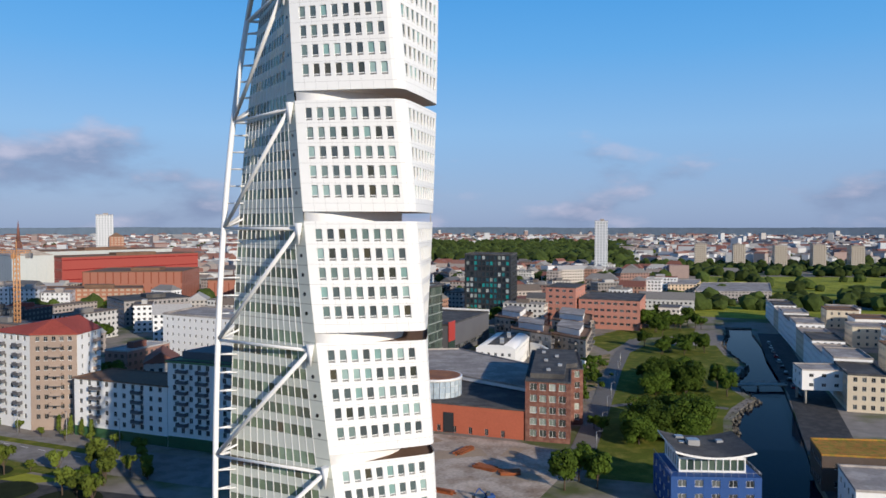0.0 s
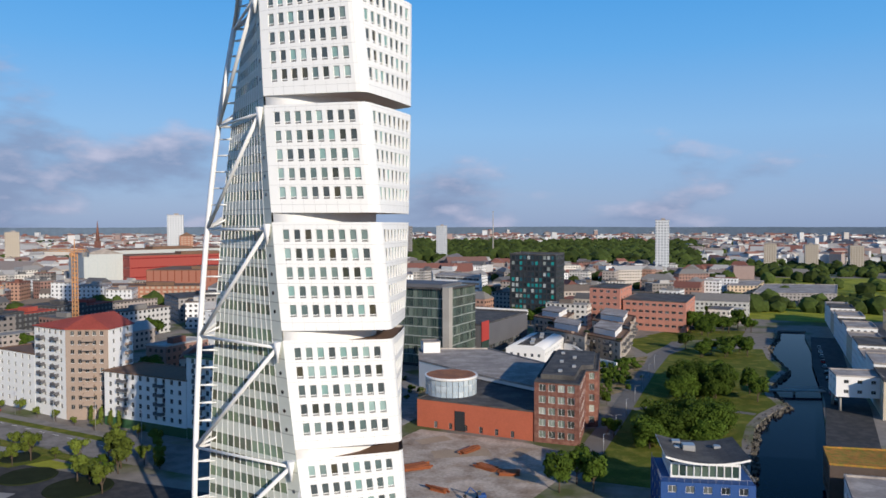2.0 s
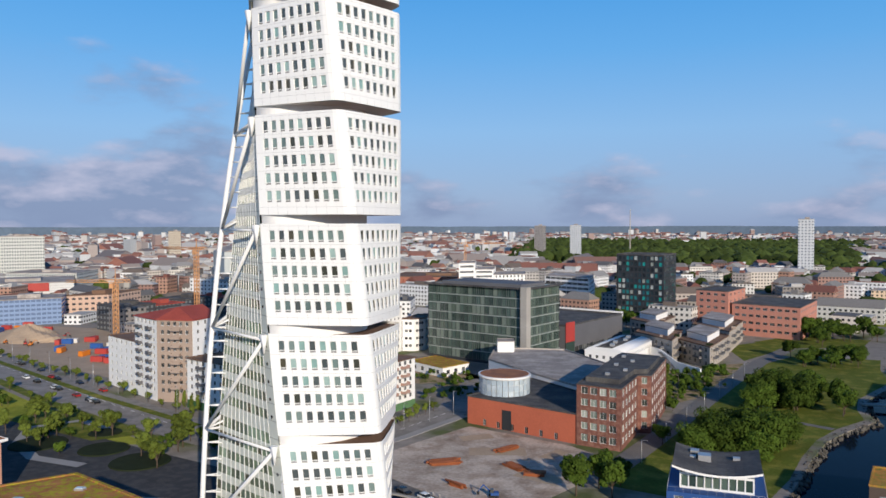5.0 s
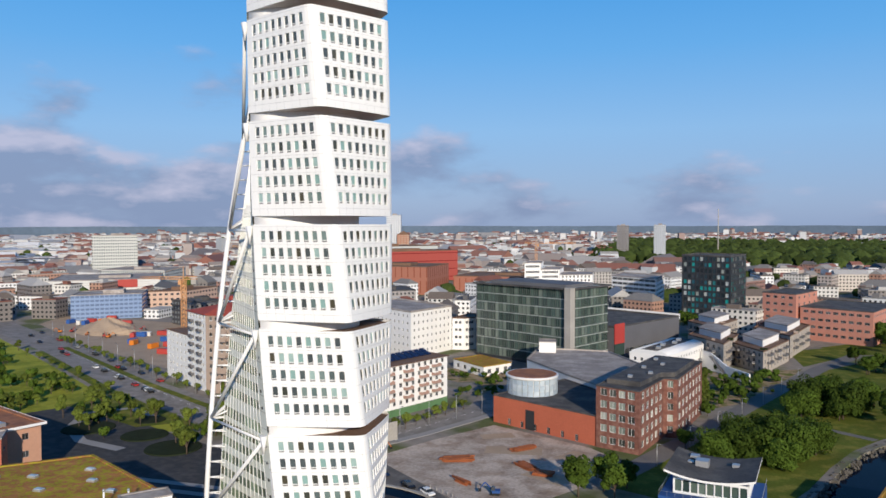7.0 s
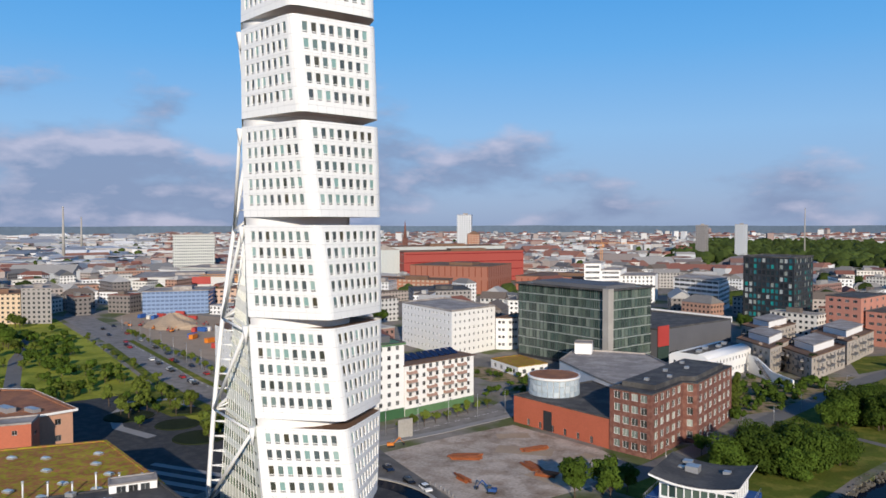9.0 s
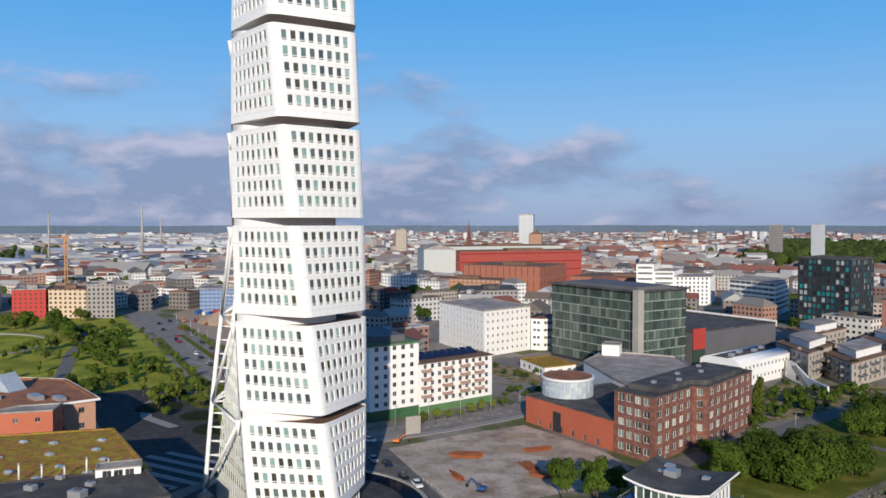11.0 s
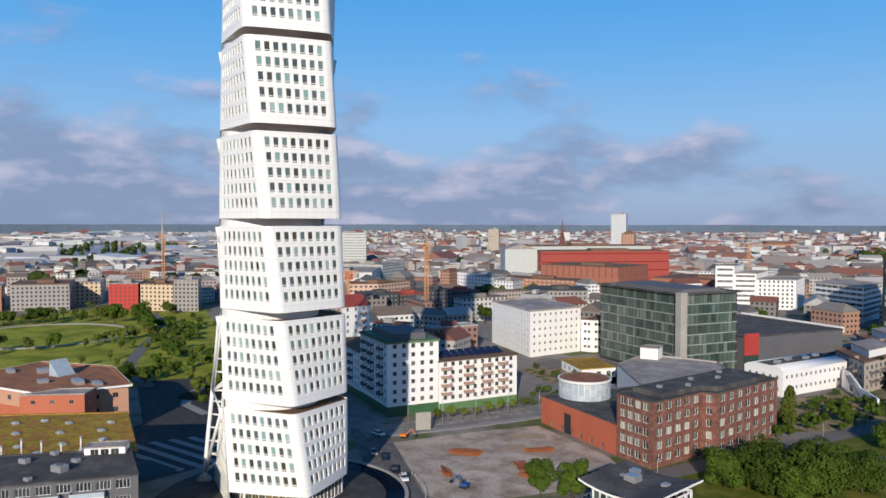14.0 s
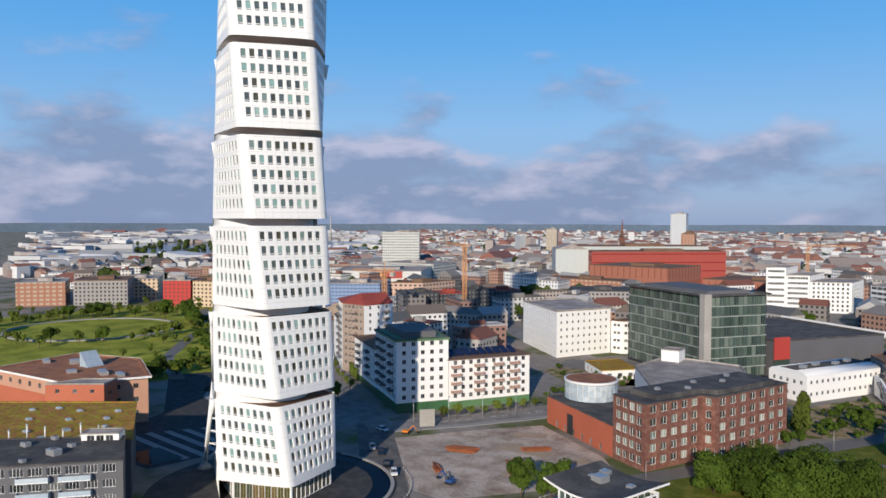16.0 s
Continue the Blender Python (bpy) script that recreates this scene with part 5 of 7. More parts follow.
rings = [[bm.verts.new((*p, z)) for p in ring] for ring, z in ((inner_, 14.3), (outer_, 14.3), (outer_, 14.95), (inner_, 14.95))]
for r in range(4):
    for k in range(5):
        bm.faces.new((rings[r][k], rings[r][(k + 1) % 5], rings[(r + 1) % 4][(k + 1) % 5], rings[(r + 1) % 4][k]))
part("eave_trim", bm, WHITE_STEEL, orange, "white metal eave trim")
a, b = Vector((-160, 84)) - os_, Vector((-121, 100)) - os_
d = (b - a).normalized()
nn = Vector((d.y, -d.x))
bm = bmesh.new()
add_prism(bm, ccw([tuple(a + nn * 0.03), tuple(b + nn * 0.03), tuple(b + nn * 0.1), tuple(a + nn * 0.1)]), 0.2, 9.6)
part("red_lower_front", bm, SALMON, orange, "orange-red lower front")
for k, (x, y, sx, sy, sz) in enumerate(((-130, 112, 3.0, 1.2, 1.2), (-138, 104, 1.4, 1.4, 1.0), (-124, 116, 2.4, 1.0, 0.9), (-155, 108, 1.6, 1.6, 1.4), (-163, 100, 2.2, 1.0, 1.0))):
    bm = bmesh.new()
    add_box(bm, x - os_.x - sx, y - os_.y - sy, 14.55, x - os_.x + sx, y - os_.y + sy, 14.6 + sz)
    part("roof_unit", bm, ALU, orange)
sed = building("sedum_house", "flat house with a yellow-green sedum roof", "house", [(-45, 100.8), (-80, 110.2), (-102, 79), (-62, 70)], 15.2, GREY_CLAD, SEDUM, [(10, 4, 2.0, 1.8, 1.0, 0.8), None, None, None], parapet=0.3, eave=0.3)
gf = [(-36.5, 71.0), (-26.0, 94.8), (-43.5, 99.2), (-60.5, 69.4)]
flats = building("grey_flats", "dark grey flats with white-framed windows and a felt roof", "apartments", gf, 16.2, GREY_CLAD, DARK_ROOF, [(7, 5, 2.6, 1.7, 0.9, 0.6), (4, 5, 2.0, 1.7, 0.9, 0.6), None, None], GLASS_DARK, WHITE_STEEL, parapet=0.3, bars=3)

balconies(flats, gf[0], gf[1], (0.36, 0.66), 3.6, 3.12, 4, 6.0, 1.5, WHITE, GLASS_DRUM)
building("roof_house", "small white roof house with a terrace", "roof house", rect(-45.5, 90.5, 8, 4.2, 60), 2.4, WHITE, GREY_ROOF, [(3, 1, 1.6, 1.6, 0.5), None, None, None], z0=15.3, parapet=0.2)
# blue house by the canal
bl = thing("blue_house", "blue rendered house with a swooping white-edged roof", "house", (35, 170, 0), 2.0)
bm = bmesh.new()
wins = []
hw, hd = 9.6, 8.5
for a, b, c in (((-hw, -hd), (hw, -hd), 5), ((hw, -hd), (hw, hd), 4), ((hw, hd), (-hw, hd), 5), ((-hw, hd), (-hw, -hd), 4)):
    ps, w, h = facade(bm, a, b, 0, 9.0, c, 3, 1.8, 1.5, 0.8, margin=0.6)
    wins += [(p, w, h) for p in ps]
add_prism(bm, [(-hw + .05, -hd + .05), (hw - .05, -hd + .05), (hw - .05, hd - .05), (-hw + .05, hd - .05)], 8.7, 9.0)
part("wall", bm, BLUE_WALL, bl)
for p, w, h in wins:
    placed("window", window_mesh(w, h, GLASS_DARK, WHITE_STEEL, 1), bl, p)
bm = bmesh.new()
wins = []
for a, b, c in (((-7.2, -5.5), (7.2, -5.5), 9), ((7.2, -5.5), (7.2, 7.5), 6), ((7.2, 7.5), (-7.2, 7.5), 9), ((-7.2, 7.5), (-7.2, -5.5), 6)):
    ps, w, h = facade(bm, a, b, 9.0, 12.4, c, 1, 1.4, 2.5, 0.4, margin=0.2)
    wins += [(p, w, h) for p in ps]
pent = part("penthouse", bm, WHITE_STEEL, bl, "glazed white penthouse")
for p, w, h in wins:
    placed("pane", window_mesh(w, h, GLASS_GREEN, WHITE_STEEL, 0), pent, p)
bm = bmesh.new()
rows_ = []
for k in range(11):
    t = k / 10.0
    x = -8.6 + 17.2 * t
    z = 12.7 + 1.3 * (2 * t - 1) ** 2
    rows_.append([bm.verts.new((x, y, zz)) for y, zz in ((-8.2, z), (9.0, z), (9.0, z + 0.45), (-8.2, z + 0.45))])
for k in range(10):
    for e in range(4):
        f = bm.faces.new((rows_[k][e], rows_[k + 1][e], rows_[k + 1][(e + 1) % 4], rows_[k][(e + 1) % 4]))
        f.material_index = 1 if e == 2 else 0
bm.faces.new(rows_[0][::-1])
bm.faces.new(rows_[-1])
part("swooping_roof", bm, [WHITE, DARK_ROOF], bl, "curved dark roof with a white edge")
for k, (x, y, s) in enumerate(((-4.5, 5.5, 0.9), (-2.4, 1.5, 1.3), (4.0, 3.0, 0.7), (-4.8, 1.8, 0.6))):
    bm = bmesh.new()
    add_box(bm, x - s, y - s, 13.0, x + s, y + s, 13.3 + s * 0.9)
    part("roof_box", bm, ALU, bl)
bm = bmesh.new()
for a, b in (((-9.5, -8.4), (9.5, -8.4)), ((9.5, -8.4), (9.5, 8.4)), ((-9.5, 8.4), (-9.5, -8.4))):
    a, b = Vector(a), Vector(b)
    add_tube(bm, (*a, 10.0), (*b, 10.0), 0.04, n=5)
    for k in range(13):
        p = a.lerp(b, k / 12)
        add_tube(bm, (*p, 9.0), (*p, 10.0), 0.03, n=4)
part("railing", bm, ALU, bl)

# brown quay house, white house on legs, canal row
quay = building("quay_house", "brown quay house with walls darkened for shade and a sedum roof", "house", [(64.8, 181), (88, 179), (91, 195), (67.5, 195)], 8.6, SHADE_BROWN, SEDUM_RED, [(4, 2, 1.6, 1.6, 1), None, (4, 2, 1.6, 1.6, 1), (6, 2, 1.6, 1.6, 1)], parapet=0.4)
building("quay_house", "low white quay house with a stepped roof", "house", [(62.5, 158), (88, 156), (89, 173), (66, 175)], 8.0, WHITE, GREY_ROOF, [(4, 2, 1.6, 1.6, 1), None, None, (4, 2, 1.6, 1.6, 1)], parapet=0.5)
leg = building("house_on_legs", "white house raised on legs over the quay", "house", [(93.5, 271), (108, 270), (110, 283.5), (95, 284)], 7.0, WHITE, GREY_ROOF, [(3, 2, 1.5, 1.2, 1.0, 0.3), (3, 2, 1.5, 1.2, 1, .3), None, (2, 2, 1.6, 1.4, 0.8, 0.3)], z0=5.2, parapet=0.4)
lo_ = leg.matrix_basis.translation
for x, y in ((95.5, 273), (95.8, 282)):
    bm = bmesh.new()
    add_tube(bm, (x - lo_.x, y - lo_.y, -5.3), (x - lo_.x, y - lo_.y, 0.1), 0.5, n=10)
    part("leg", bm, CONCRETE, leg)
a_, b_ = Vector((105, 262)), Vector((168, 540))
d_ = (b_ - a_).normalized()
n_ = Vector((d_.y, -d_.x))
for k in range(11):
    p = a_ + d_ * (25.5 * k)
    q = p + d_ * 25
    h = (12.5, 14, 11.5, 13.2, 12, 14.2)[k % 6]
    building("canal_house", "white rendered canal house with a grey flat roof", "house", ccw([tuple(p), tuple(p + n_ * 13), tuple(q + n_ * 13), tuple(q)]), h, WHITE if k % 4 else CREAM, GREY_ROOF if k % 3 else DARK_ROOF, [(4, 4, 1.3, 1.6, 0.9), (5, 4, 1.3, 1.6, 0.9), (4, 4, 1.3, 1.6, 0.9), (8, 4, 1.3, 1.6, 0.9)], parapet=0.6, group="canal row")
    if k > 1:
        p2 = p + n_ * (30 + 6 * (k % 3))
        building("canal_house", "white rendered house behind the canal row", "house", ccw([tuple(p2), tuple(p2 + n_ * 18), tuple(p2 + n_ * 18 + d_ * 20), tuple(p2 + d_ * 20)]), h - 2, WHITE if k % 3 else CREAM, BROWN_ROOF if k % 2 else GREY_ROOF, [(4, 3, 1.3, 1.6, 0.9), None, None, (6, 3, 1.3, 1.6, 0.9)], parapet=0.6, group="canal row")
fb = thing("foot_bridge", "narrow dark foot bridge over the canal", "bridge", (81, 300, 0), 6)
bm = bmesh.new()
add_box(bm, -3, -1.4, 0.4, 18, 1.4, 0.9)
part("deck", bm, CONCRETE, fb)
for y in (-1.35, 1.35):
    bm = bmesh.new()
    add_tube(bm, (-3, y, 1.9), (18, y, 1.9), 0.05, n=5)
    for k in range(15):
        add_tube(bm, (-3 + 1.5 * k, y, 0.9), (-3 + 1.5 * k, y, 1.9), 0.03, n=4)
    part("railing", bm, ALU, fb)
bm = bmesh.new()
add_tube(bm, (7, 0, -1.6), (7, 0, 0.4), 0.5, n=8)
part("pier", bm, CONCRETE, fb)

# ---- the town around ----


def block(name, label, category, foot, h, wall, roof, style="flat", group="", z0=0.0):
    """A plainer house further off: walls with rows of windows and a flat or pitched roof."""
    foot = ccw(foot)
    lp, ox, oy = local_poly(foot)
    ob = thing(name, label, category, (ox, oy, z0), group=group)
    bm = bmesh.new()
    uv = bm.loops.layers.uv.new("UVMap")
    add_prism(bm, lp, 0, h, top=False, bottom=False, uv=uv)
    part("wall", bm, wall, ob)
    bm = bmesh.new()
    if style == "flat" or len(lp) != 4:
        out_, in_ = inset(lp, -0.15), inset(lp, 0.4)
        rings = [[bm.verts.new((*p, z)) for p in ring] for ring, z in ((out_, h - 0.1), (out_, h + 0.5), (in_, h + 0.5), (in_, h + 0.1))]
        for r in range(3):
            for k in range(len(lp)):
                j = (k + 1) % len(lp)
                bm.faces.new((rings[r][k], rings[r][j], rings[r + 1][j], rings[r + 1][k]))
        bm.faces.new(rings[3])
        bm.faces.new(rings[0][::-1])
        part("roof", bm, roof, ob)
        if h < 12:
            return ob
        bm = bmesh.new()
        c = [(p[0] * 0.3 + lp[0][0] * 0.12, p[1] * 0.3 + lp[0][1] * 0.12) for p in lp]
        add_prism(bm, c, h + 0.1, h + 2.6)
        part("roof_house", bm, roof, ob)
    else:
        e = [Vector((*p, h)) for p in inset(lp, -0.4)]
        if (e[1] - e[0]).length < (e[2] - e[1]).length:
            e = e[1:] + e[:1]
        rise = min((e[2] - e[1]).length * 0.32, 5.5)
        m0, m1 = (e[0] + e[3]) / 2 + Vector((0, 0, rise)), (e[1] + e[2]) / 2 + Vector((0, 0, rise))
        if style == "hip":
            m0, m1 = m0.lerp(m1, 0.2), m1.lerp(m0, 0.2)
        v = [bm.verts.new(p) for p in (*e, m0, m1)]
        for q in ((0, 1, 5, 4), (2, 3, 4, 5), (1, 2, 5), (3, 0, 4), (3, 2, 1, 0)):
            bm.faces.new([v[i] for i in q])
        part("roof", bm, roof, ob)
    return ob


def walls(name, c, du=3.0, dv=3.1, fu=0.5, fv=0.46, glass=(0.04, 0.045, 0.05)):
    return grid_wall(name, [c], du, dv, fu, fv, glass)


W_SLAB = walls("pale_slab_wall", (0.52, 0.53, 0.50), 2.4, 3.4, 0.5, 0.5, (0.10, 0.12, 0.13))
W_MALL = walls("mall_wall", (0.60, 0.60, 0.58), 6, 2.2, 0.97, 0.12, (0.42, 0.42, 0.42))
W_NET = walls("net_wall", (0.20, 0.29, 0.46), 3.0, 2.8, 0.8, 0.5, (0.13, 0.18, 0.29))
W_PINK = walls("pink_wall", (0.55, 0.38, 0.29), 4.0, 3.6, 0.55, 0.4, (0.06, 0.06, 0.07))
W_RED = walls("red_apartment_wall", (0.45, 0.035, 0.03), 3.2, 3.0, 0.4, 0.5, (0.12, 0.07, 0.06))
W_CREAM = walls("cream_apartment_wall", (0.60, 0.46, 0.32), 3.4, 3.0, 0.45, 0.5)
W_GREY = walls("grey_apartment_wall", (0.30, 0.28, 0.27), 3.0, 3.0, 0.45, 0.5)
W_DARK = walls("dark_apartment_wall", (0.05, 0.05, 0.055), 3.2, 3.0, 0.5, 0.5, (0.20, 0.21, 0.21))
W_WHITE = walls("white_apartment_wall", (0.70, 0.70, 0.70), 3.4, 3.1, 0.36, 0.46)
W_BRICKT = walls("brick_terrace_wall", (0.34, 0.15, 0.09), 4.4, 3.2, 0.6, 0.5, (0.45, 0.36, 0.28))
W_HALLRED = walls("red_hall_wall", (0.34, 0.06, 0.045), 60, 9.0, 0.99, 0.10, (0.20, 0.02, 0.02))
W_HALLBRICK = walls("brick_hall_wall", (0.33, 0.13, 0.085), 6.0, 14.0, 0.16, 0.8, (0.25, 0.08, 0.05))
W_HANGAR = walls("hangar_wall", (0.46, 0.49, 0.48), 8.0, 30.0, 0.06, 0.9, (0.45, 0.5, 0.5))
W_TOWERS = walls("cream_tower_wall", (0.48, 0.42, 0.34), 3.2, 3.0, 0.5, 0.5, (0.16, 0.13, 0.10))
W_FAR = walls("pale_tower_wall", (0.58, 0.60, 0.62), 3.6, 3.4, 0.5, 0.5, (0.22, 0.25, 0.28))
TAKEN = []


def named(name, label, category, c, l, r, h, wall, roof, style="flat"):
    f = quad(c, l, r)
    TAKEN.append(f)
    return block(name, label, category, f, h, wall, roof, style)


slab = named("slab_tower", "pale slab office tower with even windows", "tower", (-655, 590), (-684, 553), (-668, 600), 51.5, W_SLAB, GREY_ROOF)
slab_low = named("low_office", "pale low office wing before the slab tower", "office", (-560, 545), (-625, 520), (-590, 600), 17, W_SLAB, GREY_ROOF)
mall = named("shopping_hall", "long white shopping hall with a red sign", "hall", (-500, 488), (-556, 416), (-566, 548), 14.5, W_MALL, GREY_ROOF)
bm = bmesh.new()
om = mall.matrix_basis.translation
u_ = (Vector((-500, 488)) - Vector((-556, 416))).normalized()
add_box(bm, -10, -1.0, 0, 10, -0.3, 7)
part("sign", bm, RED_SHEET, mall, "plain red sign board", pose(*(Vector((-556, 416)) + u_ * 62 - om.to_2d()), 7.5, 0, 0, math.degrees(math.atan2(u_.y, u_.x))))
named("scaffolded_block", "block behind blue scaffold netting", "apartments", (-370.7, 361.8), (-397.7, 326.7), (-395, 387), 16.4, W_NET, GREY_ROOF)
named("pink_office", "pink-brown office with dark window bands", "office", (-375.7, 405.4), (-394.7, 383.1), (-384.6, 445.1), 14.7, W_PINK, BROWN_ROOF)
named("red_apartments", "bright red rendered apartment house", "apartments", (-442.4, 237.3), (-454.7, 220.3), (-468.3, 251), 19.6, W_RED, GREY_ROOF)
named("cream_apartments", "cream apartment house with balconies", "apartments", (-420.5, 254.9), (-441.2, 238.6), (-449.9, 269.5), 19.4, W_CREAM, BROWN_ROOF)
named("grey_apartments", "grey rendered apartment house by the park", "apartments", (-407.3, 267.9), (-420.2, 255.2), (-436.6, 282.9), 22.5, W_GREY, GREY_ROOF)
named("cream_apartments", "cream apartment house with tall bays", "apartments", (-505, 230), (-521, 197.8), (-547, 245.6), 17.2, W_CREAM, GREY_ROOF)
named("grey_apartments", "grey brick apartment house by the park", "apartments", (-478, 200), (-496, 165), (-520, 215), 19, W_GREY, BROWN_ROOF)
named("brick_apartments", "brown brick apartment house by the park", "apartments", (-500, 160), (-512, 128), (-540, 170), 18, W_BRICKT, GREY_ROOF)
for k in range(4):
    x, y = -298 + 2 * k, 345 + 24 * k
    named("dark_apartments", "dark-clad apartment house with a red roof edge", "apartments", (x, y + 22), (x - 3, y), (x - 26, y + 26), 15 - (k % 2) * 1.5, W_DARK, RED_ROOF if k % 2 else DARK_ROOF)
for k in range(3):
    x, y = -386 + 21.5 * k, 501 + 2 * k
    named("white_apartments", "white apartment house with small windows", "apartments", (x + 20.5, y + 2), (x, y), (x + 8, y + 30), 20 - k * 2.5, W_WHITE, GREY_ROOF)
named("brick_terrace", "long brick terrace with pale loggias", "apartments", (-287, 545), (-358, 528), (-300, 570), 15.5, W_BRICKT, BROWN_ROOF)
named("dark_cube_house", "dark brown flat-roofed house", "house", (-222, 480), (-250, 447), (-250, 510), 15.5, W_GREY, DARK_ROOF)
named("red_shed", "long red sheet-metal shipyard hall", "hall", (-342, 774), (-415, 646), (-380, 800), 34.0, W_HALLRED, BROWN_ROOF)
named("white_roofed_hall", "long pale hall with a dark low roof beside the red hall", "hall", (-384, 803), (-462, 668), (-430, 830), 38.0, W_HANGAR, BROWN_ROOF)
named("saw_tooth_hall", "low brick workshop with a ribbed roof", "hall", (-195, 660), (-276, 640), (-205, 730), 14.5, W_HALLBRICK, BROWN_ROOF)
named("brick_shed", "orange brick workshop hall", "hall", (-280, 597), (-357, 581), (-292, 660), 25.0, W_HALLBRICK, BROWN_ROOF)
named("hangar", "pale open-ended shipyard hangar with a curved truss", "hall", (-428, 655), (-452, 630), (-470, 690), 36, W_HANGAR, GREY_ROOF, "gable")
named("distant_tower", "tall white distant office tower", "tower", (-560, 1000), (-580, 990), (-572, 1022), 78, W_FAR, GREY_ROOF)
named("distant_house", "brick house beside the distant tower", "house", (-545, 1000), (-562, 992), (-556, 1020), 48, W_BRICKT, BROWN_ROOF, "hip")
named("distant_tower", "pale blue-grey distant tower", "tower", (110, 949), (95, 951), (112, 958), 69, W_FAR, GREY_ROOF)
named("distant_tower", "white square distant tower block", "tower", (-250, 1398), (-266, 1400), (-248, 1415), 62, W_FAR, GREY_ROOF)
named("distant_tower", "brown square distant tower block", "tower", (-318, 1400), (-335, 1402), (-316, 1415), 61, W_GREY, GREY_ROOF)
named("distant_tower", "brown-grey distant tower pair", "tower", (-830, 1000), (-848, 991), (-843, 1016), 53, W_TOWERS, GREY_ROOF)
for k, deg in enumerate((76.7, 74.1, 71.4, 69.0, 66.7, 64.2)):
    a = radians(deg)
    x, y = -8.8 + 1200 * math.cos(a), -3.7 + 1200 * math.sin(a)
    f = rect(x, y, 17, 30, -12)
    TAKEN.append(f)
    block("slab_house", "cream high slab house among trees", "apartments", f, 36 - (k % 3), W_TOWERS, GREY_ROOF, group="slab houses")
sp = thing("church_spire", "thin dark red church spire above the roofs", "church", (-774, 1107, 0))
bm = bmesh.new()
add_box(bm, -3.5, -3.5, 0, 3.5, 3.5, 38)
part("tower", bm, BRICK, sp)
bm = bmesh.new()
add_tube(bm, (0, 0, 38), (0, 0, 71), 3.4, 0.2, 8)
part("spire", bm, BRICK, sp)


def crane(x, y, h, jib, turn):
    """A tower crane of angle-iron lattice."""
    c = thing("tower_crane", "orange lattice tower crane", "crane", (x, y, 0), turn)
    bm = bmesh.new()
    s = 1.0
    for dx, dy in ((-s, -s), (s, -s), (s, s), (-s, s)):
        add_tube(bm, (dx, dy, 0), (dx, dy, h), 0.28, n=4)
    z = 0
    while z < h - 2.4:
        for a, b in (((-s, -s), (s, -s)), ((s, -s), (s, s)), ((s, s), (-s, s)), ((-s, s), (-s, -s))):
            add_tube(bm, (*a, z), (*b, z + 2.4), 0.16, n=4)
        z += 2.4
    part("mast", bm, CRANE, c)
    bm = bmesh.new()
    for dy, dz in ((-0.7, 0), (0.7, 0), (0, 1.5)):
        add_tube(bm, (-jib * 0.3, dy, h + dz), (jib, dy * 0.6, h + dz * 0.7), 0.24, n=4)
    x_ = -jib * 0.3
    while x_ < jib - 2:
        add_tube(bm, (x_, -0.7, h), (x_ + 1, 0, h + 1.4), 0.13, n=4)
        add_tube(bm, (x_ + 1, 0, h + 1.4), (x_ + 2, 0.7, h), 0.13, n=4)
        x_ += 2
    part("jib", bm, CRANE, c)
    bm = bmesh.new()
    add_tube(bm, (0, 0, h), (0, 0, h + 7), 0.4, 0.15, 4)
    add_tube(bm, (0, 0, h + 7), (jib * 0.7, 0, h + 1.4), 0.06, n=4)
    add_tube(bm, (0, 0, h + 7), (-jib * 0.28, 0, h + 1), 0.06, n=4)
    part("apex", bm, CRANE, c)
    bm = bmesh.new()
    add_box(bm, -jib * 0.3, -1, h - 2.6, -jib * 0.3 + 3, 1, h)
    part("counterweight", bm, CONCRETE, c)
    bm = bmesh.new()
    add_box(bm, 1.1, -1, h - 3, 2.8, 1, h - 0.6)
    part("cab", bm, CRANE, c)


crane(-262, 362, 49, 34, 165)
crane(-262, 300, 34, 26, 200)
crane(-226, 725, 44, 40, 20)
crane(-560, 300, 52, 36, 170)

# scattered houses of the town
KEEP = [[(-560, 40), (-560, 300), (-260, 260), (-100, 190), (-60, 60)], [(-120, 60), (-130, 400), (60, 480), (240, 520), (240, 100)], [(120, 480), (640, 560), (680, 980), (200, 970), (120, 700)], [(-200, 225), (-225, 300), (-330, 352), (-425, 345), (-425, 285), (-300, 245)]]


WOODED = [(170, 1080), (340, 2500), (-640, 2500), (-330, 1240), (-150, 1080)]
HARBOUR = [(-2200, 500), (-900, 260), (-1000, 420), (-2000, 900)]
BELT = [(160, 960), (700, 960), (820, 1300), (170, 1300)]


def inside(p, poly):
    hit_ = False
    for k in range(len(poly)):
        (x0, y0), (x1, y1) = poly[k - 1], poly[k]
        if (y0 > p[1]) != (y1 > p[1]) and p[0] < (x1 - x0) * (p[1] - y0) / (y1 - y0) + x0:
            hit_ = not hit_
    return hit_


def clear(p, room):
    if any(inside(p, k) for k in KEEP):
        return False
    for f in TAKEN:
        cx, cy = sum(q[0] for q in f) / len(f), sum(q[1] for q in f) / len(f)
        r = max(math.hypot(q[0] - cx, q[1] - cy) for q in f)
        if math.hypot(p[0] - cx, p[1] - cy) < r + room:
            return False
    return True


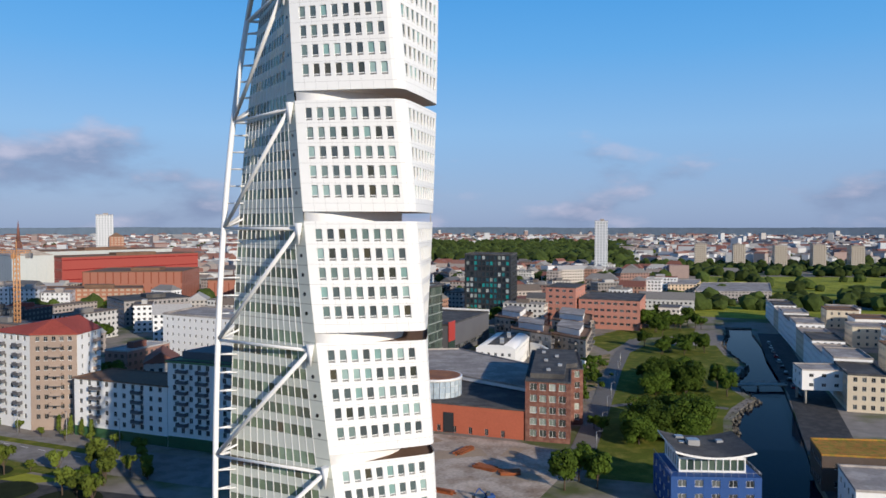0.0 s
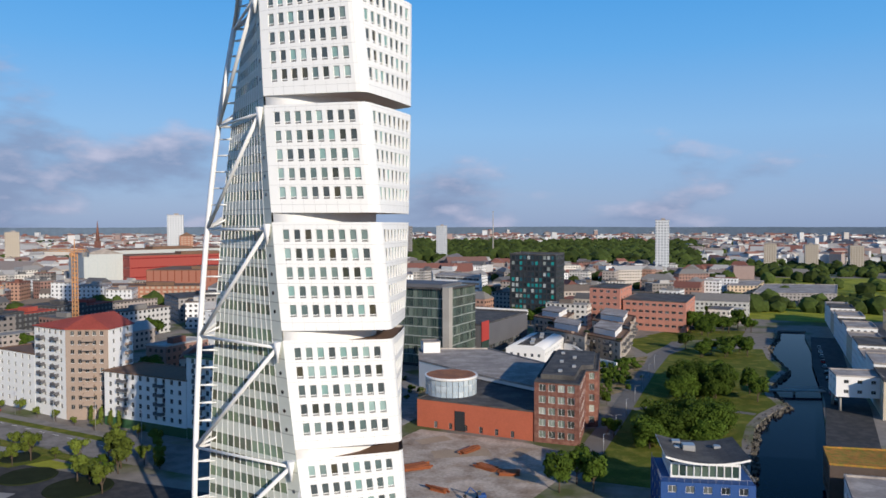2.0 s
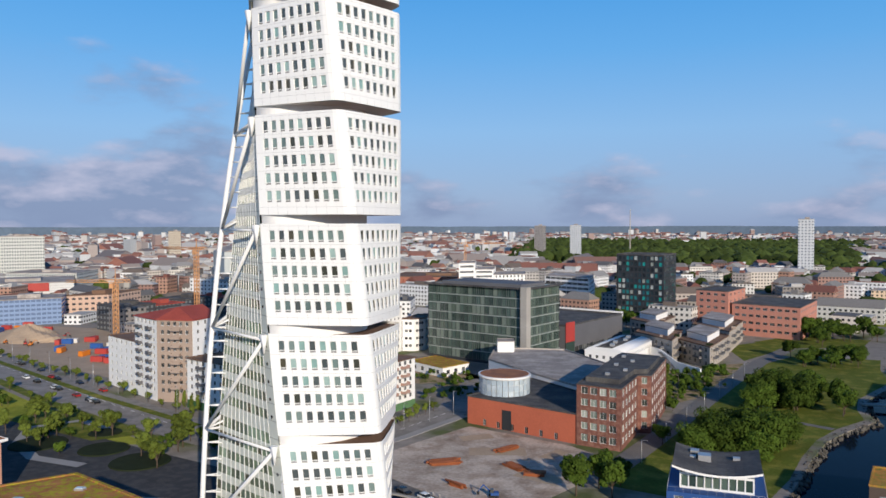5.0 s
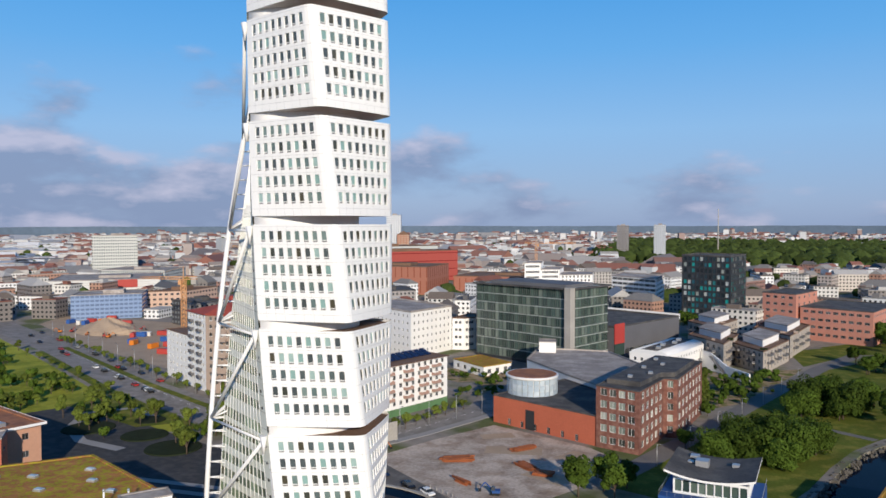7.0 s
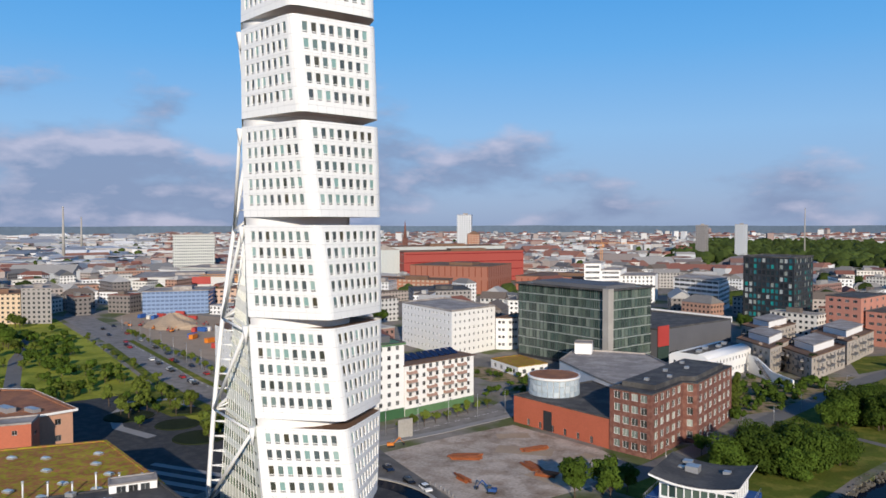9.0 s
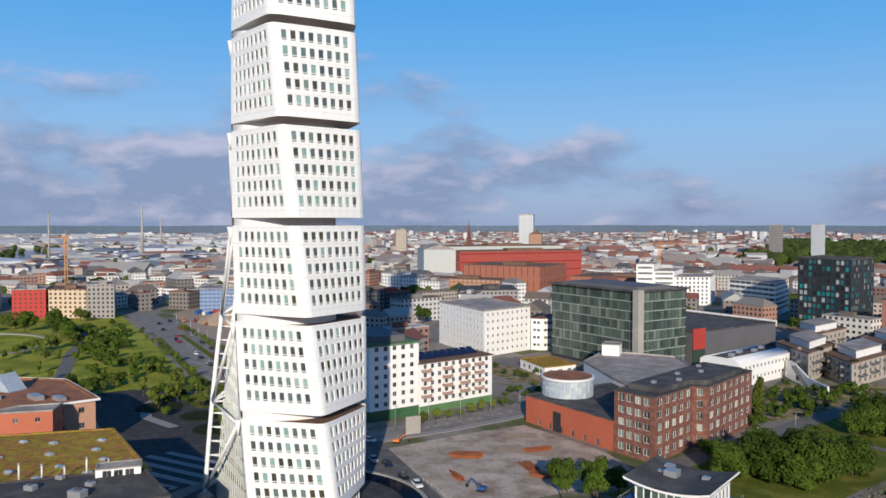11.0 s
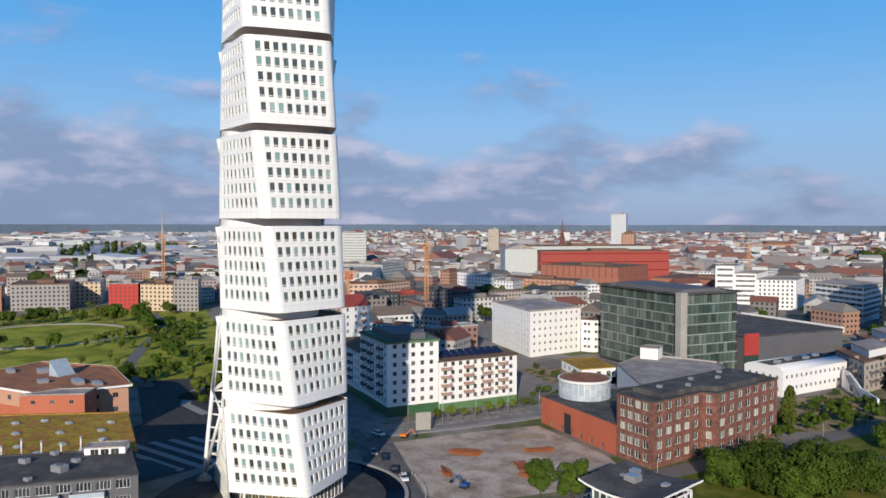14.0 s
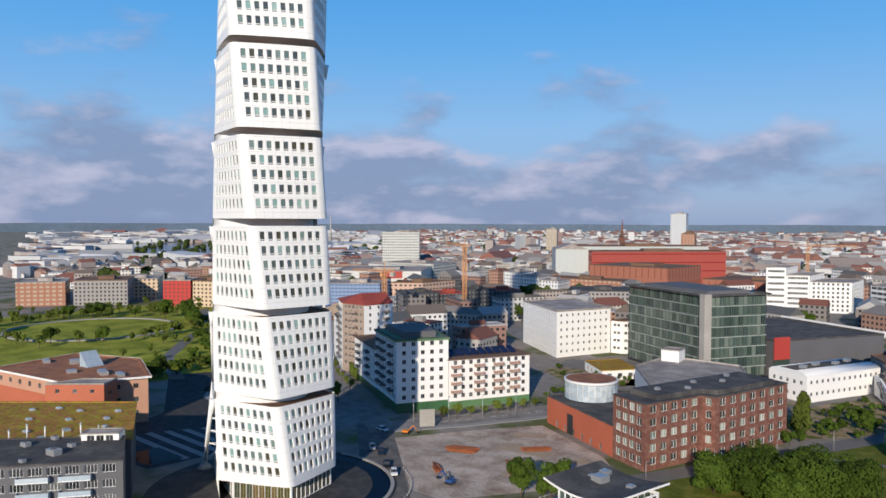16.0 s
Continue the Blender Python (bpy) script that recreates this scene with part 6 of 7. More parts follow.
for f in ([(-172, 332), (-119, 312), (-121, 350), (-174, 370)], [(-102.7, 338), (-49.7, 322), (-41, 352), (-94, 368)], [(-110, 400), (-50, 395), (-41, 470), (-100, 480)], [(-178, 577), (-130, 609), (-143, 653), (-178, 622)], [(-108, 588), (-69, 568), (-73, 612), (-112, 632)], [(-40, 509), (-6, 500), (-2, 536), (-36, 545)], [(33, 468), (68, 455), (80, 505), (45, 518)], [(-196, 231), (-142, 217), (-143, 240), (-190, 245)], [(-140, 200), (-75, 195), (-67, 247), (-136, 226)]):
    TAKEN.append(f)
random.seed(11)
count, tries = 0, 0
STYLES = ("flat", "flat", "gable", "hip")
while count < 300 and tries < 20000:
    tries += 1
    a, r = radians(random.uniform(52, 168)), random.uniform(17.0, 31.5) ** 2
    if r < 300 or r > 990:
        continue
    p = (55 + r * math.cos(a), 15 + r * math.sin(a))
    w, d = random.uniform(14, 42), random.uniform(10, 15)
    near = r < 420
    if not clear(p, w * 0.5 + 3):
        continue
    turn = random.choice((-17, -17, 73, 73, 20, 110)) + random.uniform(-4, 4)
    f = rect(p[0] - w / 3, p[1], w, d, turn)
    h = random.choice((6, 8, 10, 12, 13, 15, 16)) * (0.8 if near else 1)
    st = random.choice(STYLES)
    block("town_house", "town house with rows of windows and a {} roof".format({"flat": "flat", "gable": "pitched", "hip": "hipped"}[st]), "house", f, h, CITY_WALL, CITY_ROOF_NEAR, st, group="town houses")
    TAKEN.append(f)
    count += 1

# the far town, too small to tell apart; haze is put into its wall colours
random.seed(5)
bm = bmesh.new()
for _ in range(10500):
    a, r = radians(random.uniform(48, 172)), random.uniform(29.5, 67.5) ** 2
    p = (55 + r * math.cos(a), 15 + r * math.sin(a))
    if inside(p, KEEP[2]) or inside(p, WOODED) or inside(p, BELT) or inside(p, HARBOUR):
        continue
    if math.sin(a * 37) * math.sin(r / 210.0) > 0.62:
        continue
    k = 1.0 + (r - 870) / 5200.0
    w, d, h = random.uniform(10, 32) * k, random.uniform(9, 15) * k, random.choice((4, 6, 7, 9, 10, 12, 14)) * (1 + 0.15 * random.random())
    if random.random() < 0.02 and r > 1500:
        h, w = random.uniform(20, 38), 18
    elif random.random() < 0.04:
        h, w, d = random.uniform(7, 11), random.uniform(50, 110), random.uniform(24, 40)
    docks = a > radians(146) and r > 1050
    if docks:
        if random.random() < 0.45:
            continue
        w, d, h = w * random.uniform(1.4, 3.6), d * random.uniform(1.0, 2.2), min(h, 10)
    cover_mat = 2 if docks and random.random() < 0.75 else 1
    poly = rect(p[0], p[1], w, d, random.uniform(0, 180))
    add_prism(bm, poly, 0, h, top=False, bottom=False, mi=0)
    e = [Vector((*q, h + 0.02)) for q in poly]
    if random.random() < (0.9 if docks else 0.5):
        bm.faces.new([bm.verts.new(q) for q in e]).material_index = cover_mat
    else:
        rise = d * 0.3
        m0, m1 = (e[0] + e[3]) / 2 + Vector((0, 0, rise)), (e[1] + e[2]) / 2 + Vector((0, 0, rise))
        v = [bm.verts.new(q) for q in (*e, m0, m1)]
        for q in ((0, 1, 5, 4), (2, 3, 4, 5), (1, 2, 5), (3, 0, 4)):
            bm.faces.new([v[i] for i in q]).material_index = cover_mat
tagged(part("distant_town", bm, [CITY_HAZED, CITY_ROOF, DOCK_ROOF]), "distant town of haze-paled walls and red roofs", "town", kind="stuff")

named("long_shed", "long low shed with a pale flat roof", "hall", (209.2, 649.7), (145.2, 648.5), (241.1, 752), 7.5, W_GREY, GREY_ROOF)
named("long_shed", "low pale shed behind the canal", "hall", (162.6, 714.1), (136.5, 711.7), (182.8, 779.9), 8.5, W_CREAM, GREY_ROOF)
# masts and chimneys on the skyline
for x, y, h, r in ((-170, 1500, 92, 1.6), (-1200, 700, 95, 3.0), (-1150, 520, 84, 2.2), (-1500, 900, 80, 3.0)):
    c = thing("chimney_mast", "slim pale chimney mast on the skyline", "chimney", (x, y, 0))
    bm = bmesh.new()
    add_tube(bm, (0, 0, 0), (0, 0, h), r, r * 0.4, 10)
    part("shaft", bm, CONCRETE, c)
    bm = bmesh.new()
    add_tube(bm, (0, 0, h - 2), (0, 0, h), r * 0.6, n=10)
    part("rim", bm, ALU, c)

# wooded ridge that closes the horizon, its blue tint painted in for haze
bm = bmesh.new()
ring = []
for k in range(181):
    a = radians(20 + k)
    hgt = 52 + 2.0 * math.sin(k * 0.37) * math.sin(k * 0.11) + 0.8 * math.sin(k * 1.7)
    ring.append([bm.verts.new((4750 * math.cos(a), 4750 * math.sin(a), 0)), bm.verts.new((4780 * math.cos(a), 4780 * math.sin(a), hgt)), bm.verts.new((4890 * math.cos(a), 4890 * math.sin(a), hgt - 10))])
for k in range(180):
    for e in range(2):
        bm.faces.new((ring[k][e], ring[k][e + 1], ring[k + 1][e + 1], ring[k + 1][e]))
tagged(part("backdrop", bm, RIDGE), "wooded ridge on the horizon tinted blue for haze", "ridge", kind="structure")
# ---- trees and shrubs ----


def tree_parts(seed, h, spread, leaf_n, leaf_size, lobes, pale=False, slim=False):
    """Meshes of one tree: a tapered trunk with limbs, and a crown of many small leaves in uneven lobes."""
    rnd = random.Random(seed)
    bm = bmesh.new()
    fork = h * 0.32
    add_tube(bm, (0, 0, -0.2), (0, 0, fork), 0.026 * h, 0.018 * h, 7)
    centres = []
    for k in range(lobes):
        a = rnd.uniform(0, 6.28)
        if slim:
            c = Vector((math.cos(a) * spread * 0.15, math.sin(a) * spread * 0.15, h * (0.2 + 0.75 * k / lobes)))
            r = spread * (0.5 - 0.28 * k / lobes)
        else:
            q = rnd.uniform(0.25, 0.62) * spread
            c = Vector((math.cos(a) * q, math.sin(a) * q, h * (rnd.uniform(0.22, 0.8) if spread > 8 else rnd.uniform(0.38, 0.84))))
            r = spread * rnd.uniform(0.26, 0.42)
        centres.append((c, r))
        add_tube(bm, (0, 0, fork * rnd.uniform(0.7, 1.0)), c, 0.012 * h, 0.004 * h, 5, cap=False)
    trunk = bpy.data.meshes.new("trunk")
    bm.to_mesh(trunk)
    bm.free()
    trunk.materials.append(BARK)
    verts, faces = [], []
    for k in range(leaf_n):
        c, r = centres[rnd.randrange(lobes)]
        d = Vector((rnd.gauss(0, 1), rnd.gauss(0, 1), rnd.gauss(0, 1) + 0.25)).normalized()
        p = c + Vector((d.x, d.y, d.z * (1.5 if slim else 0.85))) * (r * rnd.uniform(0.72, 1.05))
        up = (d + Vector((rnd.uniform(-0.55, 0.55), rnd.uniform(-0.55, 0.55), rnd.uniform(-0.3, 0.8)))).normalized()
        u = up.orthogonal().normalized()
        u.rotate(Matrix.Rotation(rnd.uniform(0, 6.28), 3, up))
        v = up.cross(u)
        s = leaf_size * rnd.uniform(0.6, 1.3)
        i = len(verts)
        verts += [p - u * s - v * s * 0.6, p + u * s * 0.8 - v * s * 0.7, p + u * s + v * s * 0.6 + up * s * 0.3, p - u * s * 0.7 + v * s * 0.8]
        faces.append((i, i + 1, i + 2, i + 3))
    crown = bpy.data.meshes.new("crown")
    crown.from_pydata([tuple(q) for q in verts], [], faces)
    crown.materials.append(LEAF_PALE if pale else LEAF)
    return trunk, crown


KINDS = {"broad": [tree_parts(s, 11, 5.2, 2300, 0.34, 15) for s in (1, 2, 3)], "young": [tree_parts(s, 6.5, 2.8, 800, 0.25, 9, True) for s in (4, 5)], "shrub": [tree_parts(s, 3.2, 2.6, 380, 0.28, 7) for s in (6, 7)], "slim": [tree_parts(9, 13, 3.4, 800, 0.34, 10, True, True)], "great": [tree_parts(s, 15, 9.5, 9000, 0.36, 34) for s in (12, 13, 14)]}
LABELS = {"broad": ("tree", "leafy green broad-crowned tree", "tree"), "young": ("young_tree", "young pale-green street tree", "tree"), "shrub": ("shrub", "dense low dark green shrub", "shrub"), "slim": ("slim_tree", "slim upright pale-green tree", "tree"), "great": ("tree", "great spreading dark-green tree by the canal", "tree")}
tree_rnd = random.Random(21)


def plant(kind, x, y, s=1.0, group=""):
    trunk, crown = tree_rnd.choice(KINDS[kind])
    name, label, cat = LABELS[kind]
    ob = thing(name, label, cat, (x, y, 0), tree_rnd.uniform(0, 360), group)
    ob.scale = (s, s, s * tree_rnd.uniform(0.88, 1.12))
    placed("trunk", trunk, ob, Matrix())
    placed("crown", crown, ob, Matrix())


for x, y, s in ((28, 216, 0.65), (35, 222, 0.85), (45, 228, 0.85), (40, 236, 0.75), (32, 230, 0.7), (51, 238, 0.62), (44, 220, 0.6), (37, 243, 0.6), (47, 246, 0.6)):
    plant("great", x, y, s, "canal trees")
for k in range(26):
    x, y = tree_rnd.uniform(42, 72), tree_rnd.uniform(280, 316)
    plant("broad" if k % 3 else "great", x, y, tree_rnd.uniform(0.6, 0.85), "canal trees")
for k in range(14):
    plant("broad", tree_rnd.uniform(58, 90), tree_rnd.uniform(370, 400), tree_rnd.uniform(0.6, 0.9), "canal trees")
for k in range(14):
    plant("broad", tree_rnd.uniform(70, 108), tree_rnd.uniform(430, 480), tree_rnd.uniform(0.8, 1.2))
for k in range(12):
    plant("broad", tree_rnd.uniform(-38, 2), tree_rnd.uniform(470, 498), tree_rnd.uniform(0.8, 1.1))
for k in range(16):
    plant("shrub", 22 + 1.1 * k + tree_rnd.uniform(-3, 3) - 8, 262 + 5.6 * k, tree_rnd.uniform(0.7, 1.3))
for k in range(9):
    plant("shrub", tree_rnd.uniform(14, 30), tree_rnd.uniform(300, 345), tree_rnd.uniform(0.8, 1.5))
for x, y, s in ((8, 183, 0.8), (12.5, 187, 0.7), (4, 176, 0.85), (12, 178, 0.8), (17, 232, 0.45), (18.5, 226, 0.5)):
    plant("broad", x, y, s)
plant("slim", 14, 280, 1.25)
plant("slim", 12.5, 286, 0.9)
# street trees
for k in range(22):
    t = k / 21.0
    plant("young", -120 - 200 * t, 199 + 68 * t + tree_rnd.uniform(-1, 1), tree_rnd.uniform(0.5, 0.8), "street trees")
    if k % 2:
        plant("young", -122 - 190 * t, 174 + 63 * t + tree_rnd.uniform(-1, 1), tree_rnd.uniform(0.5, 0.85), "street trees")
for k in range(9):
    plant("young", -63.5 + 0.7 * k, 196 + 5.2 * k, tree_rnd.uniform(0.5, 0.8), "street trees")
for x, y in ((-141, 211), (-137, 210), (-133, 208.5), (-146, 213)):
    plant("slim", x, y, 0.45)
# plaza and park
for k in range(26):
    x, y = tree_rnd.uniform(-178, -96), tree_rnd.uniform(146, 182)
    plant("young" if k % 3 else "shrub", x, y, tree_rnd.uniform(0.8, 1.3), "plaza trees")
for k in range(60):
    a = tree_rnd.uniform(0, 6.28)
    r = 55 + abs(tree_rnd.gauss(0, 6))
    plant("young" if k % 4 else "broad", -352 + r * math.cos(a), 152 + r * math.sin(a), tree_rnd.uniform(0.8, 1.25), "park trees")
for k in range(30):
    t = tree_rnd.random()
    plant("young" if k % 3 else "broad", -182 - 24 * t + tree_rnd.uniform(-6, 6), 134 + 56 * t + tree_rnd.uniform(-6, 6), tree_rnd.uniform(0.5, 0.9), "park trees")
for k in range(14):
    plant("young", tree_rnd.uniform(-300, -225), tree_rnd.uniform(140, 190), tree_rnd.uniform(0.5, 0.9), "park trees")
for k in range(64):
    t = tree_rnd.random()
    plant("shrub", -195 - 165 * t + tree_rnd.uniform(-14, 6), 184 + 62 * t + tree_rnd.uniform(-26, 4), tree_rnd.uniform(0.8, 1.7), "park shrubs")
for k in range(46):
    plant("young", tree_rnd.uniform(-460, -395), tree_rnd.uniform(60, 262), tree_rnd.uniform(0.8, 1.3), "park trees")
for k in range(10):
    plant("young", tree_rnd.uniform(-185, -105), tree_rnd.uniform(164, 186), tree_rnd.uniform(0.9, 1.35), "plaza trees")
# green between the houses
for k in range(110):
    a, r = radians(tree_rnd.uniform(55, 160)), tree_rnd.uniform(300, 640)
    p = (55 + r * math.cos(a), 15 + r * math.sin(a))
    if clear(p, 2):
        plant("broad", p[0], p[1], tree_rnd.uniform(0.7, 1.2))


def woods(name, label, spots, size, seed):
    """Far woodland: ragged clumps joined into one."""
    rnd = random.Random(seed)
    bm = bmesh.new()
    for x, y in spots:
        r = size * rnd.uniform(0.6, 1.3)
        g0 = len(bm.verts)
        bmesh.ops.create_icosphere(bm, subdivisions=2 if x * x + y * y < 1.4e6 else 1, radius=1.0, matrix=Matrix.Translation((x, y, r * 0.55)) @ Matrix.Diagonal((r, r, r * rnd.uniform(0.7, 1.0), 1)))
        bm.verts.ensure_lookup_table()
        for v in bm.verts[g0:]:
            v.co += Vector((rnd.uniform(-1, 1), rnd.uniform(-1, 1), rnd.uniform(-1, 1))) * r * 0.16
    tagged(part(name, bm, WOODS), label, "woods", kind="stuff")


rw = random.Random(31)
woods("park_woods", "dark green wood beyond the offices", [(rw.uniform(-0.27, 0.15) * y, y) for y in (rw.uniform(1250, 2700) for _ in range(1900))], 11.0, 1)
woods("meadow_woods", "tree belts round the meadow", [(rw.uniform(110, 620), rw.choice((rw.uniform(575, 640), rw.uniform(965, 1180), rw.uniform(965, 1290)))) for _ in range(620)], 6.5, 2)
woods("hill_woods", "dark green trees before the pale distant tower", [(rw.uniform(10, 170), rw.uniform(860, 945)) for _ in range(110)], 6.5, 4)
woods("town_trees", "trees between the far houses", [(55 + r * math.cos(a), 15 + r * math.sin(a)) for a, r in ((radians(rw.uniform(50, 165)), rw.uniform(620, 3600)) for _ in range(2100))], 7.0, 3)
for k in range(40):
    x, y = tree_rnd.uniform(2, 34), tree_rnd.uniform(282, 350)
    plant("shrub", x, y, tree_rnd.uniform(0.5, 1.1), "garden shrubs")
for k in range(22):
    plant("shrub", tree_rnd.uniform(-104, -62), tree_rnd.uniform(282, 300), tree_rnd.uniform(0.4, 0.9), "garden shrubs")
for k in range(16):
    plant("shrub", tree_rnd.uniform(-70, -50), tree_rnd.uniform(250, 285), tree_rnd.uniform(0.5, 1.0), "garden shrubs")

# ---- the building lot, cars, site ----


def car(x, y, turn, paint, label, group="parked cars"):
    c = thing("car", label, "car", (x, y, 0.06), turn, group)
    bm = bmesh.new()
    prof = [(-2.1, 0.35), (2.1, 0.35), (2.15, 0.75), (1.2, 0.92), (-2.1, 0.95)]
    for s in (0,):
        lo = [bm.verts.new((px, -0.88, pz)) for px, pz in prof]
        hi = [bm.verts.new((px, 0.88, pz)) for px, pz in prof]
        for k in range(5):
            bm.faces.new((lo[k], lo[(k + 1) % 5], hi[(k + 1) % 5], hi[k]))
        bm.faces.new(lo[::-1])
        bm.faces.new(hi)
    bmesh.ops.recalc_face_normals(bm, faces=bm.faces)
    bmesh.ops.bevel(bm, geom=bm.edges[:], offset=0.07, segments=2, affect="EDGES")
    part("body", bm, paint, c)
    bm = bmesh.new()
    prof = [(-1.9, 0.93), (1.15, 0.91), (0.45, 1.42), (-1.3, 1.44)]
    lo = [bm.verts.new((px, -0.80 + 0.1 * (pz > 1.2), pz)) for px, pz in prof]
    hi = [bm.verts.new((px, 0.80 - 0.1 * (pz > 1.2), pz)) for px, pz in prof]
    for k in range(4):
        bm.faces.new((lo[k], lo[(k + 1) % 4], hi[(k + 1) % 4], hi[k]))
    bm.faces.new(lo[::-1])
    bm.faces.new(hi)
    part("cabin_glass", bm, GLASS_DARK, c)
    bm = bmesh.new()
    add_box(bm, -1.25, -0.7, 1.42, 0.42, 0.7, 1.49)
    part("roof", bm, paint, c)
    for wx in (-1.35, 1.35):
        for wy in (-0.85, 0.85):
            bm = bmesh.new()
            add_tube(bm, (wx, wy - 0.1, 0.32), (wx, wy + 0.1, 0.32), 0.32, n=12)
            part("wheel", bm, TYRE, c)
    return c


P_, N_ = CAR_PAINTS, ("silver", "dark blue", "white", "black", "red")
for (x, y), turn, k in (((-49.7, 167.1), -28, 0), ((-44.4, 166.9), -28, 1), ((-34.1, 162.4), -28, 3), ((-27.7, 160.6), -28, 2), ((-63.9, 179.1), 8, 2), ((-108.4, 204.8), -18, 3), ((-98.6, 213.4), -20, 3), ((-392.6, 465.5), 10, 4), ((-139.4, 216.2), -20, 3)):
    car(x, y, turn, P_[k], "{} car on the asphalt street".format(N_[k]))
rc = random.Random(8)
for k in range(24):
    t = rc.random()
    x, y = -150 - 250 * t, 200 + 90 * t + rc.choice((-5, -2.5, 3, 6))
    i = rc.randrange(5)
    car(x, y, -20 + rc.choice((0, 180)), P_[i], "{} car on the main road".format(N_[i]))
for k in range(10):
    i = rc.randrange(5)
    car(101 + 0.245 * 14 * k - 4, 284 + 14 * k, 76, P_[i], "{} car parked on the quay".format(N_[i]), "quay cars")


def pile(x, y, turn, n, length, label):
    p = thing("steel_pile", label, "steel beams", (x, y, 0.07), turn, "steel piles")
    rp = random.Random(int(x * 7 + y))
    for k in range(n):
        bm = bmesh.new()
        l = length * rp.uniform(0.7, 1.0)
        yy, zz = (k % max(3, n // 2)) * 0.62, (k // max(3, n // 2)) * 0.36
        for a, b, c, d in ((-0.25, 0.0, 0.25, 0.06), (-0.04, 0.06, 0.04, 0.28), (-0.25, 0.28, 0.25, 0.34)):
            add_box(bm, -l / 2, a, b, l / 2, c, d)
        part("beam", bm, RUST, p, m=pose(rp.uniform(-0.6, 0.6), yy, zz, 0, 0, rp.uniform(-4, 4)))


for (x, y), turn, n, l in (((-32.7, 185.6), 35, 14, 10), ((-20.9, 204), 62, 8, 9), ((-15.6, 189.2), -30, 10, 8), ((-8.8, 185.4), 5, 12, 6), ((-24.7, 171.3), -25, 7, 6)):
    pile(x, y, turn, n, l, "pile of rusty steel beams on the gravel")


def digger(x, y, turn, paint, label):
    d = thing("excavator", label, "excavator", (x, y, 0.06), turn)
    d.scale = (0.68, 0.68, 0.68)
    for s in (-1.0, 1.0):
        bm = bmesh.new()
        add_box(bm, -1.6, s - 0.3, 0.05, 1.6, s + 0.3, 0.85)
        bmesh.ops.bevel(bm, geom=bm.edges[:], offset=0.2, segments=2, affect="EDGES")
        part("track", bm, TYRE, d)
    bm = bmesh.new()
    add_box(bm, -1.7, -1.2, 0.9, 1.2, 1.2, 1.9)
    bmesh.ops.bevel(bm, geom=bm.edges[:], offset=0.12, segments=2, affect="EDGES")
    part("body", bm, paint, d)
    bm = bmesh.new()
    add_box(bm, 0.1, 0.1, 1.9, 1.3, 1.15, 3.1)
    part("cab", bm, GLASS_DARK, d)
    bm = bmesh.new()
    add_tube(bm, (1.0, -0.4, 1.6), (3.6, -0.4, 4.2), 0.28, 0.2, 6)
    add_tube(bm, (3.6, -0.4, 4.2), (5.4, -0.4, 1.8), 0.2, 0.14, 6)
    part("arm", bm, paint, d)
    bm = bmesh.new()
    add_box(bm, 5.0, -0.9, 0.9, 5.9, 0.1, 1.8)
    part("bucket", bm, TYRE, d)


ORANGE = mat("orange_machine_paint", (0.62, 0.19, 0.02), 0.5, var=0.1)
for (x, y), t in (((-56.8, 183.2), 40),):
    digger(x, y, t, ORANGE, "small orange excavator at the lot")
digger(*(-13.6, 168), 200, BLUE_WALL, "small blue loader on the lot")
rs = random.Random(4)
for k in range(16):
    digger(-300 - 60 * rs.random(), 285 + 40 * rs.random(), rs.uniform(0, 360), ORANGE if k % 3 else RED_SHEET, "orange machine on the building site")
SITE_BLUE = mat("blue_container_paint", (0.03, 0.10, 0.32), 0.5, var=0.15)
SITE_PALE = mat("pale_container_paint", (0.60, 0.58, 0.54), 0.5, var=0.15)


def container(x, y, turn, paint, label):
    c = thing("site_container", label, "container", (x, y, 0.06), turn, "site containers")
    bm = bmesh.new()
    add_box(bm, -3.0, -1.2, 0.12, 3.0, 1.2, 2.6)
    bmesh.ops.bevel(bm, geom=bm.edges[:], offset=0.06, segments=1, affect="EDGES")
    part("body", bm, paint, c)
    for sy in (-0.6, 0.6):
        bm = bmesh.new()
        add_box(bm, 3.0, sy - 0.55, 0.3, 3.05, sy + 0.55, 2.45)
        part("door", bm, paint, c)


for k in range(46):
    t = rs.random()
    x, y = -222 - 170 * t, 262 + 62 * t + rs.uniform(-4, 26)
    if math.hypot(x + 330, (y - 305) * 1.4) < 27:
        continue
    i = (0, 1, 0, 2, 3, 0)[k % 6]
    container(x, y, rs.choice((20, 110)) + rs.uniform(-12, 12), (RED_SHEET, ORANGE, SITE_BLUE, SITE_PALE)[i], ("red", "orange", "blue", "pale grey")[i] + " steel container on the building site")
mound = thing("sand_mound", "large pale heap of sand", "sand heap", (-330, 305, 0))
bm = bmesh.new()
rings = []
for i in range(9):
    r, z = 24 * (1 - i / 9.0), 9.0 * (i / 9.0) ** 0.9
    rings.append([bm.verts.new((r * math.cos(a) * (1 + 0.12 * math.sin(3 * a + i)), r * 0.7 * math.sin(a), z + 0.5 * math.sin(5 * a + i) * (i > 0))) for a in (2 * math.pi * k / 28 for k in range(28))])
for i in range(8):
    for k in range(28):
        bm.faces.new((rings[i][k], rings[i][(k + 1) % 28], rings[i + 1][(k + 1) % 28], rings[i + 1][k]))
bm.faces.new(rings[-1])
part("sand", bm, SAND, mound)
booth = thing("site_board", "tall grey site board on posts", "board", (*(-58.5, 192.1), 0), 65)
bm = bmesh.new()
add_box(bm, -2.4, -0.15, 0.6, 2.4, 0.15, 6.0)
part("panel", bm, CONCRETE, booth)
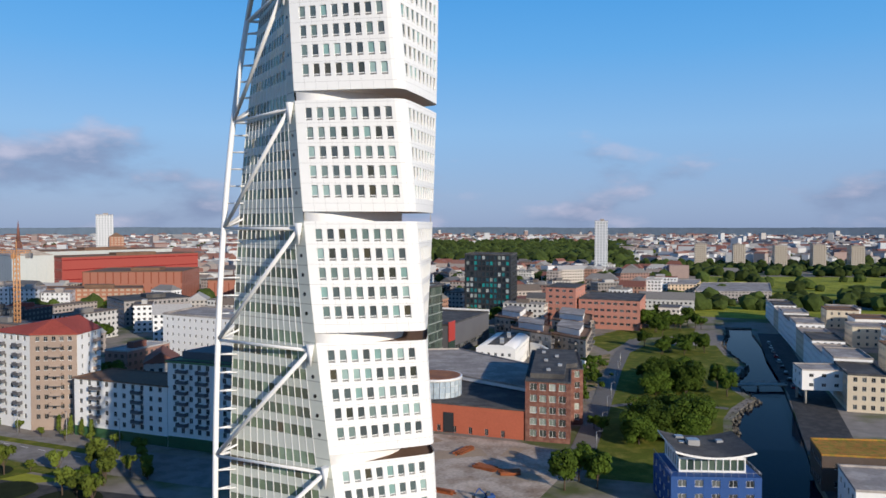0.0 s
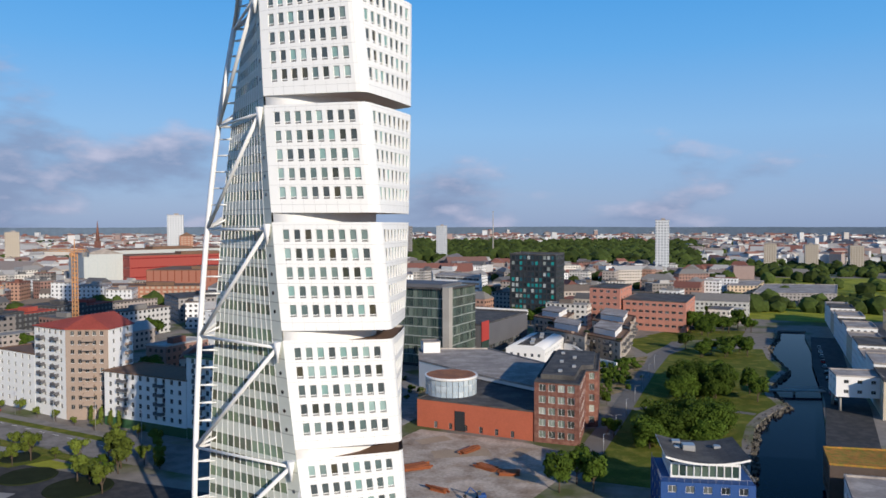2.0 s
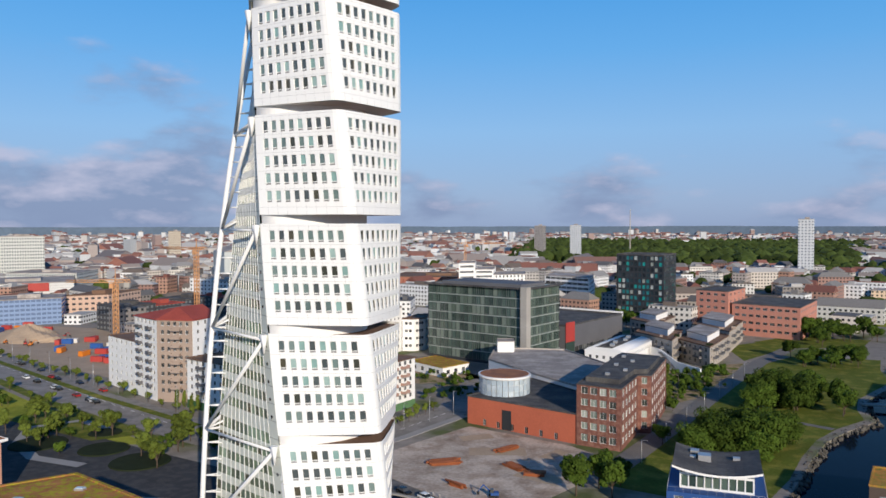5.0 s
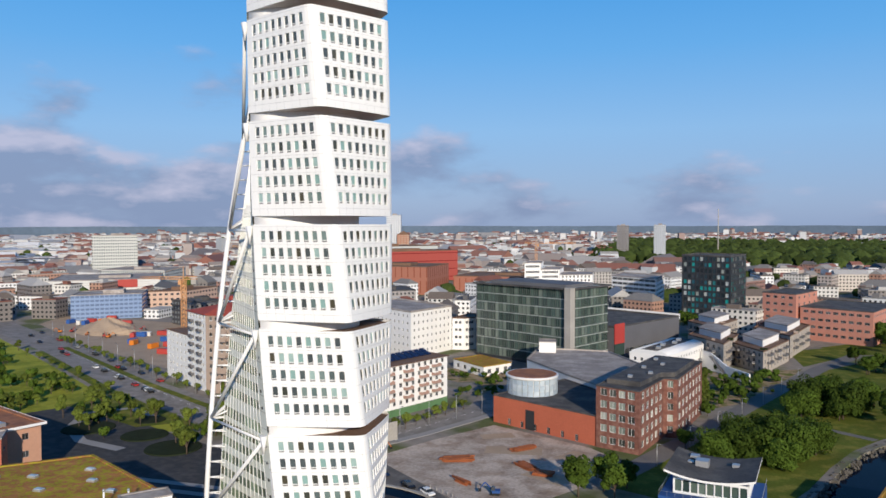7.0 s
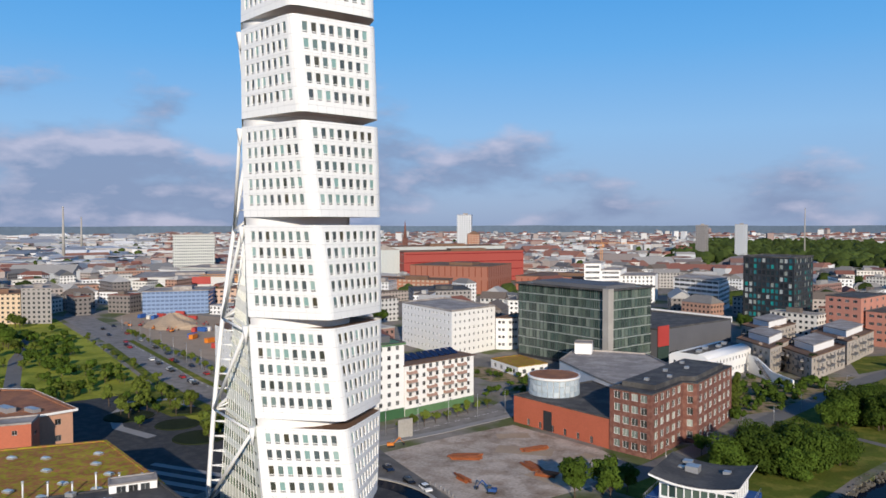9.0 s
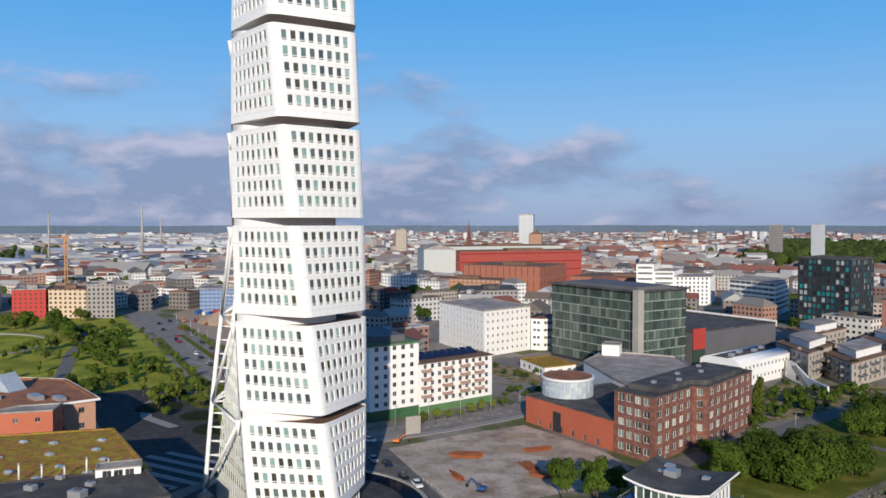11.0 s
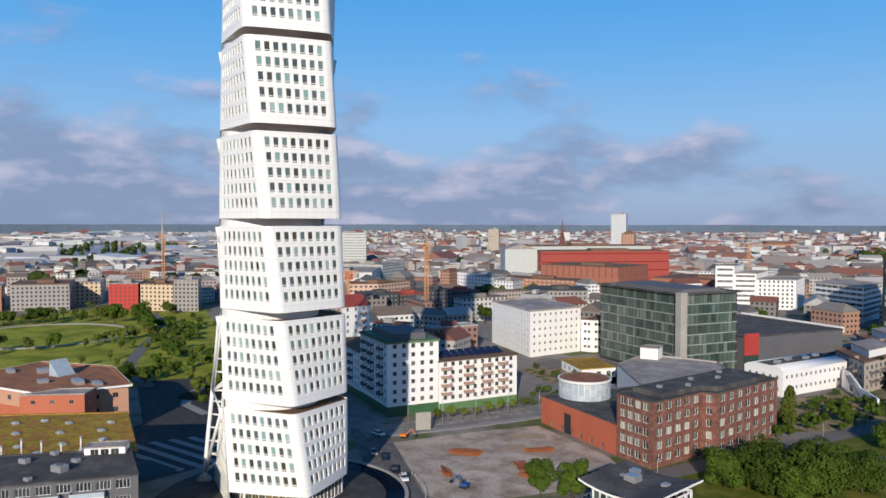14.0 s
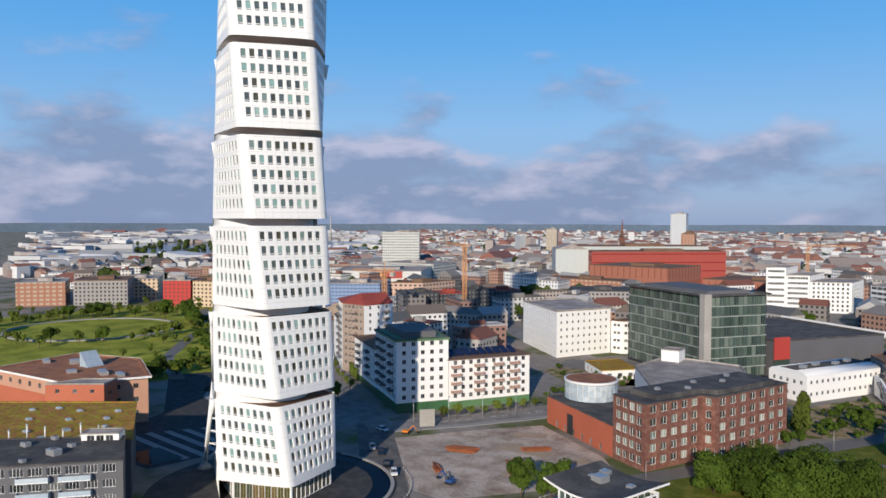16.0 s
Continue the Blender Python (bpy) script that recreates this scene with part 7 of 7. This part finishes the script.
for x in (-2.0, 2.0):
    bm = bmesh.new()
    add_tube(bm, (x, 0.25, 0), (x, 0.25, 5.5), 0.12, n=8)
    part("post", bm, ALU, booth)


def lamp_post(x, y, h=8.0, turn=0.0):
    l = thing("street_lamp", "slim grey street lamp", "lamp", (x, y, 0), turn, "street lamps")
    bm = bmesh.new()
    add_tube(bm, (0, 0, 0), (0, 0, h), 0.10, 0.06, 8)
    part("pole", bm, ALU, l)
    bm = bmesh.new()
    add_tube(bm, (0, 0, h), (1.2, 0, h + 0.15), 0.05, n=6)
    part("arm", bm, ALU, l)
    bm = bmesh.new()
    add_box(bm, 0.9, -0.15, h + 0.05, 1.6, 0.15, h + 0.2)
    part("head", bm, GREY_CLAD, l)


for k in range(12):
    lamp_post(-118 - 20 * k, 197 + 7 * k, 9, -70)
for k in range(7):
    lamp_post(15 + 4.2 * k, 207 + 22 * k, 6, 0)
for k in range(5):
    lamp_post(-66 + 4 * k, 192 + 11 * k, 8, -20)
# bollards between street and pool
for k in range(26):
    p = Vector((AXIS.x + 33.5 * math.cos(radians(-8 + 3.4 * k)), AXIS.y + 33.5 * math.sin(radians(-8 + 3.4 * k))))
    b = thing("bollard", "short pale bollard on the terrace edge", "bollard", (p.x, p.y, 0.0), group="bollards")
    bm = bmesh.new()
    add_tube(bm, (0, 0, 0), (0, 0, 0.9), 0.16, 0.13, 8)
    part("post", bm, STRIPE, b)
# vents on the near roofs
rv = random.Random(2)
for x, y in ((-58, 98), (-66, 100), (-72, 104), (-60, 90), (-70, 92), (-78, 96), (-64, 82), (-76, 84), (-86, 86), (-84, 92), (-56, 84), (-52, 92)):
    v = thing("roof_light", "small pale roof light on the sedum", "roof light", (x, y, 15.25), 14, "roof lights")
    bm = bmesh.new()
    add_box(bm, -0.9, -0.6, 0, 0.9, 0.6, 0.35)
    part("curb", bm, ALU, v)
    bm = bmesh.new()
    add_box(bm, -0.75, -0.45, 0.35, 0.75, 0.45, 0.5)
    part("dome", bm, GLASS_DRUM, v)
for k in range(9):
    p = Vector((-45.5, 97.6)).lerp(Vector((-62.5, 69.0)), k / 8.5)
    v = thing("vent_pipe", "white vent pipe beside the felt roof", "vent pipe", (p.x - 1.8, p.y + 0.6, 15.2), group="vent pipes")
    bm = bmesh.new()
    add_tube(bm, (0, 0, 0), (0, 0, 2.2 + (k % 3) * 0.6), 0.16, n=10)
    part("pipe", bm, WHITE_STEEL, v)
    bm = bmesh.new()
    add_tube(bm, (0, 0, 2.1 + (k % 3) * 0.6), (0, 0, 2.45 + (k % 3) * 0.6), 0.24, n=10)
    part("cowl", bm, ALU, v)
for x, y, s in ((-38, 84, 1.4), (-42, 88, 0.8), (-48, 80, 1.0), (-36, 78, 0.7), (-50, 86, 0.8)):
    v = thing("roof_unit", "grey ventilation unit on the felt roof", "roof unit", (x, y, 16.25), 23)
    bm = bmesh.new()
    add_box(bm, -s, -s * 0.7, 0, s, s * 0.7, s * 0.9)
    bmesh.ops.bevel(bm, geom=bm.edges[:], offset=0.06, segments=1, affect="EDGES")
    part("casing", bm, ALU, v)
    bm = bmesh.new()
    add_tube(bm, (0, 0, s * 0.9), (0, 0, s * 1.05), s * 0.45, n=14)
    part("fan_cover", bm, GREY_CLAD, v)
sk = thing("roof_skylight", "raised glazed skylight on the brown roof", "skylight", (-147, 112, 14.5), 20)
bm = bmesh.new()
v = [bm.verts.new(p) for p in ((-2.5, -3, 0), (2.5, -3, 0), (2.5, 3, 0), (-2.5, 3, 0), (-2.5, 3, 5), (-2.5, -3, 5))]
for q in ((0, 1, 5), (1, 2, 4, 5), (2, 3, 4), (3, 0, 5, 4), (3, 2, 1, 0)):
    bm.faces.new([v[i] for i in q])
part("hood", bm, GLASS_DRUM, sk)
bm = bmesh.new()
add_box(bm, -2.7, -3.2, -0.1, 2.7, 3.2, 0.25)
part("curb", bm, ALU, sk)
